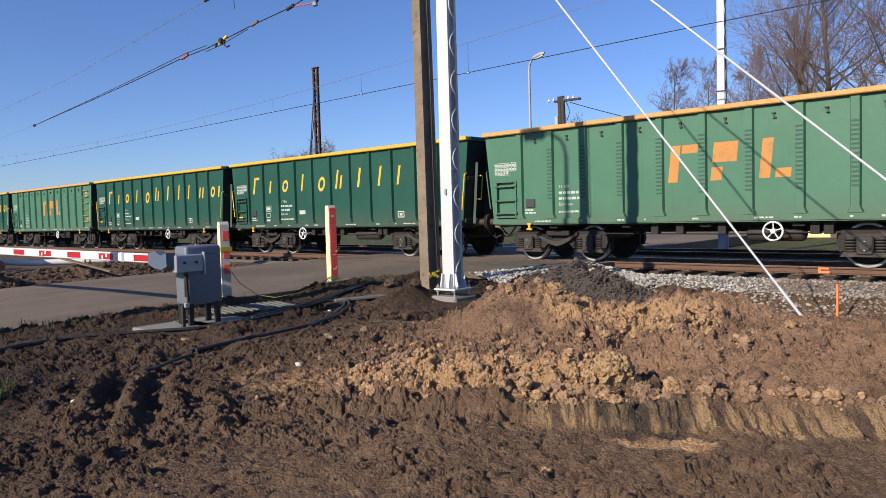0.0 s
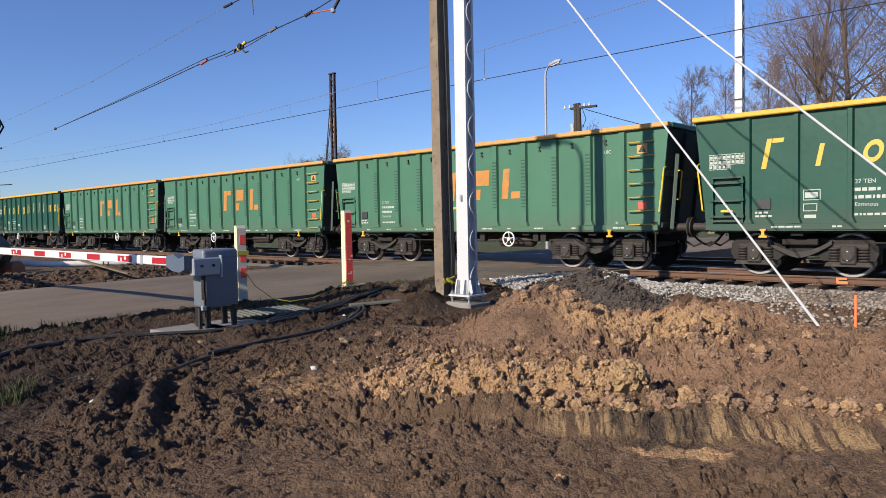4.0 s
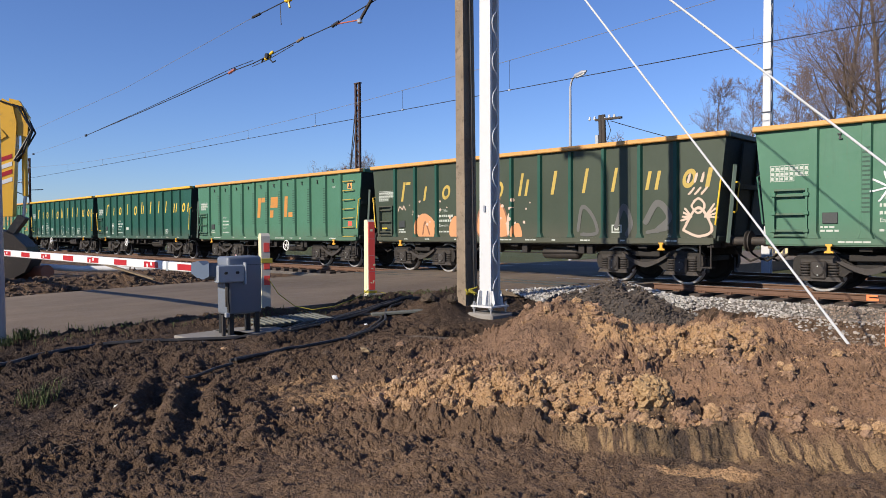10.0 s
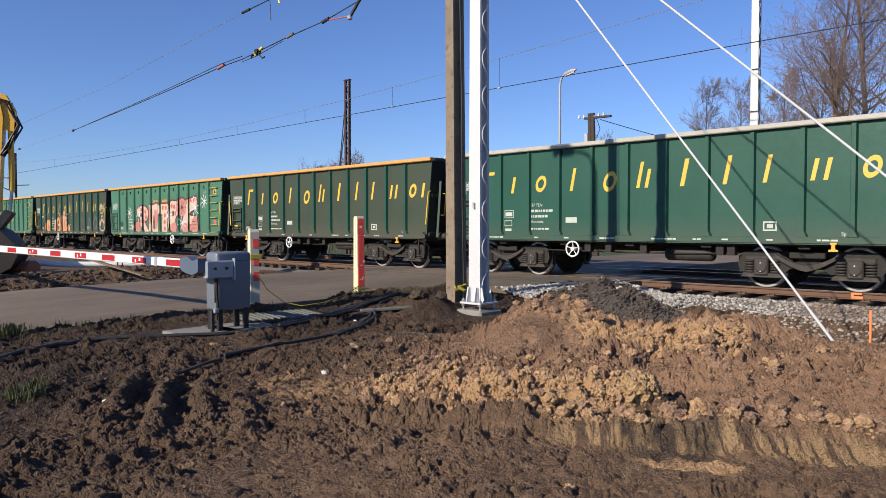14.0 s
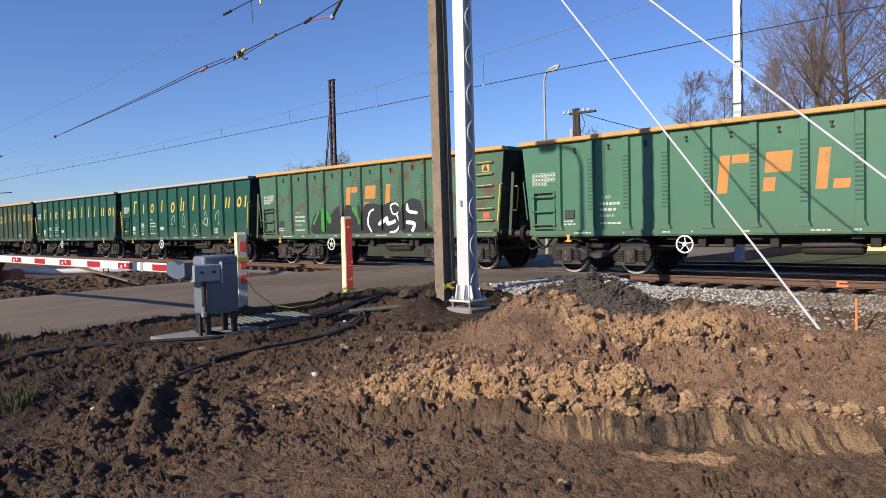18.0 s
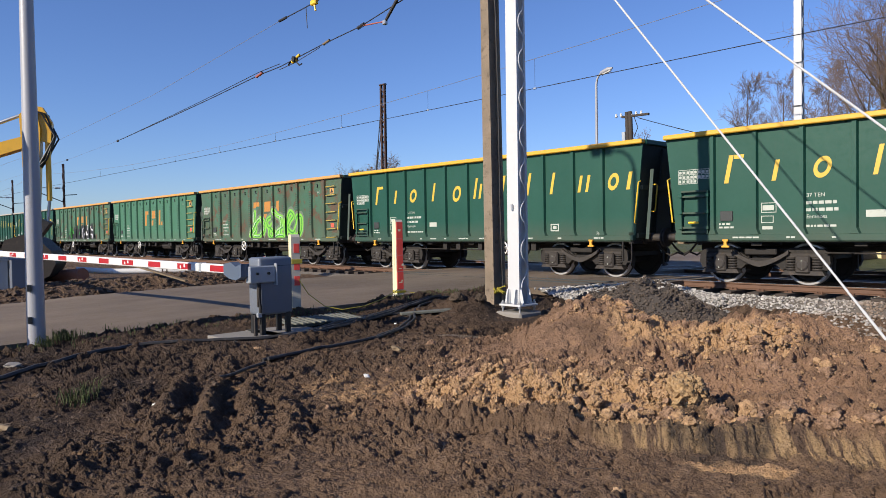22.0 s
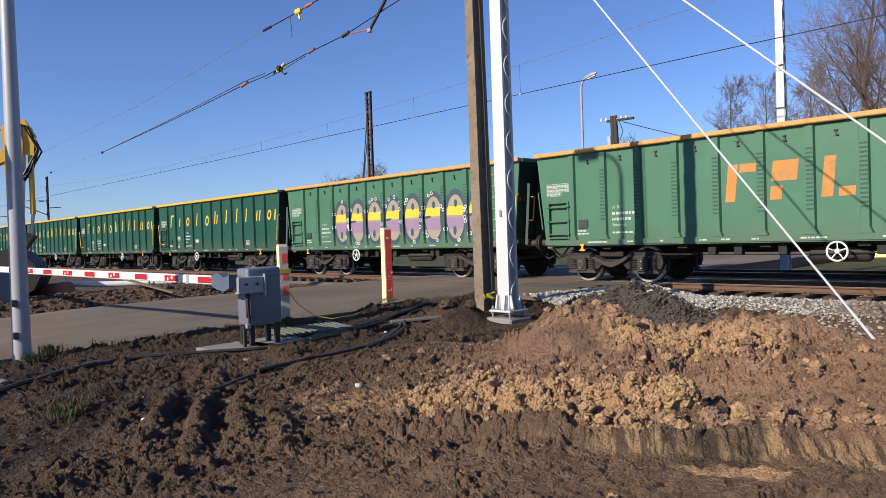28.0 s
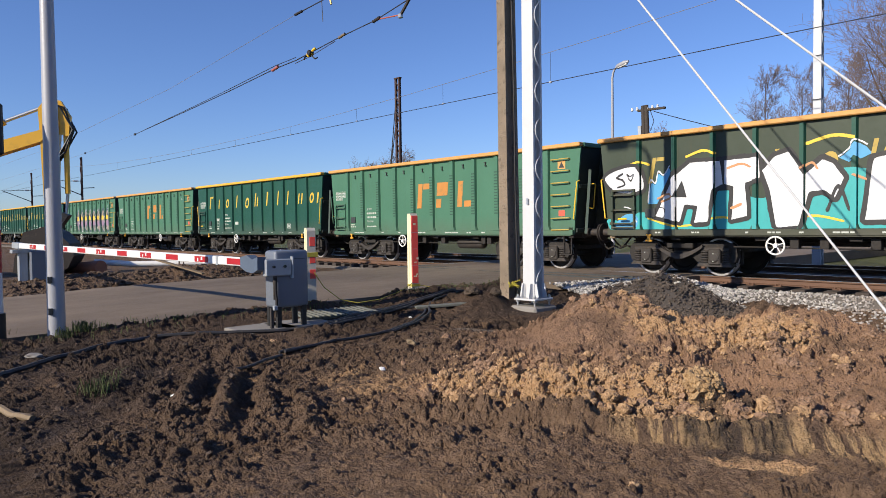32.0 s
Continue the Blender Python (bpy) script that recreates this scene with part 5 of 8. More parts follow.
    for me in words(block, ("31 RIV" if block else "37 TEN", nx, 1.88, 0.115), ("Eamnoss", nx, 1.44, 0.115)) + (words("sign", ("UIC", 4.36, 2.86, 0.12)) if block else []) + words("short", ("Sp", 4.66, 1.15, 0.10)):
        part("stencilled_word", me, None, w)
    tagged(part("number_block", kept(f"number_block{seed % 5}{block}", lambda: bars_of_text(nx, 1.73, 2, 0.62, seed % 5, 0.065, 0.145), "mark"), None, w), kind="stuff")
    tagged(part("workshop_line", kept(f"workshop_line{seed % 3}{block}", lambda: bars_of_text(nx, 1.26, 1, 0.8, 20 + seed % 3, 0.045), "mark"), None, w), kind="stuff")
    if not block:
        def icon(y=-SIDE - 0.004):
            b = Build()
            for x0, x1, z0, z1 in ((-3.80, -3.48, 1.78, 1.795), (-3.80, -3.48, 1.58, 1.595), (-3.80, -3.785, 1.58, 1.795), (-3.495, -3.48, 1.58, 1.795), (-3.77, -3.53, 1.63, 1.74), (-3.80, -3.54, 1.36, 1.375), (-3.80, -3.54, 1.50, 1.515), (-3.80, -3.785, 1.36, 1.515), (-3.555, -3.54, 1.36, 1.515), (-3.78, -3.56, 1.22, 1.29)):
                b.box(x0, x1, y, y + 0.003, z0, z1)
            return b
        tagged(part("volume_sign", kept("volume_sign", icon, "mark"), None, w), kind="stuff")
    tagged(part("tag_lettering", kept("tag_lettering", lambda: bars_of_text(-4.74, 1.33, 2, 0.32, 44, 0.04, 0.075), "mark"), None, w), kind="stuff")
    tagged(part("sill_lettering", kept(f"sill_lettering{seed % 4}", lambda: small_bars(-4.4, 5.2, 1.035, 60 + seed % 4), "mark"), None, w), kind="stuff")
    for bx in (-3.95, 3.95):
        bog = part("bogie", kept("bogie", bogie_mesh, "iron", False), None, w, at=pose(bx, 0, 0))
        for m in (Matrix(), TURN):
            part("equalizer", kept("equalizer", equalizer_mesh, "iron_light"), None, bog, at=m)
        for ax in (-0.9, 0.9):
            WHEELS.append((part("wheelset", kept("wheelset", wheelset_mesh, "wheel_face", True), None, bog, at=pose(ax, 0, 0.46)), ax))
            for s in (-1, 1):
                WHEELS.append((part("wheel_tyre", kept(f"wheel_tyre{s}", lambda s=s: tyre_mesh(s), "tread", True), None, bog, "worn bright wheel rim", at=pose(ax, 0, 0.46)), ax))
            for dz in (0.37, 0.55):
                part("pale_bolt", kept("pale_bolt", lambda: Build().lathe([(0.014, -1.2), (0.016, -1.17)], 6), "mark"), None, bog, at=pose(ax, -0.003, dz))
            for m in (Matrix(), TURN):
                at = Matrix.Translation((ax, 0, 0)) @ m
                part("axle_box", kept("axle_box", axle_box_mesh, "iron_light"), None, bog, at=at)
                for dx in (-0.265, 0.265):
                    part("coil_spring", kept("coil_spring", spring_mesh, "iron_light", True), None, bog, at=at @ Matrix.Translation((dx, 0, 0)))
    return w


WHEELS, TRAIN = [], []
A_PLAIN = "sea-green open freight wagon with orange block shapes"
F_PLAIN = "dark green open freight wagon with slanted yellow strokes"
CONSIST = [
    (-6, "long", "dark", "rim_yellow", -1.5, F_PLAIN), (-5, "block", "sea", "rim_orange", 1.47, A_PLAIN), (-4, "long", "dark", "rim_yellow", -1.5, F_PLAIN), (-3, "block", "sea", "rim_orange", 1.47, A_PLAIN),
    (-2, "long", "dark", "rim_yellow", 1.47, F_PLAIN), (-1, "long", "dark", "rim_yellow", -1.5, F_PLAIN), (0, "block", "sea", "rim_orange", 1.47, A_PLAIN), (1, "block", "sea", "rim_orange", -1.5, A_PLAIN),
    (2, "block", "sea", "rim_orange", 1.47, A_PLAIN + " and a yellow underline"), (3, "long", "dark", "rim_yellow", -1.5, F_PLAIN + " and white scrawls"), (4, "long", "dark", "rim_yellow", -1.5, F_PLAIN), (5, "block", "sea", "rim_orange", 1.47, A_PLAIN),
    (6, "long", "olive", "rim_orange", -1.5, "sooty olive open freight wagon with orange graffiti patches"), (7, "block", "sea", "rim_orange", 1.47, "sea-green open freight wagon with large pink graffiti"), (8, "long", "olive", "rim_orange", -1.5, "sooty olive-green open freight wagon with slanted yellow strokes"),
    (9, "long", "dark", "rim_grey", -1.5, "dark green open freight wagon with a grey rim"), (10, "long", "dark", "rim_grey", -1.5, "dark green grey-rimmed freight wagon with white outline scrawls"), (11, "block", "sea_rusty", "rim_orange", -1.5, "rusty green freight wagon with black and white graffiti"),
    (12, "block", "sea", "rim_orange", -1.5, A_PLAIN), (13, "block", "sea_worn", "rim_orange", -1.5, "rusty green freight wagon with lime-green graffiti loops"), (14, "long", "dark", "rim_yellow", 1.47, F_PLAIN), (15, "long", "dark", "rim_yellow", 1.47, F_PLAIN),
    (16, "long", "dark", "rim_yellow", 1.47, F_PLAIN), (17, "long", "dark", "rim_yellow", -1.5, F_PLAIN), (18, "block", "sea", "rim_orange", -1.5, "sea-green freight wagon with rounded yellow and purple graffiti"), (19, "block", "sea", "rim_orange", 1.47, A_PLAIN),
    (20, "long", "dark", "rim_yellow", -1.5, F_PLAIN), (21, "block", "sea", "rim_orange", -1.5, A_PLAIN), (22, "long", "olive", "rim_orange", -1.5, "sooty freight wagon with huge white and turquoise graffiti"), (23, "block", "sea", "rim_orange", 1.47, A_PLAIN), (24, "long", "dark", "rim_yellow", -1.5, F_PLAIN),
]


def travelled(t):
    return 12.351 + 8.0618 * t + 0.019535 * t * t - 0.000003 * t ** 3


def scrawl(w, seed, x0, x1, z0, z1, count):
    """Thin white sprayed loops on the wall's panels."""
    rs = np.random.RandomState(seed)
    for i in range(count):
        cx = x0 + (x1 - x0) * (i + 0.5) / count
        k = min(RIBS, key=lambda r: abs(r + 0.49 - cx)) + 0.49
        cz, rx, rz = rs.uniform(z0 + 0.2, z1 - 0.2), rs.uniform(0.12, 0.30), rs.uniform(0.15, 0.32)
        b = Build()
        n = 22
        turn, wob = rs.uniform(0.7, 1.25), rs.uniform(0, 6)
        for s in range(n):
            q = []
            for a, r in ((s, 1.0), (s + 1, 1.0), (s + 1, 0.86), (s, 0.86)):
                w0 = 2 * math.pi * turn * a / n + wob
                rr = r * (1 + 0.22 * math.sin(3 * w0 + wob))
                q.append((k + rx * rr * math.cos(w0), cz + rz * rr * math.sin(w0)))
            b.slab(q, -SIDE - 0.0045, -SIDE - 0.001)
        part("sprayed_loop", b, "mark", w)



# ---- sprayed paint on the wagons ----
for key, name, color in (("spray_black", "black_spray_paint", (0.016, 0.016, 0.017)), ("spray_white", "white_spray_paint", (0.60, 0.61, 0.63)), ("spray_cream", "cream_spray_paint", (0.50, 0.385, 0.30)),
                         ("spray_pink", "dusty_pink_spray_paint", (0.42, 0.185, 0.15)), ("spray_red", "brick_red_spray_paint", (0.42, 0.10, 0.07)), ("spray_maroon", "dark_maroon_spray_paint", (0.075, 0.028, 0.026)),
                         ("spray_lime", "lime_green_spray_paint", (0.19, 0.50, 0.055)), ("spray_leaf", "deep_green_spray_paint", (0.035, 0.22, 0.03)), ("spray_mist", "thin_grey_green_overspray", (0.13, 0.17, 0.12)),
                         ("spray_orange", "pale_orange_spray_paint", (0.50, 0.24, 0.105)), ("spray_brown", "brown_spray_outline", (0.20, 0.09, 0.045)), ("spray_grey", "faint_grey_overspray", (0.085, 0.085, 0.078)),
                         ("spray_yellow", "bright_yellow_spray_paint", (0.66, 0.47, 0.04)), ("spray_purple", "lilac_spray_paint", (0.25, 0.17, 0.26)), ("spray_beige", "grey_beige_spray_paint", (0.29, 0.25, 0.19)),
                         ("spray_navy", "dark_blue_spray_paint", (0.035, 0.065, 0.085)), ("spray_teal", "turquoise_spray_paint", (0.03, 0.33, 0.33)), ("spray_blue", "light_blue_spray_paint", (0.07, 0.30, 0.52))):
    M[key] = plain(name, color, 0.55, 0, 0.12, 5, 0.001, tuple(0.5 * c + 0.02 for c in color), 0.35)


def curve(points, closed=False, n=7):
    """A smooth line through points in x and z."""
    p = [np.array(q, float) for q in points]
    k = len(p)
    out = []
    for i in range(k if closed else k - 1):
        a, b, c, d = (p[(i + j) % k] if closed else p[min(max(i + j, 0), k - 1)] for j in (-1, 0, 1, 2))
        for t in np.arange(n) / n:
            out.append(0.5 * (2 * b + (c - a) * t + (2 * a - 5 * b + 4 * c - d) * t * t + (3 * b - a - 3 * c + d) * t ** 3))
    return out + [p[0] if closed else p[-1]]


def line(width, *points):
    return ("line", curve(points), width)


def loop(width, *points):
    return ("line", curve(points, True), width)


def blob(*points):
    return ("fill", curve(points, True), 0.0)


def flat(*points):
    return ("fill", [np.array(q, float) for q in points + points[:1]], 0.0)


def oval(x, z, rx, rz):
    return ("fill", [np.array((x + rx * math.cos(w), z + rz * math.sin(w))) for w in np.linspace(0, 2 * math.pi, 25)], 0.0)


def band(shapes, z0, z1):
    """The part of filled shapes that lies between two heights."""
    return [("fill", [np.array((q[0], min(max(q[1], z0), z1))) for q in pts], 0.0) for _, pts, _ in shapes]


def edges(shapes, width):
    return [("line", pts, width) for _, pts, _ in shapes]


def sprayed(w, wide, layer, mat, shapes, label=""):
    """Paint laid over the near wall and its ribs in narrow upright strips."""
    many = len(shapes) > 16
    for k, one in enumerate([shapes] if many else [[q] for q in shapes]):
        ob = sprayed_piece(w, wide, layer + k * 0.06, mat, one, label)
        if ob and many:
            tagged(ob, kind="stuff")


def sprayed_piece(w, wide, layer, mat, shapes, label):
    dx, dz, cover = 0.014, 0.01, {}
    for kind, pts, width in shapes:
        pts = np.array(pts)
        lo, hi = pts.min(0) - width - 0.03, pts.max(0) + width + 0.03
        i0, i1, j0, j1 = int(lo[0] // dx), int(hi[0] // dx) + 1, max(113, int(lo[1] // dz)), min(332, int(hi[1] // dz) + 1)
        if j1 <= j0:
            continue
        X, Z = np.meshgrid((np.arange(i0, i1) + 0.5) * dx, (np.arange(j0, j1) + 0.5) * dz, indexing="ij")
        a, b = pts[:-1], pts[1:]
        if kind == "line":
            best = np.full(X.shape, 9.0)
            for p, q in zip(a, b):
                d = q - p
                t = np.clip(((X - p[0]) * d[0] + (Z - p[1]) * d[1]) / max(1e-9, d @ d), 0, 1)
                best = np.minimum(best, np.hypot(X - p[0] - t * d[0], Z - p[1] - t * d[1]))
            inside = best < width / 2 * (0.82 + 0.36 * layered(X + 20, Z + 20, 4.0, 300 + int(layer), 2))
        else:
            inside = np.zeros(X.shape, bool)
            for p, q in zip(a, b):
                if abs(p[1] - q[1]) < 1e-9:
                    continue
                hit = (Z > min(p[1], q[1])) & (Z <= max(p[1], q[1])) & (X < p[0] + (Z - p[1]) / (q[1] - p[1]) * (q[0] - p[0]))
                inside ^= hit
        for i in range(X.shape[0]):
            col = cover.setdefault(i0 + i, np.zeros(340, bool))
            col[j0:j1] |= inside[i]
    half = 0.1 if wide else 0.065
    out, at = Build(), {}

    def corner(x, y, z):
        key = (round(x, 4), round(y, 5), round(z, 4))
        if key not in at:
            at[key] = len(out.v)
            out.v.append(key)
        return at[key]

    strips = {}
    for i, col in sorted(cover.items()):
        near = min(abs((i + 0.5) * dx - r) for r in RIBS)
        y = -SIDE - (0.08 if near < half - 0.012 else 0.0) - 0.0065 - 0.0018 * layer
        runs = np.flatnonzero(np.diff(np.concatenate([[0], col.astype(int), [0]]))) * dz
        strips[i] = (y, [[z0, z1, z0, z1] for z0, z1 in zip(runs[::2], runs[1::2])])
    for i, (y, runs) in strips.items():
        if i + 1 not in strips:
            continue
        y2, after = strips[i + 1]
        for r in runs:
            touch = [q for q in after if q[0] < r[1] and q[1] > r[0]]
            if len(touch) == 1 and sum(p[0] < touch[0][1] and p[1] > touch[0][0] for p in runs) == 1:
                q = touch[0]
                r[2], r[3] = q[0], q[1] = (r[0] + q[0]) / 2 if r[0] != q[0] else r[0], (r[1] + q[1]) / 2 if r[1] != q[1] else r[1]
                if abs(y2 - y) > 0.01:
                    x = (i + 1) * dx
                    out.f.append((corner(x, y, r[2]), corner(x, y2, r[2]), corner(x, y2, r[3]), corner(x, y, r[3])))
    for i, (y, runs) in strips.items():
        for z0, z1, z2, z3 in runs:
            face = (corner(i * dx, y, z0), corner((i + 1) * dx, y, z2), corner((i + 1) * dx, y, z3), corner(i * dx, y, z1))
            if len(set(face)) == 4:
                out.f.append(face)
    if out.f:
        return part("sprayed_paint", out, mat, w, label)
    return None


def star(x, z, r, n=4):
    return [line(0.035, (x - r * math.cos(k), z - r * math.sin(k)), (x + r * math.cos(k), z + r * math.sin(k))) for k in (math.pi * i / n + 0.25 for i in range(n))]


def lime_loops(w):
    s = [((-0.62, 2.25), (-0.68, 1.9), (-0.52, 1.5), (-0.78, 1.25), (-0.3, 1.18), (0.1, 1.32), (0.24, 1.66), (0.0, 1.95), (-0.4, 1.85), (-0.8, 1.5), (-0.92, 1.24)),
         ((0.78, 2.0), (0.45, 1.88), (0.50, 1.60), (0.92, 1.48), (1.12, 1.25), (0.85, 1.12), (0.6, 1.28), (0.72, 1.55), (0.86, 1.72)),
         ((1.02, 2.28), (1.28, 2.08), (1.82, 1.90), (1.76, 1.58), (1.32, 1.40), (1.14, 1.16), (1.5, 1.24), (1.92, 1.18)),
         ((2.05, 1.30), (2.06, 1.75), (2.32, 2.18), (2.58, 2.02), (2.28, 1.76), (2.16, 1.50), (2.52, 1.32), (2.78, 1.58), (2.98, 1.98), (3.2, 1.90), (3.18, 1.45), (2.92, 1.18), (2.62, 1.2)),
         ((1.55, 2.02), (1.62, 1.6), (1.45, 1.2))]
    sprayed(w, True, 0, "spray_mist", [line(0.40, *q) for q in s], "thin grey-green overspray")
    sprayed(w, True, 1, "spray_lime", [line(0.22, *q) for q in s], "lime-green looping graffiti strokes")
    sprayed(w, True, 2, "spray_leaf", [line(0.055, *q) for q in s], "deep green core lines")
    sprayed(w, True, 3, "spray_white", [line(0.018, *[(x - 0.07, z + 0.03) for x, z in q]) for q in s[::2]])


def black_humps(w):
    f = [blob((-2.62, 1.14), (-2.68, 1.6), (-2.35, 1.95), (-2.0, 1.9), (-1.72, 1.72), (-1.35, 2.0), (-1.08, 2.02), (-1.06, 1.14)), blob((-0.86, 1.14), (-0.86, 2.0), (-0.52, 2.06), (-0.3, 1.7), (-0.02, 2.12), (0.06, 1.14)),
         blob((0.14, 1.13), (0.14, 2.0), (0.6, 2.1), (1.1, 2.04), (1.5, 2.12), (1.86, 2.0), (1.92, 1.2)), blob((2.02, 1.15), (2.0, 1.9), (2.35, 2.18), (2.75, 2.1), (2.95, 1.8), (2.98, 1.5), (3.22, 1.14))]
    sprayed(w, True, 0, "spray_black", f, "flaking black graffiti humps")
    sprayed(w, True, 1, "spray_leaf", [line(0.22, (-1.95, 1.3), (-1.98, 1.9), (-1.7, 1.6)), line(0.16, (-0.4, 1.95), (-0.2, 1.75), (-0.05, 1.5)), line(0.1, (-2.6, 1.5), (-2.3, 1.92))], "green sprayed strokes")
    sprayed(w, True, 2, "spray_white", [line(0.07, (0.5, 1.18), (0.34, 1.45), (0.42, 1.8), (0.62, 1.9)), line(0.12, (0.98, 1.42), (1.25, 1.6), (1.3, 1.42), (1.62, 1.5)), loop(0.06, (1.45, 2.0), (1.72, 2.05), (1.84, 1.82), (1.56, 1.72)),
                                        line(0.07, (1.72, 1.7), (1.84, 1.42), (1.7, 1.2), (1.4, 1.14)), line(0.11, (2.2, 2.0), (2.24, 1.8), (2.6, 1.74)), line(0.11, (2.18, 1.45), (2.5, 1.4), (2.42, 1.2))], "white sprayed strokes")


def pink_shapes(w):
    f = [blob((-2.62, 2.28), (-2.1, 2.42), (-1.6, 2.36), (-1.34, 2.08), (-1.5, 1.75), (-1.72, 1.6), (-1.28, 1.14), (-1.72, 1.14), (-2.05, 1.48), (-2.2, 1.5), (-2.3, 1.86), (-2.6, 1.92)),
         blob((-1.22, 2.4), (-0.85, 2.44), (-0.2, 2.42), (-0.14, 1.2), (-0.3, 1.13), (-0.95, 1.13), (-1.22, 1.35)), blob((-0.02, 2.42), (0.5, 2.48), (1.0, 2.44), (0.96, 2.08), (0.78, 2.0), (0.76, 1.14), (0.24, 1.13), (0.24, 1.95), (0.0, 1.98)),
         blob((1.08, 2.48), (1.6, 2.58), (2.05, 2.5), (2.16, 2.2), (1.98, 1.92), (1.62, 1.75), (1.6, 1.3), (1.05, 1.28)), blob((2.5, 2.5), (3.0, 2.62), (3.5, 2.72), (3.86, 2.62), (3.8, 2.24), (3.2, 2.08), (3.05, 1.9), (3.5, 1.82), (3.6, 1.5), (3.1, 1.48), (2.9, 1.14), (2.35, 1.14), (2.45, 1.9))]
    low = [oval(-2.5, 1.38, 0.46, 0.26), oval(1.5, 1.34, 0.42, 0.24), oval(2.7, 1.32, 0.5, 0.24), blob((3.25, 1.14), (3.3, 1.75), (3.85, 1.8), (3.92, 1.14)), oval(-1.05, 1.95, 0.2, 0.46), oval(-0.5, 1.75, 0.24, 0.5)]
    disc = [oval(2.3, 2.28, 0.46, 0.42)]
    sprayed(w, True, 0, "spray_maroon", edges(f + low + disc, 0.15) + f[:1], "dark maroon graffiti outline")
    sprayed(w, True, 1, "spray_cream", f, "dusty cream-pink graffiti shapes")
    sprayed(w, True, 2, "spray_pink", low + disc, "dusty pink sprayed patches")
    dots = [(-1.95, 2.25), (-1.66, 2.14), (-1.6, 1.86), (-1.85, 1.66), (0.66, 2.28), (0.3, 2.3), (0.52, 1.92), (0.5, 1.6), (0.5, 1.28), (1.25, 2.36), (1.52, 2.32), (1.8, 2.24), (1.7, 2.0), (2.85, 2.5), (3.15, 2.54), (3.5, 2.58)]
    sprayed(w, True, 3, "spray_red", [oval(x, z, 0.11, 0.11) for x, z in dots], "brick-red sprayed dots")
    sprayed(w, True, 4, "spray_maroon", [oval(2.3, 2.28, 0.11, 0.1), oval(-2.0, 1.98, 0.12, 0.14), oval(1.4, 2.0, 0.14, 0.12), blob((-0.75, 1.3), (-0.72, 1.9), (-0.62, 1.9), (-0.6, 1.3))] + [line(0.03, (2.3 + 0.16 * math.cos(k), 2.28 + 0.14 * math.sin(k)), (2.3 + 0.4 * math.cos(k), 2.28 + 0.36 * math.sin(k))) for k in np.arange(7) * 0.9]
            + [line(0.025, (-2.85 + 0.22 * i, 1.2), (-2.75 + 0.2 * i, 1.58)) for i in range(4)] + [line(0.025, (3.32, 1.3 + 0.15 * i), (3.86, 1.32 + 0.16 * i)) for i in range(3)], "maroon sprayed lines")
    sprayed(w, True, 5, "spray_white", star(-2.3, 2.02, 0.42) + star(-3.55, 2.1, 0.3) + star(0.98, 1.9, 0.38) + star(3.6, 2.22, 0.55) + star(4.45, 2.5, 0.32) + star(2.35, 1.55, 0.34) + star(-3.2, 1.35, 0.22), "white sprayed star marks")


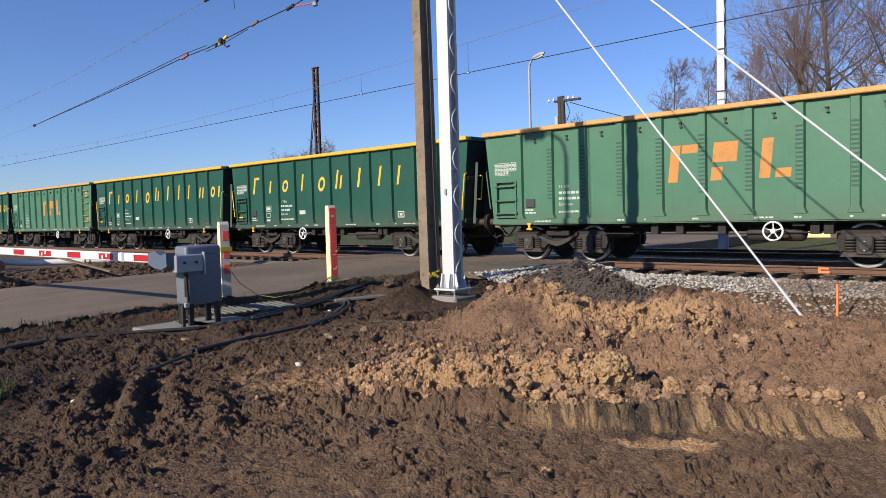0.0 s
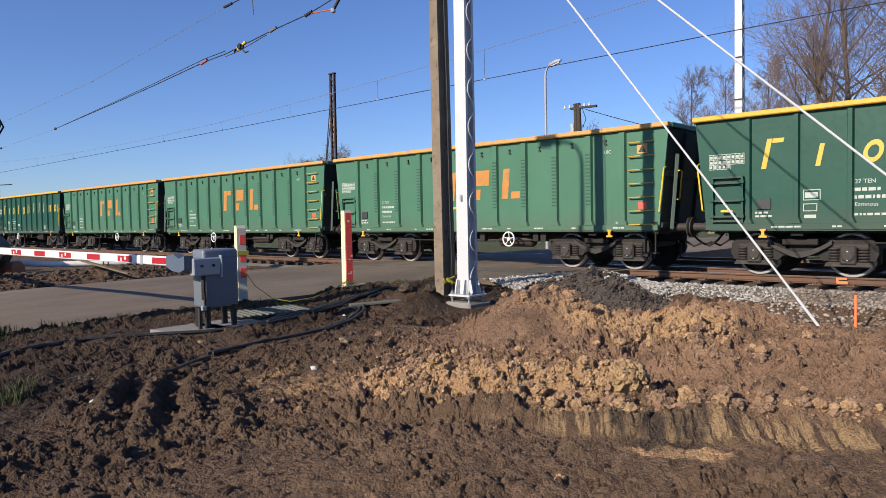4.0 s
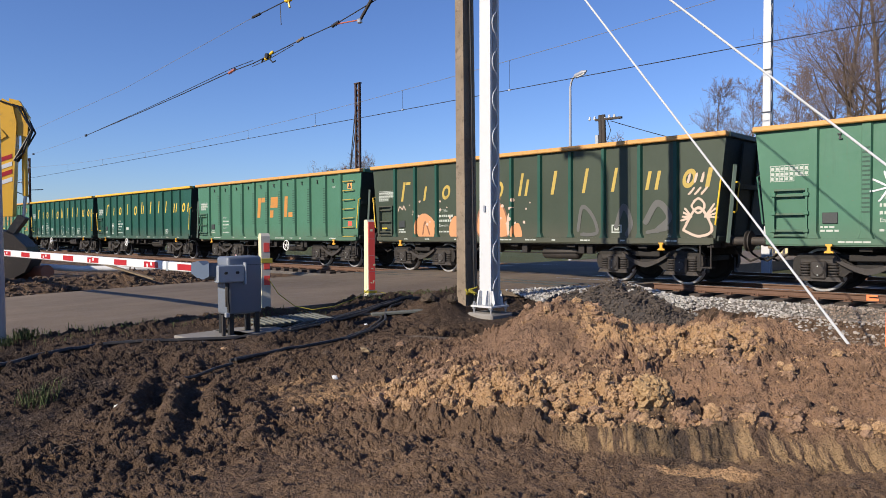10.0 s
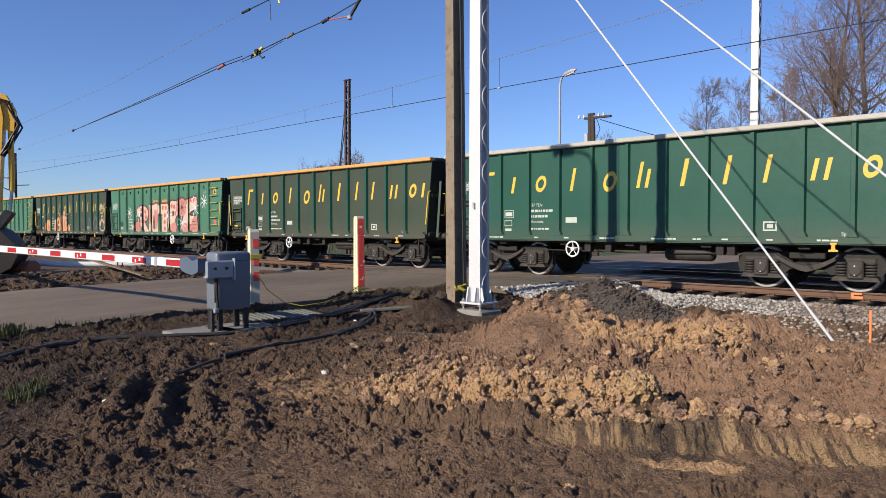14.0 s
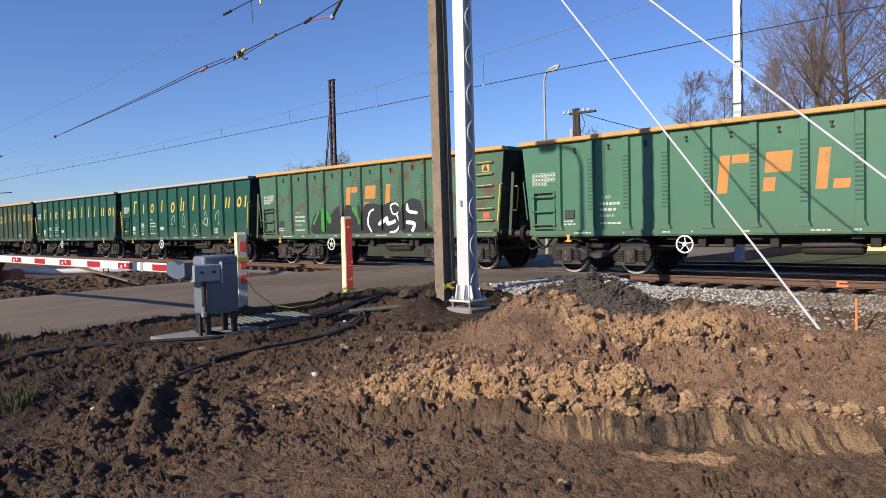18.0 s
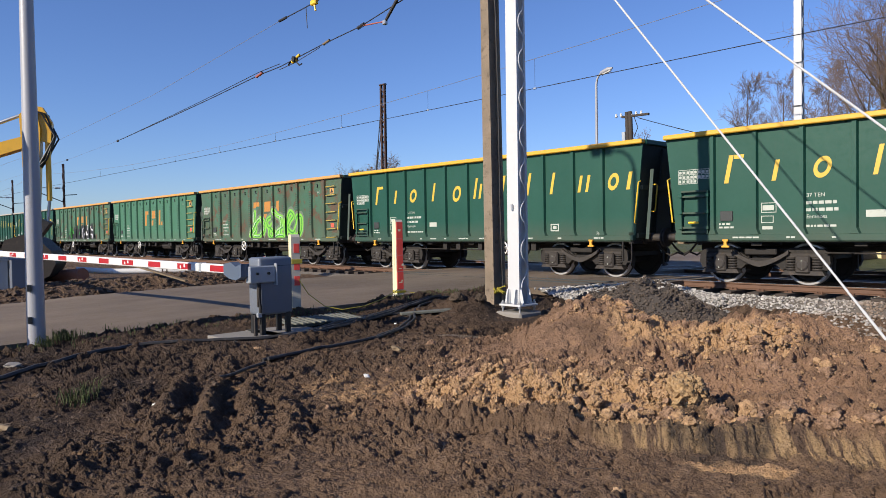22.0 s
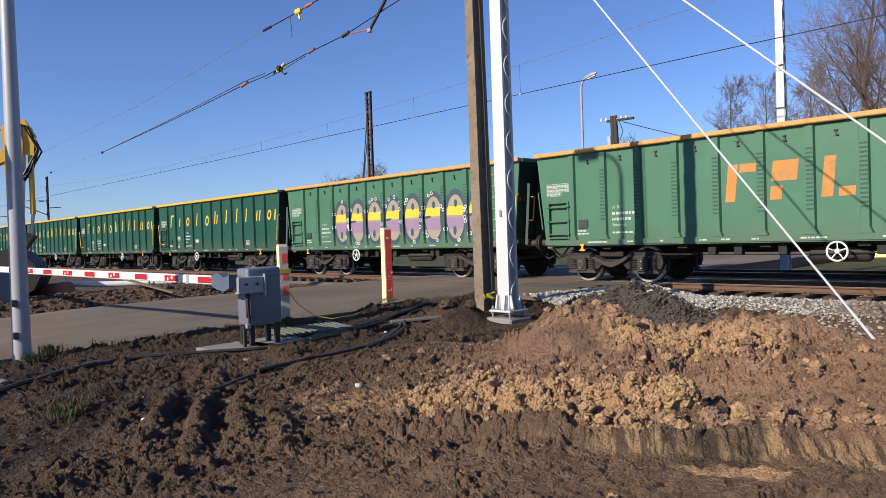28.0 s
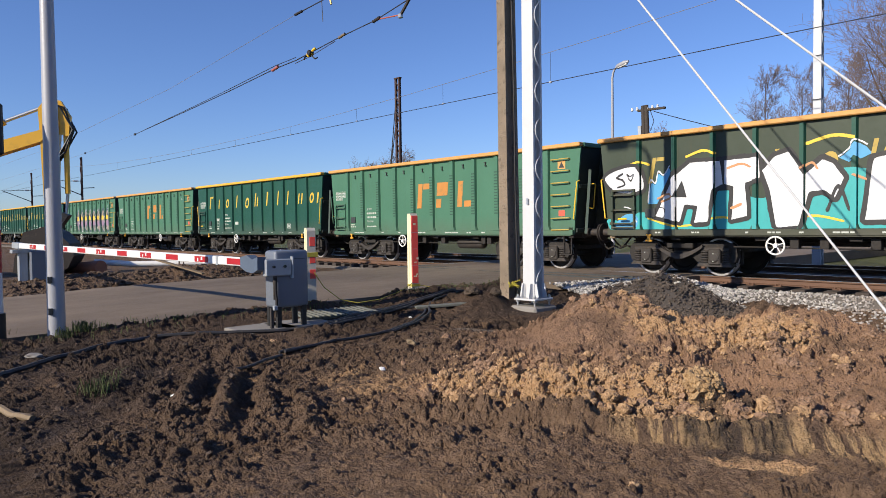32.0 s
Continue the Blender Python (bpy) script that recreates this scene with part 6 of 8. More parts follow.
def orange_figures(w):
    f = [blob((-3.85, 1.14), (-3.85, 1.7), (-3.5, 1.85), (-3.1, 1.6), (-3.05, 1.14)), blob((-2.4, 1.14), (-2.4, 1.55), (-2.15, 1.75), (-2.0, 1.14)), loop(0.2, (-1.92, 1.16), (-1.95, 1.6), (-1.68, 1.92), (-1.45, 1.6), (-1.5, 1.16)),
         blob((-1.2, 1.14), (-1.28, 1.7), (-1.08, 2.05), (-0.72, 2.12), (-0.35, 2.0), (-0.18, 1.6), (-0.2, 1.14)), blob((0.0, 1.14), (0.05, 1.45), (0.25, 1.5), (0.35, 1.14)), oval(-0.62, 2.24, 0.2, 0.12)]
    sprayed(w, False, 0, "spray_orange", f, "pale orange graffiti patches")
    sprayed(w, False, 1, "spray_brown", edges([f[3]], 0.05) + [line(0.04, (-1.1, 1.2), (-1.0, 1.7), (-0.85, 1.2)), line(0.04, (-0.7, 1.2), (-0.62, 1.8), (-0.5, 1.2)), line(0.05, (-3.6, 1.2), (-3.5, 1.6), (-3.3, 1.2))], "brown sprayed outlines")
    rs = np.random.RandomState(17)
    bubbles = [oval(rs.uniform(-4.4, 0.7), 1.5 + 0.75 * rs.rand() ** 1.5, r, r) for r in rs.uniform(0.02, 0.055, 42)]
    sprayed(w, False, 2, "spray_cream", bubbles + [line(0.14, (-2.05, 1.16), (-2.04, 1.85)), line(0.10, (-0.14, 1.16), (-0.12, 1.75)), line(0.035, (-4.75, 1.95), (-4.68, 2.1), (-4.55, 2.0), (-4.5, 2.12), (-4.4, 1.98)), line(0.03, (-0.9, 2.1), (-0.75, 2.32), (-0.5, 2.38)), line(0.03, (-1.75, 2.1), (-1.6, 2.25), (-1.5, 2.08), (-1.4, 2.22))], "cream sprayed bubbles and streaks")
    sprayed(w, False, 3, "spray_grey", [line(0.09, (2.2, 1.3), (2.3, 1.9), (2.6, 1.7), (2.75, 1.25), (2.3, 1.2)), line(0.12, (3.3, 1.4), (3.5, 1.9), (3.7, 1.5), (3.6, 1.2)), line(0.14, (4.1, 1.5), (4.4, 1.95), (4.7, 1.6), (4.4, 1.3)), line(0.10, (4.15, 1.25), (4.65, 1.35))], "faint grey sprayed smears")
    sprayed(w, False, 4, "spray_cream", [line(0.06, (5.05, 1.3), (5.3, 1.75), (5.5, 1.75), (5.72, 1.3), (5.4, 1.16), (5.05, 1.3)), loop(0.05, (5.4, 1.68), (5.55, 1.85), (5.4, 2.02), (5.25, 1.85))]
            + [line(0.045, (5.24, 1.6), (5.0 + 0.03 * i, 1.52 + 0.09 * i)) for i in range(4)] + [line(0.045, (5.56, 1.6), (5.85 - 0.03 * i, 1.58 + 0.10 * i)) for i in range(4)] + [line(0.05, (5.18 + 0.15 * i, 2.12), (5.30 + 0.15 * i, 2.26)) for i in range(3)] + [line(0.06, (5.16 + 0.16 * i, 2.40), (5.20 + 0.16 * i, 2.58)) for i in range(3)], "cream sprayed bell with two wings")


def bubble_row(w):
    xs = (-2.4, -1.45, -0.5, 0.5, 1.48, 2.47, 3.45, 4.4)
    body = [oval(x, 1.93, 0.40, 0.70) for x in xs]
    sprayed(w, True, 0, "spray_navy", [oval(x, 1.95, 0.54, 0.84) for x in xs], "dark blue graffiti halo")
    sprayed(w, True, 1, "spray_beige", body, "grey-beige bubble shapes")
    sprayed(w, True, 2, "spray_yellow", band(body, 1.98, 2.26), "bright yellow band")
    sprayed(w, True, 3, "spray_purple", band(body, 1.55, 1.92), "lilac band")
    sprayed(w, True, 4, "spray_navy", [oval(x + 0.02, 2.34, 0.07, 0.12) for x in xs] + [oval(x - 0.04, 1.5, 0.07, 0.14) for x in xs[::2]] + [line(0.08, (x - 0.4, 1.95), (x - 0.16, 1.97)) for x in xs[1::2]] + edges(body, 0.03), "dark blue holes")
    rs = np.random.RandomState(8)
    sprayed(w, True, 5, "spray_white", [loop(0.022, *[(x + 0.47 * math.cos(k) + 0.05 * math.cos(q), 1.95 + 0.77 * math.sin(k) + 0.05 * math.sin(q)) for q in np.arange(6)]) for x in xs for k in rs.uniform(0, 6.28, 7)], "white sprayed rings")


def giant_shapes(w):
    half = [blob((-5.88, 2.45), (-5.4, 2.66), (-4.92, 2.64), (-4.78, 2.12), (-5.5, 2.08)), flat((-4.42, 1.45), (-3.95, 2.38), (-3.5, 2.69), (-2.78, 2.68), (-2.72, 2.15), (-2.95, 2.05), (-3.07, 1.3), (-3.4, 1.28), (-3.33, 1.67), (-3.66, 1.72), (-3.78, 1.3)),
            flat((-2.68, 2.68), (-1.90, 2.70), (-1.88, 2.25), (-2.2, 2.15), (-2.15, 1.42), (-2.5, 1.34), (-2.46, 2.08), (-2.68, 2.15)), flat((-1.82, 2.4), (-1.57, 2.68), (-1.28, 2.76), (-0.95, 2.25), (-0.6, 2.55), (-0.4, 2.45), (-0.2, 2.15), (-0.36, 1.75), (-0.56, 1.92), (-0.87, 1.9), (-1.03, 1.2), (-1.53, 1.15), (-1.66, 1.95)),
            flat((0.2, 1.3), (0.32, 2.5), (0.62, 2.55), (0.60, 1.3)), flat((0.9, 1.25), (0.94, 2.6), (1.7, 2.65), (1.75, 2.3), (1.2, 2.2), (1.2, 1.9), (1.75, 1.7), (1.8, 1.25)), flat((2.1, 1.22), (2.6, 2.65), (3.3, 2.65), (3.8, 1.22), (3.3, 1.22), (2.95, 2.0), (2.6, 1.22)), flat((4.0, 1.25), (4.0, 2.6), (5.2, 2.5), (5.6, 1.9), (5.1, 1.25))]
    wave = [(-5.75, 1.13), (-5.8, 1.4), (-5.2, 1.3), (-4.85, 1.55), (-4.3, 1.5), (-3.3, 1.9), (-2.6, 2.0), (-1.8, 1.8), (-1.0, 2.15), (-0.3, 2.35), (0.4, 2.25), (1.4, 1.8), (2.4, 1.95), (3.4, 1.7), (4.4, 1.9), (5.4, 1.6), (5.75, 1.13)]
    sprayed(w, False, 0, "spray_teal", [flat(*[tuple(q) for q in curve(wave)])], "turquoise graffiti waves")
    sprayed(w, False, 1, "spray_blue", [blob((-5.6, 1.16), (-5.3, 1.5), (-4.9, 1.46), (-4.95, 1.16)), flat((-4.62, 1.75), (-4.55, 2.3), (-4.42, 2.2), (-4.35, 2.5), (-4.2, 2.4), (-4.05, 2.62), (-3.98, 2.4), (-4.3, 1.75)), flat((-0.28, 2.55), (-0.1, 2.7), (0.0, 2.86), (0.2, 2.74), (0.3, 2.6), (0.1, 2.5), (0.0, 2.6), (-0.1, 2.45)), blob((1.85, 1.5), (1.95, 2.5), (2.2, 2.2)), blob((3.8, 1.6), (3.7, 2.5), (3.95, 2.3))], "light blue sprayed accents")
    sprayed(w, False, 1.5, "spray_white", [line(0.03, (-4.62, 1.78), (-4.56, 2.34), (-4.42, 2.24), (-4.35, 2.54), (-4.2, 2.44), (-4.05, 2.66)), line(0.03, (-5.3, 1.7), (-5.1, 1.62), (-4.9, 1.3)), line(0.03, (-0.3, 2.58), (-0.1, 2.74), (0.0, 2.9), (0.22, 2.78))], "white sprayed glints")
    sprayed(w, False, 2, "spray_yellow", [line(0.05, (-4.62, 1.4), (-4.0, 1.22), (-3.4, 1.24), (-2.8, 1.4), (-2.3, 1.3)), line(0.06, (-3.6, 2.84), (-3.2, 2.95), (-2.9, 2.86)), line(0.07, (-0.9, 2.9), (-0.4, 3.02), (0.0, 2.94)), line(0.05, (-1.3, 1.24), (-0.8, 1.4), (-0.2, 1.28)), line(0.06, (-5.3, 2.72), (-4.9, 2.8), (-4.6, 2.72)), line(0.05, (0.8, 2.9), (1.4, 2.95))], "yellow-green sprayed lines")
    sprayed(w, False, 3, "spray_black", edges(half, 0.20), "broad black outlines")
    sprayed(w, False, 4, "spray_white", half, "huge white graffiti shapes")
    sprayed(w, False, 5, "spray_black", [line(0.05, (-5.5, 2.2), (-5.3, 2.26), (-5.36, 2.38), (-5.52, 2.44), (-5.36, 2.54)), loop(0.03, (-5.12, 2.34), (-5.04, 2.5), (-5.14, 2.46), (-5.22, 2.52)), flat((-3.95, 1.9), (-3.72, 2.3), (-3.6, 1.88)), loop(0.02, (-4.5, 1.62), (-4.2, 1.64), (-4.2, 1.42), (-4.5, 1.40)), line(0.06, (-0.5, 1.5), (-0.3, 2.0), (-0.1, 1.5)), line(0.06, (1.2, 1.45), (1.5, 1.5))], "black sprayed details")
    sprayed(w, False, 6, "spray_orange", [line(0.05, (-4.35, 1.88), (-4.1, 1.98), (-3.98, 1.9), (-4.25, 1.8)), line(0.05, (-2.6, 2.5), (-2.3, 2.58), (-2.1, 2.5)), line(0.05, (-1.0, 2.4), (-0.8, 2.5), (-0.7, 2.36)), line(0.06, (-2.5, 1.6), (-2.3, 1.68)), line(0.05, (0.0, 2.2), (0.2, 2.1))], "pale orange sprayed glints")


SPRAYED = {6: orange_figures, 7: pink_shapes, 11: black_humps, 13: lime_loops, 18: bubble_row, 22: giant_shapes}

for index, kind, paint, rim, wheel_x, text in CONSIST:
    wag = wagon(kind, paint, rim, wheel_x, text, index + 10, "yellow_faded" if index in (6, 22) else "yellow_mark", "mark" if rim == "rim_grey" else "dark_plate")
    TRAIN.append((index, wag))
    if index in SPRAYED:
        SPRAYED[index](wag)
    if index == 3:
        scrawl(wag, 31, 0.0, 4.5, 1.15, 2.0, 5)
    if index == 10:
        scrawl(wag, 32, -0.8, 4.2, 1.1, 2.1, 6)
    if index == 2:
        part("yellow_stripe", Build().box(-0.86, -0.15, -SIDE - 0.0045, -SIDE - 0.001, 1.63, 1.70), "yellow_mark", wag)


# ---- posts, masts and wires ----
def paint_white(name, tone=0.78):
    return plain(name, (tone, tone, tone * 0.98), 0.42, 0, 0.06, 5, 0.002, (0.35, 0.3, 0.24), 0.25)


M["mast_white"] = plain("bright_galvanised_mast_steel", (0.50, 0.51, 0.52), 0.6, 0.0, 0.05, 5, 0.002, (0.35, 0.3, 0.24), 0.15)
M["pole_concrete"] = plain("weathered_brown_grey_pole_concrete", (0.25, 0.195, 0.14), 0.95, 0, 0.5, 7, 0.05, (0.06, 0.047, 0.034), 1.0)
M["galvanised"] = plain("galvanised_steel", (0.46, 0.47, 0.48), 0.4, 0.75, 0.15, 8, 0.002, (0.3, 0.28, 0.25), 0.2)
M["grey_tube"] = plain("pale_grey_pole_paint", (0.33, 0.335, 0.36), 0.45, 0.1, 0.1, 3, 0.002, (0.4, 0.38, 0.36), 0.2)
M["wire"] = plain("dark_weathered_wire", (0.035, 0.035, 0.04), 0.6, 0.4, 0.2)
M["copper"] = plain("bare_bright_wire", (0.42, 0.40, 0.37), 0.4, 0.7, 0.15)
M["rubber"] = plain("dusty_black_cable_sheath", (0.028, 0.026, 0.025), 0.6, 0, 0.3, 9, 0.002, (0.15, 0.12, 0.09), 0.6)
M["rust"] = plain("brown_rusty_lattice_steel", (0.058, 0.032, 0.026), 0.85, 0.1, 0.3, 5, 0.004, (0.04, 0.02, 0.02), 0.5)
M["dark_wood"] = plain("tarred_dark_timber", (0.045, 0.036, 0.03), 0.85, 0, 0.35, 6, 0.006)
M["porcelain"] = plain("pale_porcelain", (0.62, 0.62, 0.60), 0.25, 0, 0.08)
M["red_insulator"] = plain("brick_red_insulator", (0.42, 0.12, 0.08), 0.4, 0, 0.15)
M["box_grey"] = plain("blue_grey_enclosure_paint", (0.145, 0.165, 0.20), 0.42, 0.1, 0.08, 4, 0.002, (0.2, 0.17, 0.13), 0.25)
M["box_light"] = plain("light_grey_bracket_steel", (0.36, 0.39, 0.42), 0.45, 0.3, 0.1, 6, 0.002, (0.2, 0.17, 0.13), 0.3)
M["blue_plate"] = plain("slate_blue_counterweight_paint", (0.085, 0.115, 0.165), 0.5, 0.1, 0.1, 6, 0.002)
M["barrier_white"] = paint_white("white_barrier_foil", 0.66)
M["barrier_red"] = plain("red_reflective_foil", (0.38, 0.012, 0.018), 0.4, 0, 0.12, 8, 0.001, (0.2, 0.05, 0.05), 0.2)
M["post_cream"] = plain("cream_marker_post_paint", (0.72, 0.66, 0.42), 0.6, 0, 0.12, 6, 0.003, (0.25, 0.2, 0.13), 0.4)
M["post_grey"] = plain("grey_marker_post_side", (0.42, 0.40, 0.35), 0.75, 0, 0.15, 6, 0.003)
M["post_red"] = plain("orange_red_reflective_mark", (0.74, 0.075, 0.055), 0.45, 0, 0.15, 9, 0.001)
M["tape"] = plain("yellow_green_tape", (0.32, 0.27, 0.03), 0.5, 0, 0.2, 9, 0.001, (0.1, 0.12, 0.03), 0.4)
M["slat"] = plain("grey_green_weathered_slat", (0.125, 0.13, 0.11), 0.85, 0, 0.25, 8, 0.005, (0.1, 0.08, 0.06), 0.6)
M["orange_spray"] = plain("fluorescent_orange_spray", (0.95, 0.20, 0.06), 0.6, 0, 0.15, 12, 0.002)
M["machine_yellow"] = plain("excavator_yellow_paint", (0.72, 0.40, 0.035), 0.4, 0, 0.12, 3, 0.002, (0.15, 0.1, 0.05), 0.35)
M["machine_black"] = plain("black_machine_steel", (0.02, 0.02, 0.02), 0.5, 0.2, 0.3, 5, 0.004, (0.10, 0.08, 0.06), 0.5)
M["bucket"] = plain("muddy_bucket_steel", (0.04, 0.033, 0.028), 0.6, 0.4, 0.35, 5, 0.006, (0.14, 0.10, 0.07), 0.6)
M["clay_pipe"] = plain("terracotta_pipe", (0.30, 0.12, 0.07), 0.7, 0, 0.15, 4, 0.004)
M["sheet_white"] = plain("white_plastic_pipe", (0.70, 0.69, 0.66), 0.5, 0, 0.08, 4, 0.003)
M["glass"] = plain("dark_cab_glass", (0.02, 0.025, 0.03), 0.08, 0, 0.1, 3, 0.0)
M["wall_yellow"] = plain("pale_yellow_render", (0.62, 0.53, 0.28), 0.85, 0, 0.1, 2, 0.004)
M["roof"] = plain("brown_roof_tiles", (0.16, 0.07, 0.05), 0.8, 0, 0.2, 3, 0.01)


def mast(x, y, z, height, name, label, small=False):
    """Two channels with zigzag round bars between them, on a bolted plate."""
    ob = thing(name, label, "catenary mast", pose(x, y, z), "white catenary masts")
    w, d, k = 0.27, 0.26, 0.86
    for s in (-1, 1):
        b = Build()
        def ring(zz, f):
            yo, yi = s * d / 2 * f, s * (d / 2 * f - 0.05)
            return [(-w / 2 * f, yo, zz), (w / 2 * f, yo, zz), (w / 2 * f, yi, zz), (w / 2 * f - 0.009, yi, zz), (w / 2 * f - 0.009, yo - s * 0.009, zz), (-w / 2 * f + 0.009, yo - s * 0.009, zz), (-w / 2 * f + 0.009, yi, zz), (-w / 2 * f, yi, zz)]
        b.v = ring(0.04, 1) + ring(height, k)
        b.f = [(i, (i + 1) % 8, (i + 1) % 8 + 8, i + 8) if s < 0 else (i, i + 8, (i + 1) % 8 + 8, (i + 1) % 8) for i in range(8)]
        b.f.append(tuple(range(8, 16)))
        part("channel", b, "mast_white", ob)
    n = int(height / 0.71)
    for s in (-1, 1):
        pts = []
        for i in range(10 * n + 1):
            zz = 0.33 + i * (height - 0.5) / (10 * n)
            f = 1 + (k - 1) * zz / height
            wave = math.cos(math.pi * i / 5)
            pts.append((s * (w / 2 * f + 0.006), -0.078 * f * math.copysign(abs(wave) ** 0.75, wave), zz))
        part("lacing_bar", Build().tube(pts, 0.014, 6), "mast_white", ob, smooth=True)
    if small:
        for zz in (5.5, 6.9):
            part("steel_band", Build().box(-0.145, 0.145, -0.158, -0.149, zz, zz + 0.03), "wire", ob)
        return ob
    part("base_plate", Build().soft(-0.25, 0.25, -0.25, 0.25, 0.0, 0.035, 0.006), "mast_white", ob)
    for sx in (-1, 1):
        for sy in (-1, 1):
            part("gusset", Build().slab([(0, 0.035), (0.085, 0.035), (0.085, 0.07), (0.04, 0.30), (0, 0.30)], -0.006, 0.006, Matrix.Translation((sx * 0.135, sy * 0.11, 0)) @ Matrix.Rotation(0 if sx > 0 else math.pi, 4, "Z")), "mast_white", ob)
            part("gusset", Build().slab([(0, 0.035), (0.085, 0.035), (0.085, 0.07), (0.04, 0.30), (0, 0.30)], -0.006, 0.006, Matrix.Translation((sx * 0.09, sy * 0.15, 0)) @ Matrix.Rotation(math.pi / 2 * sy, 4, "Z")), "mast_white", ob)
            b = Build().tube([(sx * 0.20, sy * 0.20, -0.12), (sx * 0.20, sy * 0.20, 0.10)], 0.018, 8)
            b.lathe([(0.035, 0.0), (0.035, 0.035)], 6, Matrix.Translation((sx * 0.20, sy * 0.20, 0.035)) @ Matrix.Rotation(radians(90), 4, "X"))
            b.lathe([(0.035, 0.0), (0.035, 0.03)], 6, Matrix.Translation((sx * 0.20, sy * 0.20, -0.035)) @ Matrix.Rotation(radians(90), 4, "X"))
            part("anchor_bolt", b, "galvanised", ob)
    part("tag", Build().box(-0.02, 0.02, -0.158, -0.1505, 1.72, 1.83), "galvanised", ob)
    return ob


MAST = (-8.36, 9.72, 0.25)
mast(*MAST, 9.3, "catenary_mast", "white lattice catenary mast bolted to a concrete footing")
mast(-8.85, 24.45, 0.0, 10.5, "catenary_mast", "white lattice catenary mast with dark straps behind the train", True)
foot = Build().soft(-0.30, 0.30, -0.30, 0.30, -0.5, 0.0, 0.03)
ob = part("mast_footing", foot, "concrete", at=pose(MAST[0], MAST[1], 0.15))
tagged(ob, "pale concrete mast footing sunk in soil", "footing")


def concrete_pole():
    x, y, z, h = -9.54, 10.40, 0.15, 9.6
    ob = thing("concrete_pole", "weathered brown-grey concrete utility pole with a recessed side", "utility pole", pose(x, y, z, 0, -0.55, 0))
    b = Build()
    rings = []
    for zz, f in ((-0.3, 1.04), (0.5, 1.0), (3, 0.95), (6, 0.89), (h, 0.82)):
        w, d = 0.118 * f, 0.175 * f
        rings.append([(-w, -d, zz), (w, -d, zz), (w, -0.11 * f, zz), (w - 0.07, -0.08 * f, zz), (w - 0.07, 0.08 * f, zz), (w, 0.11 * f, zz), (w, d, zz), (-w, d, zz)])
    b.v = [q for r in rings for q in r]
    for i in range(len(rings) - 1):
        b.f += [(8 * i + k, 8 * i + (k + 1) % 8, 8 * i + 8 + (k + 1) % 8, 8 * i + 8 + k) for k in range(8)]
    b.f.append(tuple(range(len(b.v) - 8, len(b.v))))
    part("shaft", b, "pole_concrete", ob)
    part("clamp_band", Build().soft(-0.15, 0.15, -0.105, 0.105, 6.52, 6.57, 0.005), "rust", ob)
    part("insulator", Build().lathe([(0.02, 0.0), (0.05, 0.02), (0.02, 0.06), (0.055, 0.09), (0.02, 0.13), (0.055, 0.16), (0.02, 0.2)], 12, Matrix.Translation((0.15, 0, 6.52)) @ Matrix.Rotation(radians(-90), 4, "Z")), "machine_black", ob, smooth=True)
    part("down_cable", Build().tube([(0.165, -0.03, 6.4), (0.172, 0.0, 4.0), (0.178, -0.01, 2.0), (0.185, 0.02, -0.1)], 0.012, 6), "rubber", ob, smooth=True)


concrete_pole()


def guy(name, top, low, anchored):
    d = (Vector(low) - Vector(top))
    ob = thing(name, "taut white guy rod of the catenary mast", "guy rod", pose(*top), "white guy rods")
    part("rod", Build().tube([(0, 0, 0), tuple(d)], 0.0155, 8), "mast_white", ob, smooth=True)
    part("turnbuckle", Build().tube([tuple(d * 0.94), tuple(d * 0.985)], 0.019, 8), "mast_white", ob, smooth=True)
    part("shackle", Build().soft(-0.05, 0.05, -0.05, 0.05, -0.06, 0.06, 0.01), "galvanised", ob)
    if anchored:
        part("anchor_block", Build().soft(-0.3, 0.3, -0.3, 0.3, -0.6, -0.02, 0.03, Matrix.Translation(d)), "concrete", ob)


guy("guy_rod", (MAST[0] + 0.12, 9.72, 7.84), (-2.43, 9.72, 0.08), True)
guy("guy_rod", (MAST[0] + 0.12, 9.72, 8.11), (0.32, 9.7, 0.08), True)


def street_lamp():
    ob = thing("street_lamp", "slim pale street lamp with a short curved arm", "street lamp", pose(-20.48, 30.0, -0.1))
    part("pole", Build().tube([(0, 0, 0), (0, 0, 8.9), (0.05, 0, 9.15), (0.16, -0.02, 9.32), (0.32, -0.04, 9.40)], [0.095, 0.06, 0.055, 0.05, 0.045], 10), "grey_tube", ob, smooth=True)
    part("lantern", Build().tube([(0.25, -0.03, 9.38), (0.35, -0.04, 9.42), (0.75, -0.06, 9.52), (1.0, -0.08, 9.55)], [0.06, 0.11, 0.12, 0.05], 10), "grey_tube", ob, smooth=True)
    part("diffuser", Build().tube([(0.38, -0.04, 9.36), (0.9, -0.07, 9.47)], [0.08, 0.07], 8), "porcelain", ob, smooth=True)


street_lamp()


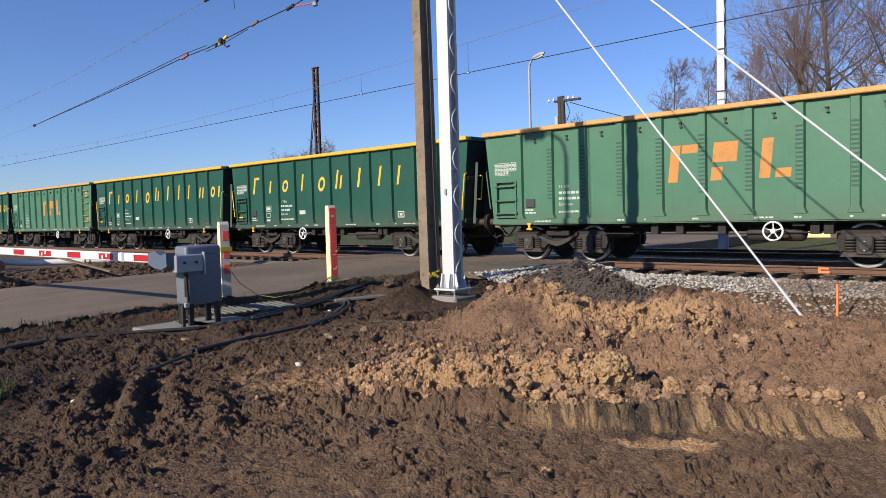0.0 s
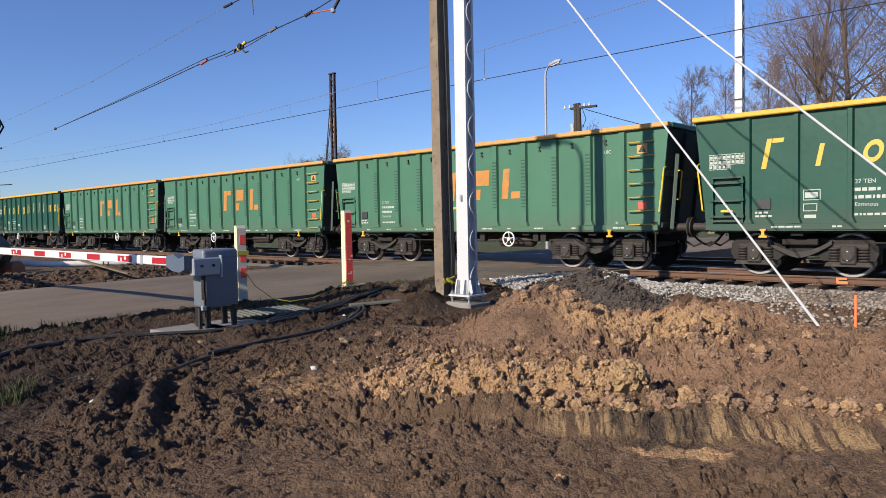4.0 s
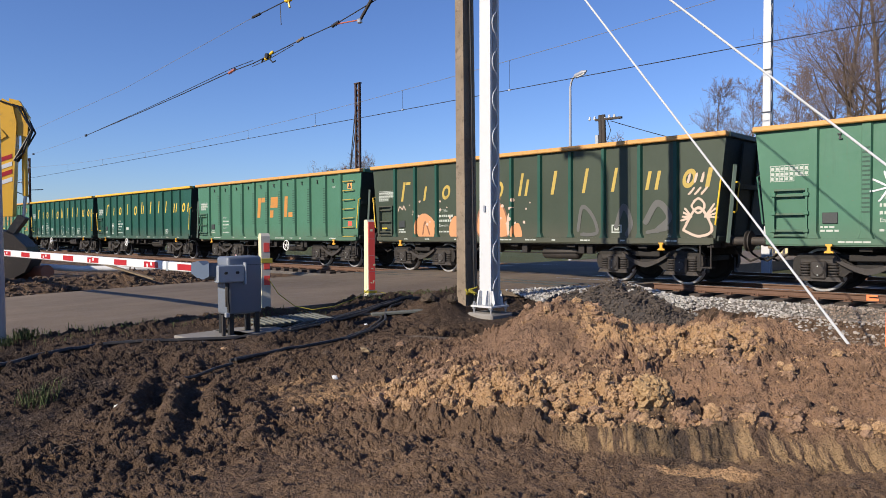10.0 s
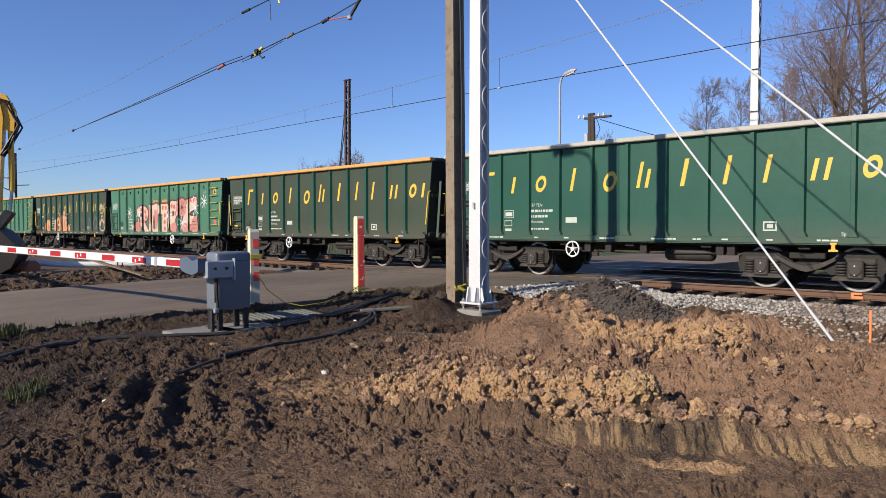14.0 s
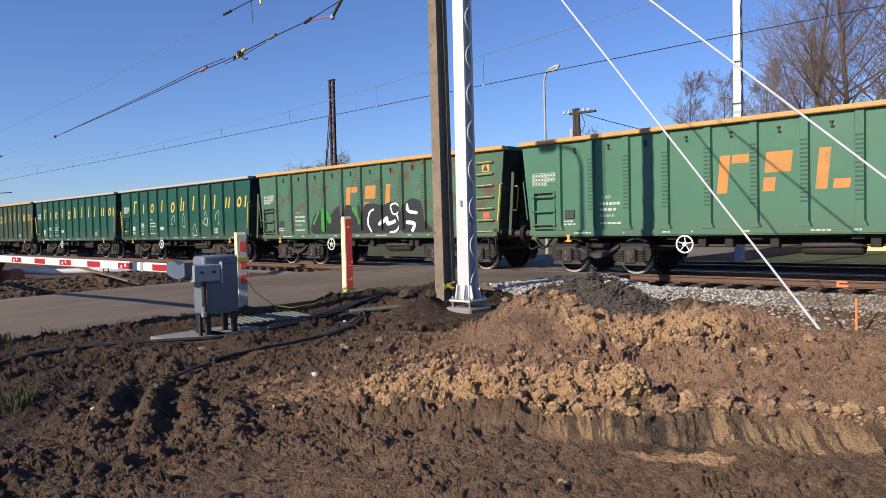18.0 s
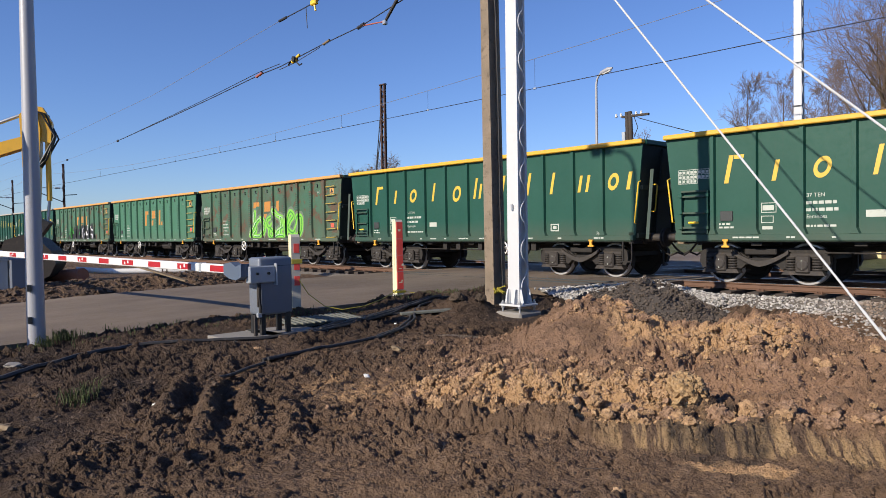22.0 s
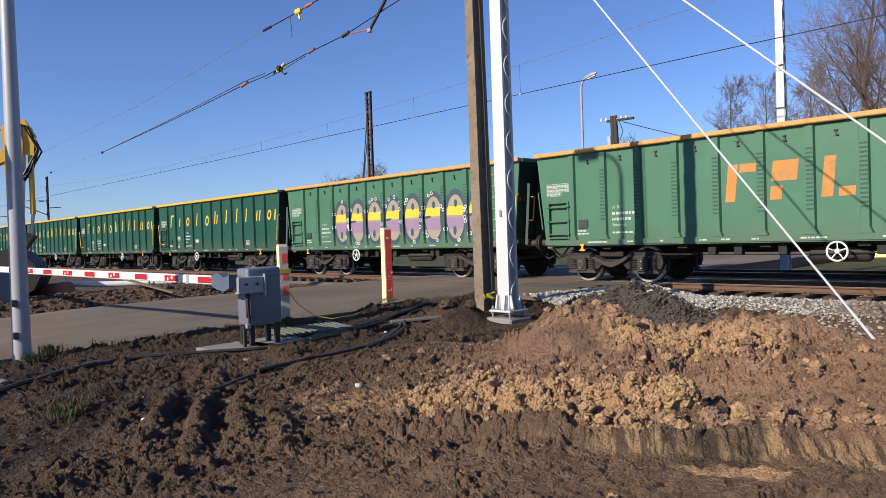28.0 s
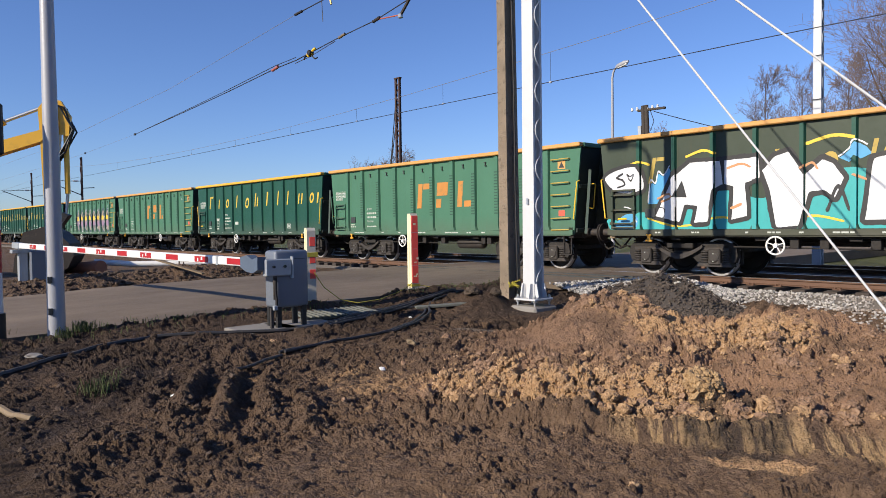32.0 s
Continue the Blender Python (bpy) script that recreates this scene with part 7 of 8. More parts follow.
def near_lamp():
    ob = thing("street_lamp", "thick tapered pale grey lamp pole on the road verge", "street lamp", pose(-11.0, 2.56, 0.02))
    part("pole", Build().tube([(0, 0, 0), (0, 0, 4.8), (0, 0, 9.5)], [0.118, 0.088, 0.05], 20), "grey_tube", ob, smooth=True)
    part("arm", Build().tube([(0, 0, 9.4), (-0.04, 0, 9.68), (-0.16, 0, 9.88), (-0.36, 0, 10.0), (-0.68, 0, 10.06)], 0.042, 8), "grey_tube", ob, smooth=True)
    part("lantern", Build().soft(-1.28, -0.64, -0.14, 0.14, 9.98, 10.16, 0.04), "grey_tube", ob)
    for zz in (0.42, 0.86):
        part("hatch", Build().soft(0.05, 0.14, -0.10, -0.045, zz, zz + 0.09, 0.004, Matrix.Rotation(radians(-12), 4, "Z")), "dark_plate", ob)


near_lamp()


def signal_mast():
    ob = thing("crossing_signal", "red and white banded crossing signal post with black backboard", "crossing signal", pose(-11.12, 1.86, 0.08))
    z = 0.0
    for h, mat in ((0.42, "machine_black"), (0.55, "barrier_white"), (0.58, "barrier_red"), (0.58, "barrier_white"), (0.6, "barrier_red"), (0.5, "machine_black")):
        part("band", Build().tube([(0, 0, z), (0, 0, z + h)], 0.085 if z else 0.11, 16), mat, ob, smooth=True)
        z += h
    part("backboard", Build().soft(-0.10, 0.10, -0.3, 0.14, 2.55, 3.25, 0.03), "machine_black", ob)
    for zz in (2.72, 3.02):
        part("lamp_hood", Build().lathe([(0.10, 0.0), (0.11, 0.02), (0.10, 0.16)], 14, Matrix.Translation((-0.1, -0.08, zz)) @ Matrix.Rotation(radians(90), 4, "Z")), "machine_black", ob, smooth=True)
    part("foot", Build().soft(-0.2, 0.2, -0.2, 0.2, -0.3, 0.02, 0.02), "concrete", ob)


signal_mast()


def lattice_pole():
    ob = thing("lattice_pole", "old rusty brown lattice steel pole with two stays", "utility pole", pose(-37.5, 30.0, -0.1))
    h, w = 11.6, 0.19
    for s in (-1, 1):
        part("upright", Build().soft(s * w - 0.07, s * w + 0.07, -0.08, 0.08, 0, h, 0.01), "rust", ob)
    n = 22
    for i in range(n):
        z0, z1 = 0.3 + i * (h - 0.4) / n, 0.3 + (i + 1) * (h - 0.4) / n
        s = 1 if i % 2 else -1
        part("brace", Build().tube([(s * w, -0.06, z0), (-s * w, -0.06, z1)], 0.035, 5), "rust", ob)
    part("cap", Build().soft(-0.3, 0.3, -0.11, 0.11, h, h + 0.08, 0.01), "rust", ob)
    for k, zt in ((0, 10.4), (1, 8.9)):
        part("stay", Build().tube([(-0.2, 0, zt), (-2.2 - 0.3 * k, 0.3, 0.0)], 0.036, 5), "wire", ob)


lattice_pole()


def timber_pole():
    ob = thing("telegraph_pole", "dark tarred timber telegraph pole with porcelain insulators", "telegraph pole", pose(-21.48, 35.0, -0.1, 0, -2.0, 0))
    for s in (-1, 1):
        part("timber", Build().tube([(s * 0.12, 0, 0), (s * 0.10, 0, 8.25)], [0.16, 0.12], 10), "dark_wood", ob, smooth=True)
    part("crossarm", Build().soft(-0.85, 0.85, -0.08, 0.08, 7.92, 8.04, 0.01, Matrix.Rotation(radians(3), 4, "Y")), "dark_wood", ob)
    for i in range(6):
        x = -0.8 + 0.32 * i
        part("insulator", Build().lathe([(0.03, 0.0), (0.07, 0.02), (0.085, 0.08), (0.05, 0.12), (0.06, 0.18), (0.02, 0.22)], 10, Matrix.Translation((x, 0, 8.0 - 0.05 * x)) @ Matrix.Rotation(radians(90), 4, "X")), "porcelain", ob, smooth=True)
    part("switch_box", Build().soft(-0.42, -0.2, -0.14, 0.14, 6.6, 7.15, 0.02), "box_light", ob)
    part("drop_wire", Build().tube([(0.35, 0, 7.9), (0.55, 0, 7.3), (0.3, 0, 6.8)], 0.02, 5), "wire", ob)


timber_pole()


def far_mast(x, y, h):
    ob = thing("catenary_mast", "distant dark catenary mast with cantilever arms", "catenary mast", pose(x, y, -0.1), "distant masts")
    for s in (-1, 1):
        part("upright", Build().box(s * 0.19 - 0.035, s * 0.19 + 0.035, -0.06, 0.06, 0, h), "rust", ob)
    b = Build()
    for i in range(14):
        s = 1 if i % 2 else -1
        b.tube([(s * 0.16, -0.1, 0.3 + i * h / 14.5), (-s * 0.16, -0.1, 0.3 + (i + 1) * h / 14.5)], 0.03, 4)
    part("lacing", b, "rust", ob)
    part("cantilever", Build().tube([(0, 0, 5.6), (0, -3.6, 7.1)], 0.05, 6), "wire", ob)
    part("stay_tube", Build().tube([(0, 0, 7.2), (0, -3.4, 7.15)], 0.035, 6), "wire", ob)
    part("insulator", Build().tube([(0, -0.4, 7.2), (0, -0.9, 7.2)], 0.10, 8), "porcelain", ob)
    part("bracket", Build().tube([(0, 0, 6.4), (0, 1.3, 6.5)], 0.05, 6), "wire", ob)


for x, y, h in ((-86.9, 23.6, 9.9), (-110.4, 23.6, 9.6), (-150.0, 23.6, 9.6), (-210.0, 23.6, 9.4)):
    far_mast(x, y, h)


def sag(a, b, drop, n=24):
    a, b = Vector(a), Vector(b)
    return [tuple(a.lerp(b, i / n) - Vector((0, 0, drop * 4 * (i / n) * (1 - i / n)))) for i in range(n + 1)]


def cable(name, pts, r, mat, label, category="wire"):
    ob = new(name, Build().tube(pts, r, 6).mesh(name, mat, True))
    return tagged(ob, label, category)


cable("service_wire", sag((-21.2, 35.0, 7.75), (-11.0, 41.0, 4.6), 0.25), 0.022, "wire", "dark service wire from the telegraph pole to the trees")

# contact and carrying wires over the far track
run = []
for a, b in ((-210, -150), (-150, -86.9), (-86.9, -8.8), (-8.8, 62)):
    run += sag((a, 20.9, 6.95), (b, 20.9, 6.95), 0.06, 10)[:-1]
cable("contact_wire", run, 0.014, "wire", "dark overhead contact wire along the far track")
run = []
for a, b in ((-210, -150), (-150, -86.9), (-86.9, -8.8), (-8.8, 62)):
    run += sag((a, 20.9, 8.5), (b, 20.9, 8.5), 1.25, 14)[:-1]
cable("carrying_wire", run, 0.009, "copper", "thin bright carrying wire above the far track")
for i, x in enumerate((-66, -58, -50, -43, -36, -29.5, -23, -17)):
    k = (x + 86.9) / 78.1
    ob = thing("dropper", "short dropper wire with clamps between overhead wires", "dropper", pose(x, 20.9, 6.93), "droppers")
    part("dropper_wire", Build().tube([(0, 0, 0), (0, 0, 8.5 - 1.25 * 4 * k * (1 - k) - 6.93)], 0.006, 5), "wire", ob)
    part("clamp", Build().soft(-0.06, 0.06, -0.03, 0.03, -0.04, 0.03, 0.01), "galvanised", ob)


def tension_line():
    """The loose end of an overhead line with insulators and a puller, running up to the mast."""
    ob = thing("tensioned_wire", "overhead wire end with insulators and a yellow puller", "overhead wire")
    pts = [(-120, 16.6, 7.2), (-80, 16.0, 7.1), (-55, 15.2, 7.1), (-42.6, 14.48, 7.12), (-31.4, 13.01, 6.93), (-26.3, 12.5, 6.95), (-22.13, 12.26, 7.10), (-21.09, 12.47, 7.23), (-19.11, 12.8, 7.61), (-17.58, 13.23, 7.95)]
    part("wire", Build().tube(pts[3:], 0.016, 6), "wire", ob, smooth=True)
    part("far_wire", Build().tube(pts[:4], 0.006, 5), "copper", ob, "thin pale far end of the wire", smooth=True)
    for q in (pts[3], pts[2], (-68, 15.6, 7.1)):
        part("wire_clamp", Build().soft(-0.10, 0.10, -0.05, 0.05, -0.06, 0.06, 0.02, Matrix.Translation(q)), "wire", ob)
    part("second_wire", Build().tube([(x, y, z + 0.10 * min(1, max(0, (x + 40) / 18))) for x, y, z in pts[3:8]], 0.012, 6), "wire", ob, smooth=True)
    part("upper_wire", Build().tube([(-17.58, 13.23, 7.95), (-15.12, 13.84, 8.75), (-11.0, 12.0, 9.6), (MAST[0], MAST[1], 9.3)], 0.016, 6), "wire", ob, smooth=True)
    for x, y, z, r, mat, l in ((-22.13, 12.26, 7.10, 0.055, "red_insulator", 0.35), (-18.9, 12.85, 7.66, 0.05, "headstock", 0.3), (-17.58, 13.23, 7.95, 0.06, "iron_light", 0.3)):
        d = Vector((0.92, 0.2, 0.3)).normalized()
        a, b = Vector((x, y, z)) - d * l / 2, Vector((x, y, z)) + d * l / 2
        bb = Build()
        n = 9
        bb.tube([tuple(a.lerp(b, i / n)) for i in range(n + 1)], [r if i % 2 else r * 0.55 for i in range(n + 1)], 10)
        part("insulator", bb, mat, ob, smooth=True)
    d = Matrix.Translation((-20.4, 12.6, 7.36)) @ Matrix.Rotation(radians(-16), 4, "Y")
    part("puller_body", Build().soft(-0.17, 0.10, -0.05, 0.05, -0.08, 0.07, 0.03, d), "yellow_steel", ob)
    part("puller_drum", Build().lathe([(0.09, -0.08), (0.09, 0.08)], 12, d @ Matrix.Translation((0.02, 0, 0))), "machine_black", ob)
    part("puller_hook", Build().tube([tuple(d @ Vector(q)) for q in ((-0.17, 0, 0), (-0.32, 0, 0.03), (-0.40, 0, -0.03))], 0.03, 6), "machine_black", ob)
    part("puller_grip", Build().soft(0.14, 0.34, -0.04, 0.04, -0.03, 0.05, 0.02, d), "yellow_steel", ob)
    part("puller_lever", Build().tube([(-20.35, 12.6, 7.3), (-20.1, 12.6, 7.12), (-19.95, 12.6, 7.14)], 0.022, 6), "machine_black", ob)
    part("puller_chain", Build().tube([(-21.1, 12.45, 7.13), (-20.4, 12.6, 7.25), (-19.2, 12.8, 7.55)], 0.012, 5), "iron_light", ob)
    part("rigid_link", Build().tube([(-17.55, 13.23, 7.95), (-16.73, 13.5, 7.96)], 0.02, 6), "red_insulator", ob)
    part("insulator_rod", Build().tube([(-16.73, 13.5, 7.94), (-16.06, 13.53, 8.59), (-15.7, 13.5, 8.95)], [0.045, 0.05, 0.045], 8), "iron_light", ob, smooth=True)
    part("end_clamp", Build().soft(-16.80, -16.66, 13.44, 13.56, 7.86, 8.0, 0.02), "galvanised", ob)


tension_line()


def upper_line():
    ob = thing("tensioned_wire", "higher overhead wire end with a yellow puller", "overhead wire")
    part("wire", Build().tube([(-140, 17.4, 9.0), (-70, 15.6, 8.5), (-35, 13.6, 8.5), (-21.49, 12.78, 8.93)], 0.008, 6), "copper", ob, smooth=True)
    part("thick_wire", Build().tube([(-21.49, 12.78, 8.93), (-20.2, 12.95, 9.10), (-18.88, 13.14, 9.32), (-13, 12.5, 10.0), (MAST[0], MAST[1], 9.45)], 0.018, 6), "wire", ob, smooth=True)
    part("end_grip", Build().tube([(-21.6, 12.77, 8.92), (-21.2, 12.82, 8.97)], 0.045, 8), "wire", ob)
    part("puller_body", Build().soft(-19.85, -19.55, 12.88, 13.02, 9.05, 9.22, 0.03), "yellow_steel", ob)
    part("puller_lever", Build().tube([(-19.7, 12.95, 9.1), (-19.62, 12.95, 8.85)], 0.035, 6), "yellow_steel", ob)
    part("tail", Build().tube([(-20.2, 12.96, 9.08), (-20.18, 12.98, 8.42)], 0.014, 5), "wire", ob)
    part("insulator", Build().tube([(-19.45, 13.0, 9.2), (-19.3, 13.05, 9.24), (-19.1, 13.1, 9.28)], [0.03, 0.06, 0.03], 8), "red_insulator", ob)


upper_line()


# ---- level crossing gear ----
def barrier():
    a, b = Vector((-9.36, 4.86, 1.10)), Vector((-20.0, 3.95, 1.235))
    d = (b - a)
    ob = thing("crossing_barrier", "lowered red and white crossing barrier arm over the road", "crossing barrier", Matrix.Translation(a) @ d.to_track_quat("X", "Z").to_matrix().to_4x4())
    l = d.length
    part("arm", Build().soft(0.40, l, -0.045, 0.045, -0.066, 0.066, 0.012), "barrier_white", ob)
    part("joint_sleeve", Build().soft(1.12, 1.19, -0.051, 0.051, -0.073, 0.073, 0.004), "box_light", ob)
    for i in range(10):
        x = 0.43 + i * 1.0
        part("red_band", Build().soft(x, x + 0.43, -0.0485, 0.0485, -0.046, 0.046, 0.002), "barrier_red", ob)
        if i % 2 == 1:
            part("white_fleck", Build().box(x + 0.17, x + 0.22, -0.051, 0.051, -0.012, 0.036), "barrier_white", ob)
            part("white_fleck", Build().box(x + 0.30, x + 0.34, -0.051, 0.051, -0.036, 0.014), "barrier_white", ob)
    part("counterweight", Build().slab([(-0.02, -0.10), (0.12, -0.15), (0.30, -0.13), (0.44, -0.075), (0.44, 0.075), (0.26, 0.11), (0.12, 0.05), (-0.02, 0.09)], -0.07, 0.07), "blue_plate", ob)
    part("tip_cap", Build().soft(l, l + 0.5, -0.06, 0.06, -0.075, 0.075, 0.01), "box_light", ob)


barrier()


def barrier_rest():
    ob = thing("barrier_rest", "grey steel post that holds the barrier's tip", "barrier rest", pose(-20.1, 4.0, 0.1))
    part("post", Build().soft(-0.10, 0.10, -0.10, 0.10, 0, 0.98, 0.01), "box_light", ob)
    part("cradle", Build().soft(-0.14, 0.14, -0.25, 0.25, 0.95, 1.04, 0.01), "box_light", ob)
    part("cabinet", Build().soft(-0.3, 0.3, 0.12, 0.62, 0.25, 1.0, 0.02), "box_grey", ob)


barrier_rest()


def machine():
    ob = thing("barrier_machine", "blue-grey barrier drive cabinet on dark legs", "barrier drive", pose(-9.50, 5.34, 0.10))
    b = bmesh.new()
    bmesh.ops.create_cube(b, size=1.0, matrix=Matrix.Translation((0, 0.02, 0.745)) @ Matrix.Diagonal((0.34, 0.56, 0.85, 1)))
    bmesh.ops.bevel(b, geom=b.edges[:], offset=0.045, segments=3, affect="EDGES", profile=0.5)
    me = bpy.data.meshes.new("enclosure")
    b.to_mesh(me)
    b.free()
    me.materials.append(M["box_grey"])
    me.shade_smooth()
    me.set_sharp_from_angle(angle=radians(35))
    part("enclosure", me, None, ob)
    part("lid_seam", Build().soft(-0.172, 0.172, -0.262, 0.302, 1.04, 1.046, 0.001), "dark_plate", ob)
    for sx in (-0.13, 0.13):
        for sy in (-0.2, 0.22):
            part("leg", Build().soft(sx - 0.035, sx + 0.035, sy - 0.035, sy + 0.035, -0.02, 0.34, 0.006), "machine_black", ob)
    part("arm_bracket", Build().soft(0.10, 0.22, -0.44, -0.02, 0.80, 1.05, 0.015), "box_light", ob)
    part("bracket_flange", Build().soft(0.06, 0.24, -0.02, 0.005, 0.76, 1.08, 0.006), "box_light", ob)
    for y in (-0.32, -0.14):
        part("bolt", Build().lathe([(0.022, 0.0), (0.022, 0.03)], 6, Matrix.Translation((0.22, y, 0.94)) @ Matrix.Rotation(radians(-90), 4, "Z")), "machine_black", ob)
    part("shaft", Build().tube([(-0.1, -0.34, 0.96), (0.2, -0.34, 0.96)], 0.05, 12), "iron_light", ob)
    part("lever", Build().soft(0.17, 0.20, -0.31, -0.25, 0.45, 0.82, 0.006), "iron_light", ob)
    part("chain", Build().tube([(0.2, -0.28, 0.78), (0.21, -0.29, 0.6), (0.205, -0.27, 0.45), (0.2, -0.28, 0.2)], [0.024, 0.016, 0.024, 0.016], 6), "iron", ob)
    part("padlock", Build().soft(0.18, 0.23, -0.33, -0.26, 0.30, 0.37, 0.01), "box_light", ob)
    part("front_leg", Build().soft(0.15, 0.19, -0.36, -0.31, -0.02, 0.34, 0.006), "iron_light", ob)


machine()
for x, y, sx, sy, w in ((-9.56, 4.98, 0.40, 0.42, 2), (-9.52, 5.62, 0.5, 0.44, -1)):
    ob = part("concrete_slab", Build().soft(-sx, sx, -sy, sy, -0.09, 0.0, 0.012), "concrete", at=pose(x, y, 0.135, 0, 0, w))
    tagged(ob, "worn grey concrete paving slab under the barrier drive", "concrete slab", "concrete slabs")


def marker_post(x, y, z, h, w):
    ob = thing("marker_post", "cream post with orange-red reflective marks on one side", "marker post", pose(x, y, z, 0, 0, w), "marker posts")
    b = Build()
    b.slab([(-0.10, -0.2), (0.10, -0.2), (0.085, h - 0.05), (0.05, h), (-0.06, h), (-0.085, h - 0.05)], -0.09, 0.06)
    part("post", b, "post_grey", ob)
    part("front_face", Build().slab([(-0.098, 0.0), (0.0, 0.0), (0.0, h - 0.02), (-0.06, h - 0.004), (-0.083, h - 0.05)], -0.0945, -0.0905), "post_cream", ob)
    part("front_edge", Build().slab([(0.012, 0.0), (0.097, 0.0), (0.083, h - 0.05), (0.05, h - 0.004), (0.012, h - 0.004)], -0.0945, -0.0905), "post_cream", ob)
    tall = h > 1.4
    rs = np.random.RandomState(int(h * 100))
    for z0, z1 in ((0.06, 0.30), (0.305, 0.52), (0.525, 0.74), (0.745, 0.97)) if tall else ((0.34, 0.46), (0.54, 0.66), (0.76, 0.88)):
        lx = 0.1005 - 0.015 * z0
        part("reflector", Build().soft(lx - 0.012, lx + 0.005, -0.080 if tall else -0.05, 0.055 if tall else 0.05, h * z0, h * z1, 0.002), "post_red", ob)
    if tall:                                            # worn pale scuffs on the red side
        for k in range(16):
            z0, y0 = h * rs.uniform(0.08, 0.92), rs.uniform(-0.07, 0.02)
            lx = 0.1062 - 0.015 * (z0 / h)
            part("scuff", Build().box(lx - 0.004, lx + 0.001, y0, y0 + rs.uniform(0.02, 0.06), z0, z0 + rs.uniform(0.015, 0.05)), "post_cream", ob)
    else:
        part("tape_band", Build().soft(-0.104, 0.104, -0.098, 0.098, h * 0.62, h * 0.68, 0.004), "tape", ob)
    part("tape_wrap", Build().soft(-0.104, 0.104, -0.098, 0.098, 0.02, 0.07, 0.004), "tape", ob)


marker_post(-11.05, 9.15, 0.36, 1.50, -14)
marker_post(-10.85, 6.62, 0.24, 1.36, -16)

cable("caution_tape", [(-10.80, 6.55, 0.95), (-10.66, 6.75, 0.55), (-10.45, 6.95, 0.33), (-10.2, 7.15, 0.27), (-10.15, 7.6, 0.30), (-10.4, 8.2, 0.36), (-10.75, 8.8, 0.44), (-10.98, 9.05, 0.46)], 0.008, "tape", "sagging yellow-green tape between marker posts", "tape")
cable("caution_tape", [(-10.98, 9.25, 0.40), (-10.6, 9.7, 0.30), (-10.1, 10.2, 0.26), (-9.75, 10.3, 0.30)], 0.007, "tape", "yellow-green tape lying beside the concrete pole", "tape")
ob = thing("tape_knot", "crumpled yellow-green tape knot at the pole's foot", "tape", pose(-9.50, 10.28, 0.28))
rs = np.random.RandomState(4)
for i in range(9):
    w = rs.uniform(-0.9, 0.9)
    part("strip", Build().tube([(0, 0, 0.02), (0.12 * math.cos(w), 0.12 * math.sin(w) * 0.6, 0.12 + 0.08 * rs.rand()), (0.30 * math.cos(w), 0.2 * math.sin(w), 0.05 + 0.2 * rs.rand())], [0.015, 0.02, 0.006], 4), "tape", ob)


def on_soil(pts, lift):
    return [(x, y, float(height(x, y)) + lift) for x, y in pts]


def laid(name, pts, r, label, lift=0.02, mat="rubber"):
    out = []
    for (x0, y0), (x1, y1) in zip(pts, pts[1:]):
        n = max(2, int(math.hypot(x1 - x0, y1 - y0) / 0.12))
        out += [(x0 + (x1 - x0) * i / n, y0 + (y1 - y0) * i / n) for i in range(n)]
    out.append(pts[-1])
    q = on_soil(out, lift)
    # a stiff cable bridges the small hollows
    z = np.array([p[2] for p in q])
    k = 7
    pad = np.pad(z, k, mode="edge")
    z = np.maximum(z, np.convolve(pad, np.ones(2 * k + 1) / (2 * k + 1), "valid")) * 0.5 + 0.5 * np.convolve(pad, np.ones(2 * k + 1) / (2 * k + 1), "valid") + 0.01
    return cable(name, [(p[0], p[1], float(zz)) for p, zz in zip(q, z)], r, mat, label, "cable")


laid("ground_cable", [(-7.0, 0.5), (-8.6, 1.44), (-9.15, 2.1), (-9.45, 2.75), (-9.6, 3.4), (-9.35, 4.2), (-9.0, 5.0), (-9.05, 5.6), (-9.4, 6.4), (-9.76, 7.44), (-10.1, 8.6), (-10.3, 9.6)], 0.030, "thick black cable laid along the muddy verge")
laid("ground_cable", [(-9.2, 4.6), (-8.9, 5.3), (-9.1, 6.1), (-9.5, 7.0), (-9.75, 7.6), (-9.9, 8.2), (-10.15, 9.1)], 0.024, "black cable beside the concrete slabs", 0.03)
laid("ground_cable", [(-7.50, 4.10), (-7.59, 4.66), (-7.7, 5.14), (-7.9, 6.02), (-8.38, 6.92), (-8.95, 7.62), (-9.3, 7.95), (-9.62, 8.0), (-9.72, 7.6), (-9.5, 7.0)], 0.022, "bent black cable loop on the mud")
laid("ground_cable", [(-7.46, 4.15), (-7.54, 4.7), (-7.64, 5.18), (-7.84, 6.06), (-8.30, 6.96), (-8.9, 7.7), (-9.4, 8.1), (-9.9, 8.7), (-10.2, 9.6), (-10.0, 10.2)], 0.022, "black cable curving towards the pole", 0.03)
laid("ground_cable", [(-6.55, 1.30), (-6.75, 1.2), (-7.14, 1.18), (-7.6, 0.9)], 0.03, "cut end of a muddy hose in the mud", 0.02, "headstock")
laid("ground_cable", [(-9.0, 5.9), (-9.25, 6.6), (-9.55, 7.3), (-9.8, 8.0), (-10.0, 8.7), (-10.25, 9.4), (-10.1, 10.0)], 0.026, "black cable among others towards the pole", 0.035)
laid("ground_cable", [(-8.75, 5.6), (-9.0, 6.3), (-9.3, 6.95), (-9.6, 7.7), (-9.95, 8.4), (-10.2, 9.0)], 0.02, "thin black cable on the dark verge", 0.03)
ob = thing("loose_board", "weathered grey board lying among the cables", "board", pose(-9.24, 8.37, float(height(-9.24, 8.37)) + 0.06, 3, -2, 62), "")
part("board", Build().soft(-0.55, 0.55, -0.07, 0.07, -0.02, 0.02, 0.005), "slat", ob)
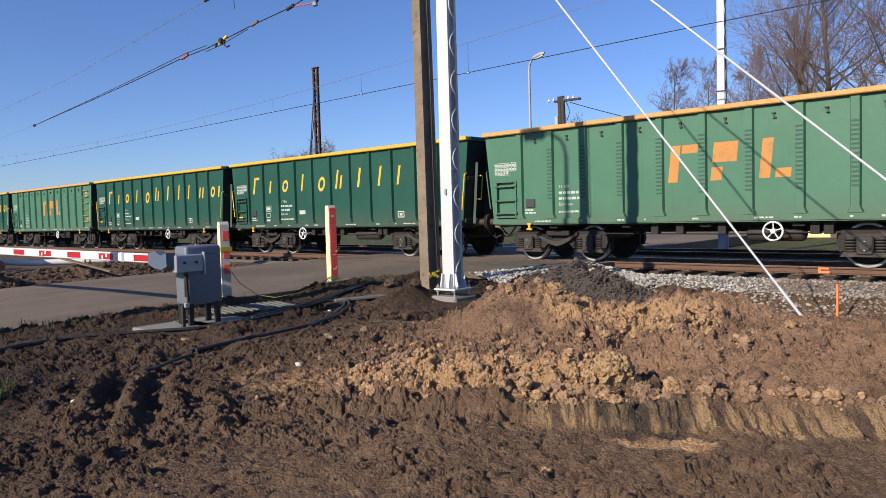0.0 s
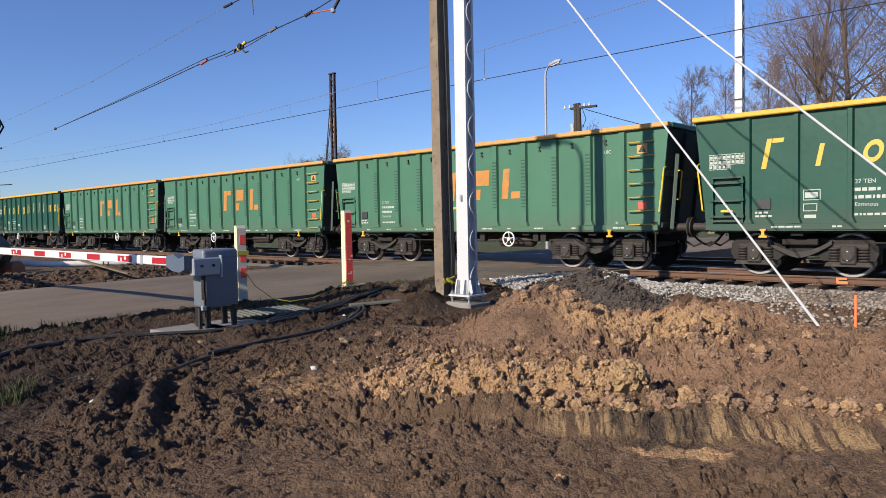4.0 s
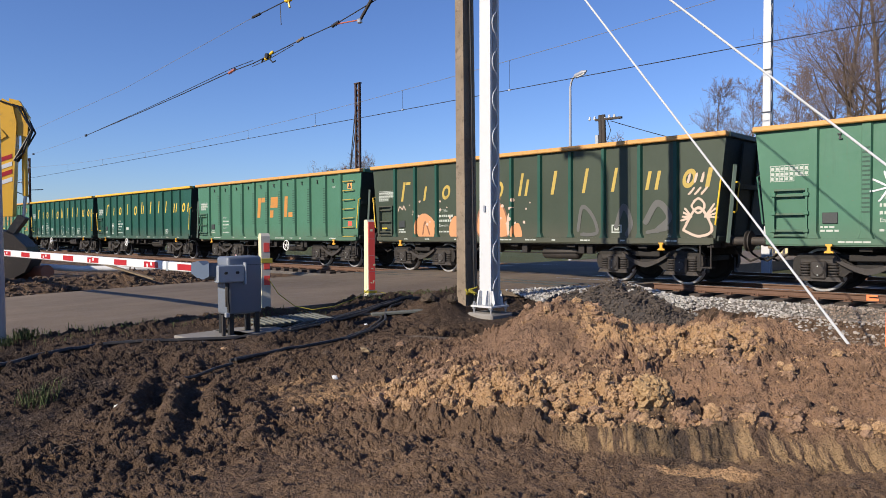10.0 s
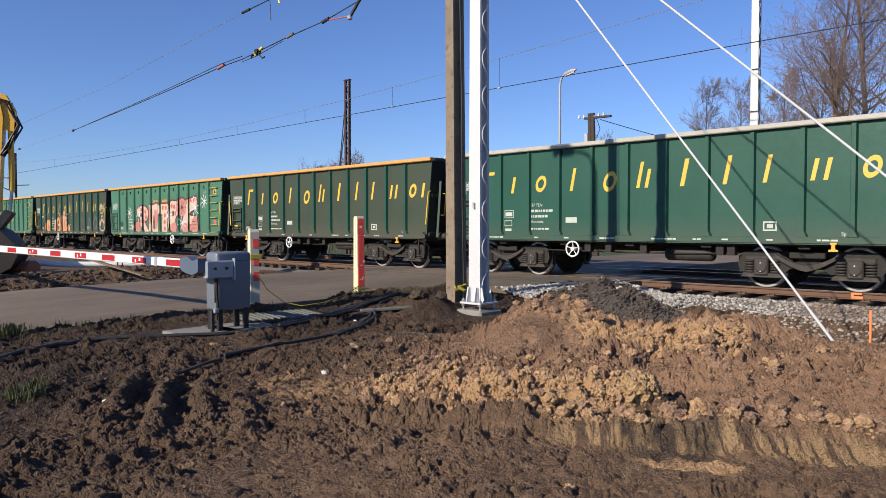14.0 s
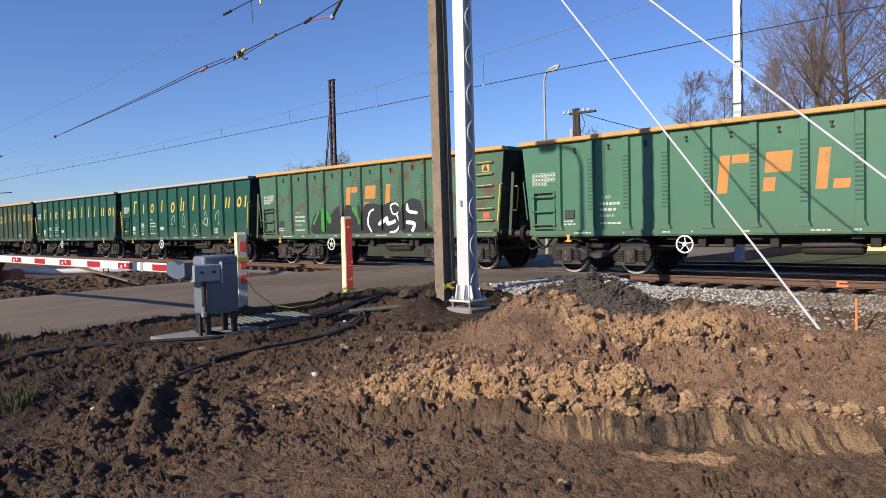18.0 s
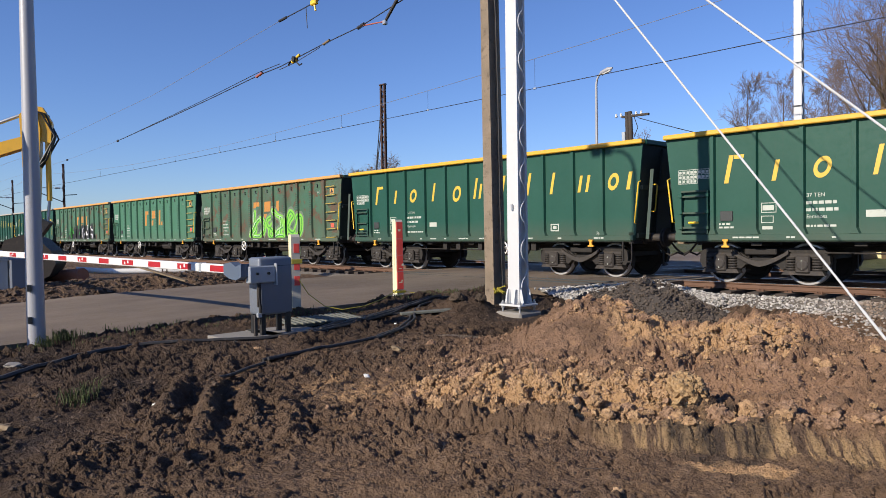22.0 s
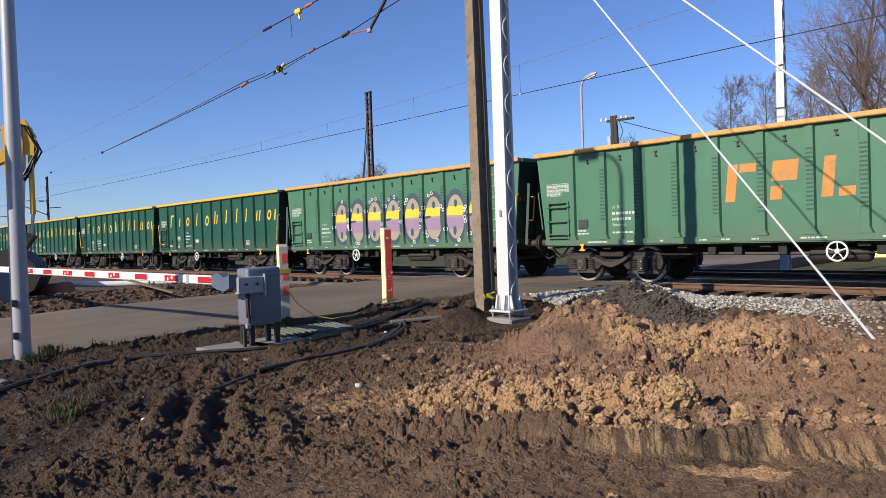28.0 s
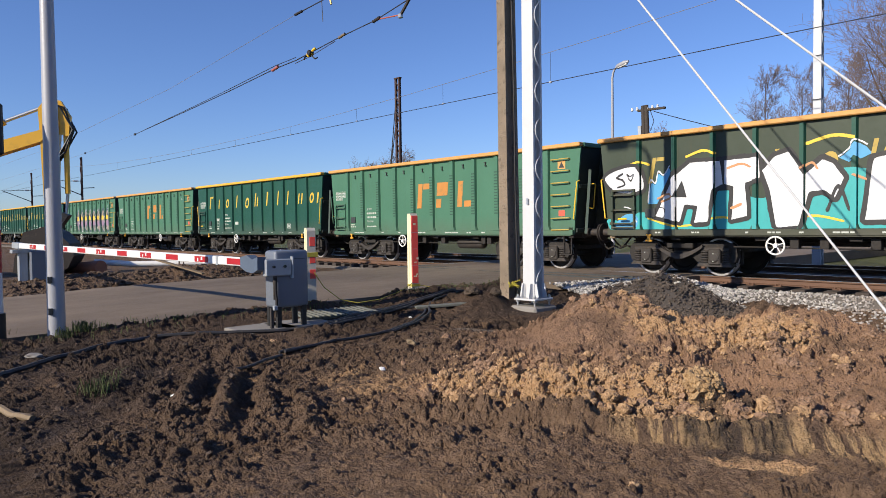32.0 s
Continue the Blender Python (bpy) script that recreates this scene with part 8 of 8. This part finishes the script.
laid("tow_strap", [(-6.75, 3.1), (-7.0, 3.5), (-7.2, 3.75), (-7.35, 4.05)], 0.018, "frayed dark strap end in the mud")


def slat_grate():
    ob = thing("slatted_cover", "grey-green slatted cover lying behind the barrier drive", "cover", pose(-10.15, 6.55, 0.17, 0, 0, -12))
    for i in range(13):
        part("slat", Build().soft(-0.62, 0.62, -0.66 + 0.105 * i, -0.60 + 0.105 * i, 0.0, 0.03, 0.006, Matrix.Rotation(radians(0.8 * (i % 3 - 1)), 4, "Z")), "slat", ob)
    for x in (-0.45, 0.45):
        part("bearer", Build().soft(x - 0.05, x + 0.05, -0.68, 0.72, -0.07, 0.0, 0.006), "slat", ob)


slat_grate()

# small litter
for name, label, cat, x, y, s, mat in (("paper_scrap", "small crumpled white paper scrap on mud", "litter", -5.92, 4.43, 0.035, "white_paint"), ("pale_stone", "small pale stone lying on the mud", "stone", -6.42, 2.42, 0.032, "porcelain"), ("pale_stone", "rounded grey stone on the mud", "stone", -6.55, 5.34, 0.065, "headstock"), ("plastic_sheet", "dirty pale plastic sheet on the verge", "litter", -9.62, 1.98, 0.11, "concrete"), ("paper_scrap", "white paper scrap near the cables", "litter", -9.0, 7.35, 0.03, "white_paint")):
    b = Build()
    lump(b, (0, 0, 0), s, 0.35 if "sheet" in name else 0.7, int(x * -100), 2)
    tagged(part(name, b, mat, at=pose(x, y, float(height(x, y)) + s * 0.3)), label, cat)

# survey stake and spray marks
ob = thing("survey_stake", "thin wooden stake sprayed fluorescent orange", "stake", pose(-2.78, 12.75, -0.3))
part("stake", Build().soft(-0.017, 0.017, -0.015, 0.015, 0, 0.62, 0.004), "orange_spray", ob)
part("stake_tip", Build().soft(-0.016, 0.016, -0.014, 0.014, 0.62, 0.64, 0.004), "dark_wood", ob)
ob = part("rail_mark", Build().soft(-0.12, -0.07, -0.004, 0.004, 0.0, 0.12, 0.002).soft(-0.07, 0.08, -0.004, 0.004, 0.08, 0.12, 0.002).soft(-0.07, 0.10, -0.004, 0.004, 0.0, 0.05, 0.002), "orange_spray", at=pose(-3.75, TRACK_Y - 0.753 - 0.045, RAIL - 0.13))
tagged(ob, "fluorescent orange paint mark on the rail", "paint mark")


# ---- works beyond the road ----
def excavator():
    ob = thing("excavator", "yellow crawler excavator with its bucket lowered to the ground", "excavator", pose(-26.06, 1.11, 0.1, 0, 0, 60))
    for s in (-1, 1):
        t = part("crawler", Build().slab([(-1.9, 0.25), (-1.6, 0.0), (1.6, 0.0), (1.9, 0.25), (1.9, 0.55), (1.6, 0.8), (-1.6, 0.8), (-1.9, 0.55)], s * 1.1 - 0.28, s * 1.1 + 0.28), "machine_black", ob)
        for i in range(7):
            part("roller", Build().lathe([(0.16, -0.30), (0.16, 0.30)], 12, Matrix.Translation((-1.4 + 0.46 * i, s * 1.1, 0.3))), "iron_light", t)
    part("chassis", Build().soft(-1.2, 1.2, -0.9, 0.9, 0.5, 1.05, 0.05), "machine_black", ob)
    part("house", Build().soft(-2.3, 1.0, -1.25, 1.25, 1.1, 2.2, 0.1), "machine_yellow", ob)
    part("counterweight", Build().soft(-2.75, -2.1, -1.25, 1.25, 1.15, 2.1, 0.15), "machine_black", ob)
    cabin = part("cab", Build().soft(-0.4, 1.2, 0.35, 1.25, 1.15, 2.95, 0.08), "machine_yellow", ob)
    part("windscreen", Build().soft(1.2, 1.215, 0.43, 1.17, 1.6, 2.85, 0.004), "glass", cabin)
    part("side_window", Build().soft(-0.3, 1.1, 1.25, 1.265, 1.75, 2.85, 0.004), "glass", cabin)
    part("boom", Build().slab([(0.9, 1.5), (1.3, 1.45), (2.9, 3.22), (3.3, 3.46), (5.2, 4.12), (5.45, 4.30), (5.3, 4.50), (3.2, 3.84), (2.6, 3.58), (0.95, 1.9)], -0.2, 0.2), "machine_yellow", ob)
    for s in (-1, 1):
        part("boom_cylinder", Build().tube([(1.3, s * 0.33, 1.5), (2.9, s * 0.33, 3.3)], 0.085, 10), "machine_black", ob, smooth=True)
    part("stick_cylinder", Build().tube([(3.0, 0, 4.12), (4.2, 0, 4.72)], 0.11, 10), "machine_yellow", ob, smooth=True)
    part("stick_cylinder_rod", Build().tube([(4.2, 0, 4.72), (5.35, 0, 5.2)], 0.05, 10), "galvanised", ob, smooth=True)
    st = part("stick", Build().slab([(5.25, 2.0), (5.55, 2.0), (5.70, 4.7), (5.60, 5.25), (5.35, 5.38), (5.15, 5.1), (5.18, 4.4)], -0.17, 0.17), "machine_yellow", ob)
    for i in range(4):
        z0 = 2.9 + 0.22 * i
        part("warning_stripe", Build().slab([(5.27, z0), (5.57, z0 + 0.12), (5.57, z0 + 0.24), (5.27, z0 + 0.12)], 0.172, 0.178), "barrier_red" if i % 2 else "barrier_white", st)
        part("warning_stripe", Build().slab([(5.27, z0), (5.57, z0 + 0.12), (5.57, z0 + 0.24), (5.27, z0 + 0.12)], -0.178, -0.172), "barrier_red" if i % 2 else "barrier_white", st)
    part("bucket_cylinder", Build().tube([(5.85, 0, 4.6), (5.85, 0, 2.6)], 0.075, 10), "machine_yellow", ob, smooth=True)
    part("bucket_rod", Build().tube([(5.85, 0, 2.6), (5.78, 0, 1.9)], 0.045, 10), "galvanised", ob, smooth=True)
    part("cylinder_guard", Build().slab([(5.55, 4.4), (5.95, 4.3), (6.0, 4.9), (5.75, 5.35), (5.5, 5.4)], -0.1, 0.1), "machine_yellow", ob)
    rs = np.random.RandomState(7)
    for i in range(7):
        y = -0.2 + 0.065 * i
        part("hose", Build().tube([(5.3, y, 5.3), (5.75 + 0.1 * rs.rand(), y, 5.15), (6.0 + 0.12 * rs.rand(), y, 4.4 + 0.2 * rs.rand()), (5.85, y, 3.8 + 0.3 * rs.rand()), (5.62, y, 3.6)], 0.028, 6), "machine_black", ob, smooth=True)
    part("link", Build().slab([(5.35, 1.5), (5.55, 1.45), (5.9, 1.95), (5.7, 2.05)], -0.2, 0.2), "machine_black", ob)
    bk = part("bucket", Build().slab([(4.8, 1.45), (5.35, 1.62), (5.7, 1.45), (6.0, 1.12), (6.12, 0.75), (5.95, 0.40), (5.5, 0.15), (4.85, 0.2), (4.5, 0.3), (4.55, 0.75)], -0.6, 0.6), "bucket", ob)
    for i in range(5):
        part("tooth", Build().slab([(4.65, 0.28), (4.70, 0.40), (4.40, 0.30)], -0.55 + 0.26 * i, -0.45 + 0.26 * i), "iron_light", bk)
    return ob


DIGGER = excavator()
ob = thing("clay_pipe", "short terracotta drain pipe lying on the dug soil", "pipe", pose(-23.4, 6.35, 0.42, 0, -4, 22))
part("pipe_shell", Build().lathe([(0.16, -0.7), (0.21, -0.7), (0.21, 0.7), (0.16, 0.7)], 20, Matrix.Rotation(radians(90), 4, "Z")), "clay_pipe", ob, smooth=True)
ob = thing("plastic_pipe", "long white plastic pipe on the dug soil", "pipe", pose(-22.6, 8.1, 0.55, 0, 2, 60))
part("pipe_run", Build().tube([(-1.7, 0, 0.0), (-0.6, 0.03, -0.05), (0.5, 0, -0.02), (1.7, -0.04, 0.02)], 0.09, 12), "sheet_white", ob, smooth=True)
ob = thing("pipe_trestle", "small steel trestle carrying a white pipe", "trestle", pose(-21.6, 8.6, 0.1, 0, 0, 20))
for s in (-1, 1):
    part("trestle_leg", Build().tube([(s * 0.15, 0, 0), (s * 0.06, 0, 0.75)], 0.02, 6), "rust", ob)
part("trestle_bar", Build().tube([(-0.12, 0, 0.4), (0.12, 0, 0.4)], 0.018, 6), "rust", ob)
ob = thing("loose_plank", "weathered plank stuck in the soil heap", "plank", pose(-19.0, 7.4, 0.62, 4, 14, 30))
part("board", Build().soft(-0.9, 0.9, -0.06, 0.06, -0.02, 0.02, 0.004), "headstock", ob)
ob = thing("warning_tripod", "tiny red and white warning tripod by the rails", "tripod", pose(-26.2, 14.6, -0.05))
for k in range(3):
    w = k * 2.094
    part("tripod_leg", Build().tube([(0.25 * math.cos(w), 0.25 * math.sin(w), 0), (0, 0, 0.75)], 0.025, 6), "barrier_red" if k else "barrier_white", ob)


# ---- trees, verge plants and what lies behind ----
def bark(name, tone):
    n = Nodes(name)
    v = n.coords()
    col = n.mix(n.noise(3, 5, 0.6, v), tuple(c * 0.6 for c in tone), tuple(c * 1.3 for c in tone))
    return n.put(col, 0.9, 0.0, n.noise(14, 5, 0.7, v, (1, 1, 0.2)), 0.02, 0.8)


M["bark"] = bark("grey_brown_bark", (0.10, 0.075, 0.058))
M["twig"] = bark("reddish_brown_twigs", (0.15, 0.11, 0.095))
M["moss"] = bark("mossy_ochre_bark", (0.10, 0.068, 0.036))
M["leaf_dry"] = soil_paint("dry_rust_leaves", (0.20, 0.085, 0.03), (0.34, 0.19, 0.06))
M["leaf_yellow"] = soil_paint("yellow_autumn_leaves", (0.34, 0.22, 0.03), (0.50, 0.34, 0.06))
M["blade"] = soil_paint("dull_green_grass", (0.04, 0.06, 0.018), (0.12, 0.15, 0.045))


def bare_tree(name, x, y, h, seed, label, spread=0.55, dense=3, dry=0, mat="bark", start=0.22):
    ob = thing(name, label, "tree", pose(x, y, -0.12), "bare trees")
    rs = np.random.RandomState(seed)
    wood, twigs, leaves = Build(), Build(), Build()
    thin = 0.007 if y < 45 else 0.008

    def grow(p, d, l, r, depth):
        n = 4 if depth < 3 else 2
        pts, rr, q = [tuple(p)], [r], Vector(p)
        for i in range(n):
            d = (d + Vector(rs.uniform(-1, 1, 3)) * (0.10 + 0.03 * depth) + Vector((0, 0, 0.10))).normalized()
            q = q + d * l / n
            pts.append(tuple(q))
            rr.append(max(thin, r * (1 - 0.7 * (i + 1) / n)))
            if depth < 4:
                for k in range((dense if depth < 3 else 2) if i else 1):
                    side = Vector(rs.normal(size=3))
                    side = (side - d * side.dot(d)).normalized()
                    e = (d + side * rs.uniform(0.5, 1.1)).normalized()
                    grow(q, e, l * rs.uniform(0.34, 0.62), max(thin, rr[-1] * rs.uniform(0.45, 0.7)), depth + 1)
        (wood if depth < 2 else twigs).tube(pts, rr, 5 if depth < 2 else 3, False)
        if dry and depth >= 3 and rs.rand() < dry:
            m = rs.uniform(0.04, 0.08)
            a, b = Vector(rs.uniform(-1, 1, 3)) * m, Vector(rs.uniform(-1, 1, 3)) * m
            leaves.add([tuple(q), tuple(q + a), tuple(q + a + b), tuple(q + b)], [(0, 1, 2, 3)])

    n, q, d, path, radii = 12, Vector((0, 0, 0)), Vector((0, 0, 1)), [(0, 0, 0)], [h * 0.0125]
    for i in range(n):
        d = (d + Vector(rs.uniform(-1, 1, 3)) * 0.05 + Vector((0, 0, 0.06))).normalized()
        q = q + d * h / n
        path.append(tuple(q))
        radii.append(h * 0.0125 * (1 - 0.9 * (i + 1) / n))
        u = (i + 1) / n
        if u > start:
            for k in range(3 if u < 0.9 else 4):
                w = rs.uniform(0, 2 * math.pi)
                e = Vector((math.cos(w), math.sin(w), rs.uniform(0.5, 1.3))).normalized()
                grow(q - d * rs.uniform(0, h / n), e, h * spread * rs.uniform(0.5, 1.0) * (0.62 - 0.42 * u), radii[-1] * 0.55, 1)
    wood.tube(path, radii, 9, False)
    part("trunk", wood, mat, ob, smooth=True)
    part("crown", twigs, "twig", ob)
    if leaves.v:
        part("dry_leaves", leaves, "leaf_dry", ob)
    return ob


bare_tree("bare_tree", -10.4, 40.0, 15.5, 11, "tall bare tree with ochre mossy bark and few dry leaves", 0.75, 2, 0.05, "moss", 0.25)
bare_tree("bare_tree", -8.9, 40.0, 16.5, 12, "tall bare tree with fine reddish twigs", 0.70, 2, 0.03, "bark", 0.25)
bare_tree("bare_tree", -6.2, 38.5, 16.0, 13, "tall bare tree with dark branches and dry leaves", 0.75, 2, 0.04, "bark", 0.2)
bare_tree("bare_tree", -25.5, 60.0, 13.6, 14, "rounded bare tree with fine grey twigs", 0.55, 2, 0.0, "bark", 0.5)
bare_tree("bare_tree", -23.0, 60.0, 13.2, 25, "rounded bare tree beside another", 0.55, 2, 0.0, "bark", 0.5)
bare_tree("bare_tree", -16.3, 50.0, 11.2, 16, "low bare tree with fine reddish twigs", 0.7, 2, 0.08, "bark", 0.4)
bare_tree("bare_tree", -13.9, 50.0, 11.6, 17, "low bare tree with a few rust-brown leaves", 0.7, 2, 0.15, "bark", 0.4)
bare_tree("bare_tree", -97.5, 70.0, 11.5, 18, "small bare tree far beyond the train", 0.85, 1, 0.0, "bark", 0.4)
bare_tree("bare_tree", -80.0, 60.0, 9.6, 19, "dark bushy bare tree far beyond the train", 0.9, 2, 0.2, "bark", 0.3)
bare_tree("bare_tree", -75.0, 60.0, 9.9, 20, "bushy bare tree with brown leaves far away", 0.9, 2, 0.4, "bark", 0.3)
bare_tree("bare_tree", -31.5, 55.0, 9.4, 21, "low thin bare tree behind the pole", 0.6, 1, 0.1, "bark", 0.4)


def leafy_bush(x, y, h, seed):
    ob = thing("autumn_bush", "bush with sparse yellow autumn leaves behind the tracks", "bush", pose(x, y, -0.12), "yellow bushes")
    rs = np.random.RandomState(seed)
    stem, leaf = Build(), Build()
    for i in range(26):
        w = rs.uniform(0, 6.28)
        tip = Vector((math.cos(w) * rs.uniform(0.3, 1.3), math.sin(w) * rs.uniform(0.3, 1.3), h * rs.uniform(0.5, 1.0)))
        stem.tube([(0, 0, 0), tuple(tip * 0.5 + Vector((0, 0, 0.3))), tuple(tip)], [0.03, 0.02, 0.008], 4, False)
        for k in range(60):
            q = tip * rs.uniform(0.35, 1.0) + Vector(rs.normal(0, 0.28, 3))
            a, b = Vector(rs.uniform(-1, 1, 3)) * 0.07, Vector(rs.uniform(-1, 1, 3)) * 0.07
            leaf.add([tuple(q), tuple(q + a), tuple(q + a + b), tuple(q + b)], [(0, 1, 2, 3)])
    part("stems", stem, "bark", ob)
    part("foliage", leaf, "leaf_yellow", ob)


for i, (x, y, h) in enumerate(((-13.4, 43, 3.4), (-8.0, 42, 3.6), (-4.5, 44, 3.8), (-1.0, 42, 3.2))):
    leafy_bush(x, y, h, 70 + i)


def house():
    ob = thing("house", "low pale yellow rendered house behind the tracks", "house", pose(-6.0, 52.0, -0.1))
    part("wall", Build().soft(-8, 8, -3, 3, 0, 2.9, 0.03), "wall_yellow", ob)
    part("roof", Build().slab([(-8.3, 2.9), (8.3, 2.9), (7.2, 4.6), (-7.2, 4.6)], -3.3, 3.3), "roof", ob)
    for x in (-6, -3, 0, 3, 6):
        wdw = part("window", Build().soft(x - 0.55, x + 0.55, -3.04, -2.98, 1.0, 2.2, 0.01), "mast_white", ob)
        for s in (-0.26, 0.26):
            part("pane", Build().soft(x + s - 0.22, x + s + 0.22, -3.055, -3.042, 1.08, 2.12, 0.004), "glass", wdw)


house()


def fence():
    ob = thing("fence", "low pale yellow picket fence behind the tracks", "fence", pose(-14.5, 40.0, -0.1))
    for i in range(60):
        part("picket", kept("picket", lambda: Build().soft(-0.06, 0.06, -0.02, 0.02, 0.15, 1.25, 0.006), "wall_yellow"), None, ob, at=pose(i * 0.26, 0, 0))
    for z in (0.35, 1.0):
        part("fence_rail", Build().soft(-0.1, 15.5, 0.02, 0.06, z, z + 0.08, 0.006), "wall_yellow", ob)
    part("plinth", Build().soft(-0.2, 15.6, -0.08, 0.10, 0, 0.3, 0.01), "wall_yellow", ob)


fence()


def board():
    ob = thing("notice_board", "white notice board with unreadable dark lines on posts", "sign board", pose(-7.4, 44.0, -0.1))
    part("panel", Build().soft(-1.5, 1.5, -0.04, 0.0, 3.3, 5.0, 0.01), "mast_white", ob)
    for x in (-1.2, 1.2):
        part("post", Build().soft(x - 0.06, x + 0.06, 0.0, 0.12, 0, 4.8, 0.01), "galvanised", ob)
    rs = np.random.RandomState(2)
    for i in range(4):
        part("text_bar", Build().box(-1.3, -1.3 + rs.uniform(1.6, 2.5), -0.046, -0.041, 3.55 + 0.34 * i, 3.70 + 0.34 * i), "barrier_red" if i == 1 else "blue_plate", ob)


board()


def verge_grass():
    rs = np.random.RandomState(6)
    b = Build()
    def blades(x, y, n, r, tall):
        z = float(height(x, y))
        for _ in range(n):
            w, k = rs.uniform(0, 6.28), rs.rand() ** 0.5 * r
            px, py = x + k * math.cos(w), y + k * math.sin(w)
            h, t = tall * rs.uniform(0.4, 1.0), rs.uniform(0, 6.28)
            lx, ly = math.cos(t) * h * rs.uniform(0.2, 0.8), math.sin(t) * h * rs.uniform(0.2, 0.8)
            ox, oy = -math.sin(t) * 0.004, math.cos(t) * 0.004
            b.add([(px - ox, py - oy, z - 0.01), (px + ox, py + oy, z - 0.01), (px + lx * 0.4 + ox, py + ly * 0.4 + oy, z + h * 0.7), (px + lx * 0.4 - ox, py + ly * 0.4 - oy, z + h * 0.7), (px + lx, py + ly, z + h * 0.85)], [(0, 1, 2, 3), (3, 2, 4)])
    for i in range(150):
        y = rs.uniform(0.3, 12.2)
        x = float(road_edge(y)) + 0.14 + abs(rs.normal(0, 0.26))
        if x < road_edge(y) + 0.02:
            continue
        blades(x, y, rs.randint(3, 10), 0.13, 0.08 if y > 4 else 0.11)
    for x, y in ((-10.75, 2.62), (-10.9, 2.9), (-7.15, 2.05), (-10.3, 1.6), (-10.0, 1.4)):
        for _ in range(5):
            blades(x + rs.normal(0, 0.08), y + rs.normal(0, 0.08), 22, 0.10, 0.20)
    tagged(new("verge_grass", b.mesh("verge_grass", "blade")), "sparse dull green grass along the road verge", "grass", kind="stuff")
    d = Build()
    for i in range(110):
        x, y = rs.uniform(-10.5, -0.5), rs.uniform(1.2, 9.0)
        z, w, l = float(height(x, y)) + 0.012, rs.uniform(0, 6.28), rs.uniform(0.05, 0.22)
        d.tube([(x, y, z), (x + l * math.cos(w), y + l * math.sin(w), z + rs.uniform(0, 0.04))], 0.0025, 4)
    tagged(new("dry_stalks", d.mesh("dry_stalks", "bark")), "scattered dry straw and twigs on the mud", "straw", kind="stuff")


verge_grass()


# ---- what moves ----
def motions():
    for index, wag in TRAIN:
        walk(wag, [(t, pose((index + 0.5) * WAGON - travelled(t), TRACK_Y, RAIL)) for t in range(0, 33)])
    # the digger shifts back a little
    walk(DIGGER, [(t, pose(x, y, 0.1, 0, 0, w)) for t, x, y, w in ((0, -26.06, 1.11, 60.6), (6, -26.06, 1.11, 60.4), (9, -26.06, 1.11, 60.0), (14.5, -26.06, 1.11, 60.2), (20, -26.16, 0.82, 61.0), (23, -26.16, 0.80, 61.0), (28, -26.16, 0.80, 60.6), (32, -26.16, 0.80, 60.4))])
    # the wheels roll along, all alike; one set of keys serves each axle place
    start = travelled(0)
    first = {}
    for ob, ax in WHEELS:
        if ax not in first:
            walk(ob, [(k / 15, pose(ax, 0, 0.46, 0, -math.degrees((travelled(k / 15) - start) / 0.46), 0)) for k in range(0, 481)])
            first[ax] = ob
        else:
            data = first[ax].animation_data
            ob.rotation_mode = "QUATERNION"
            ob.animation_data_create().action = data.action
            ob.animation_data.action_slot = data.action_slot


motions()
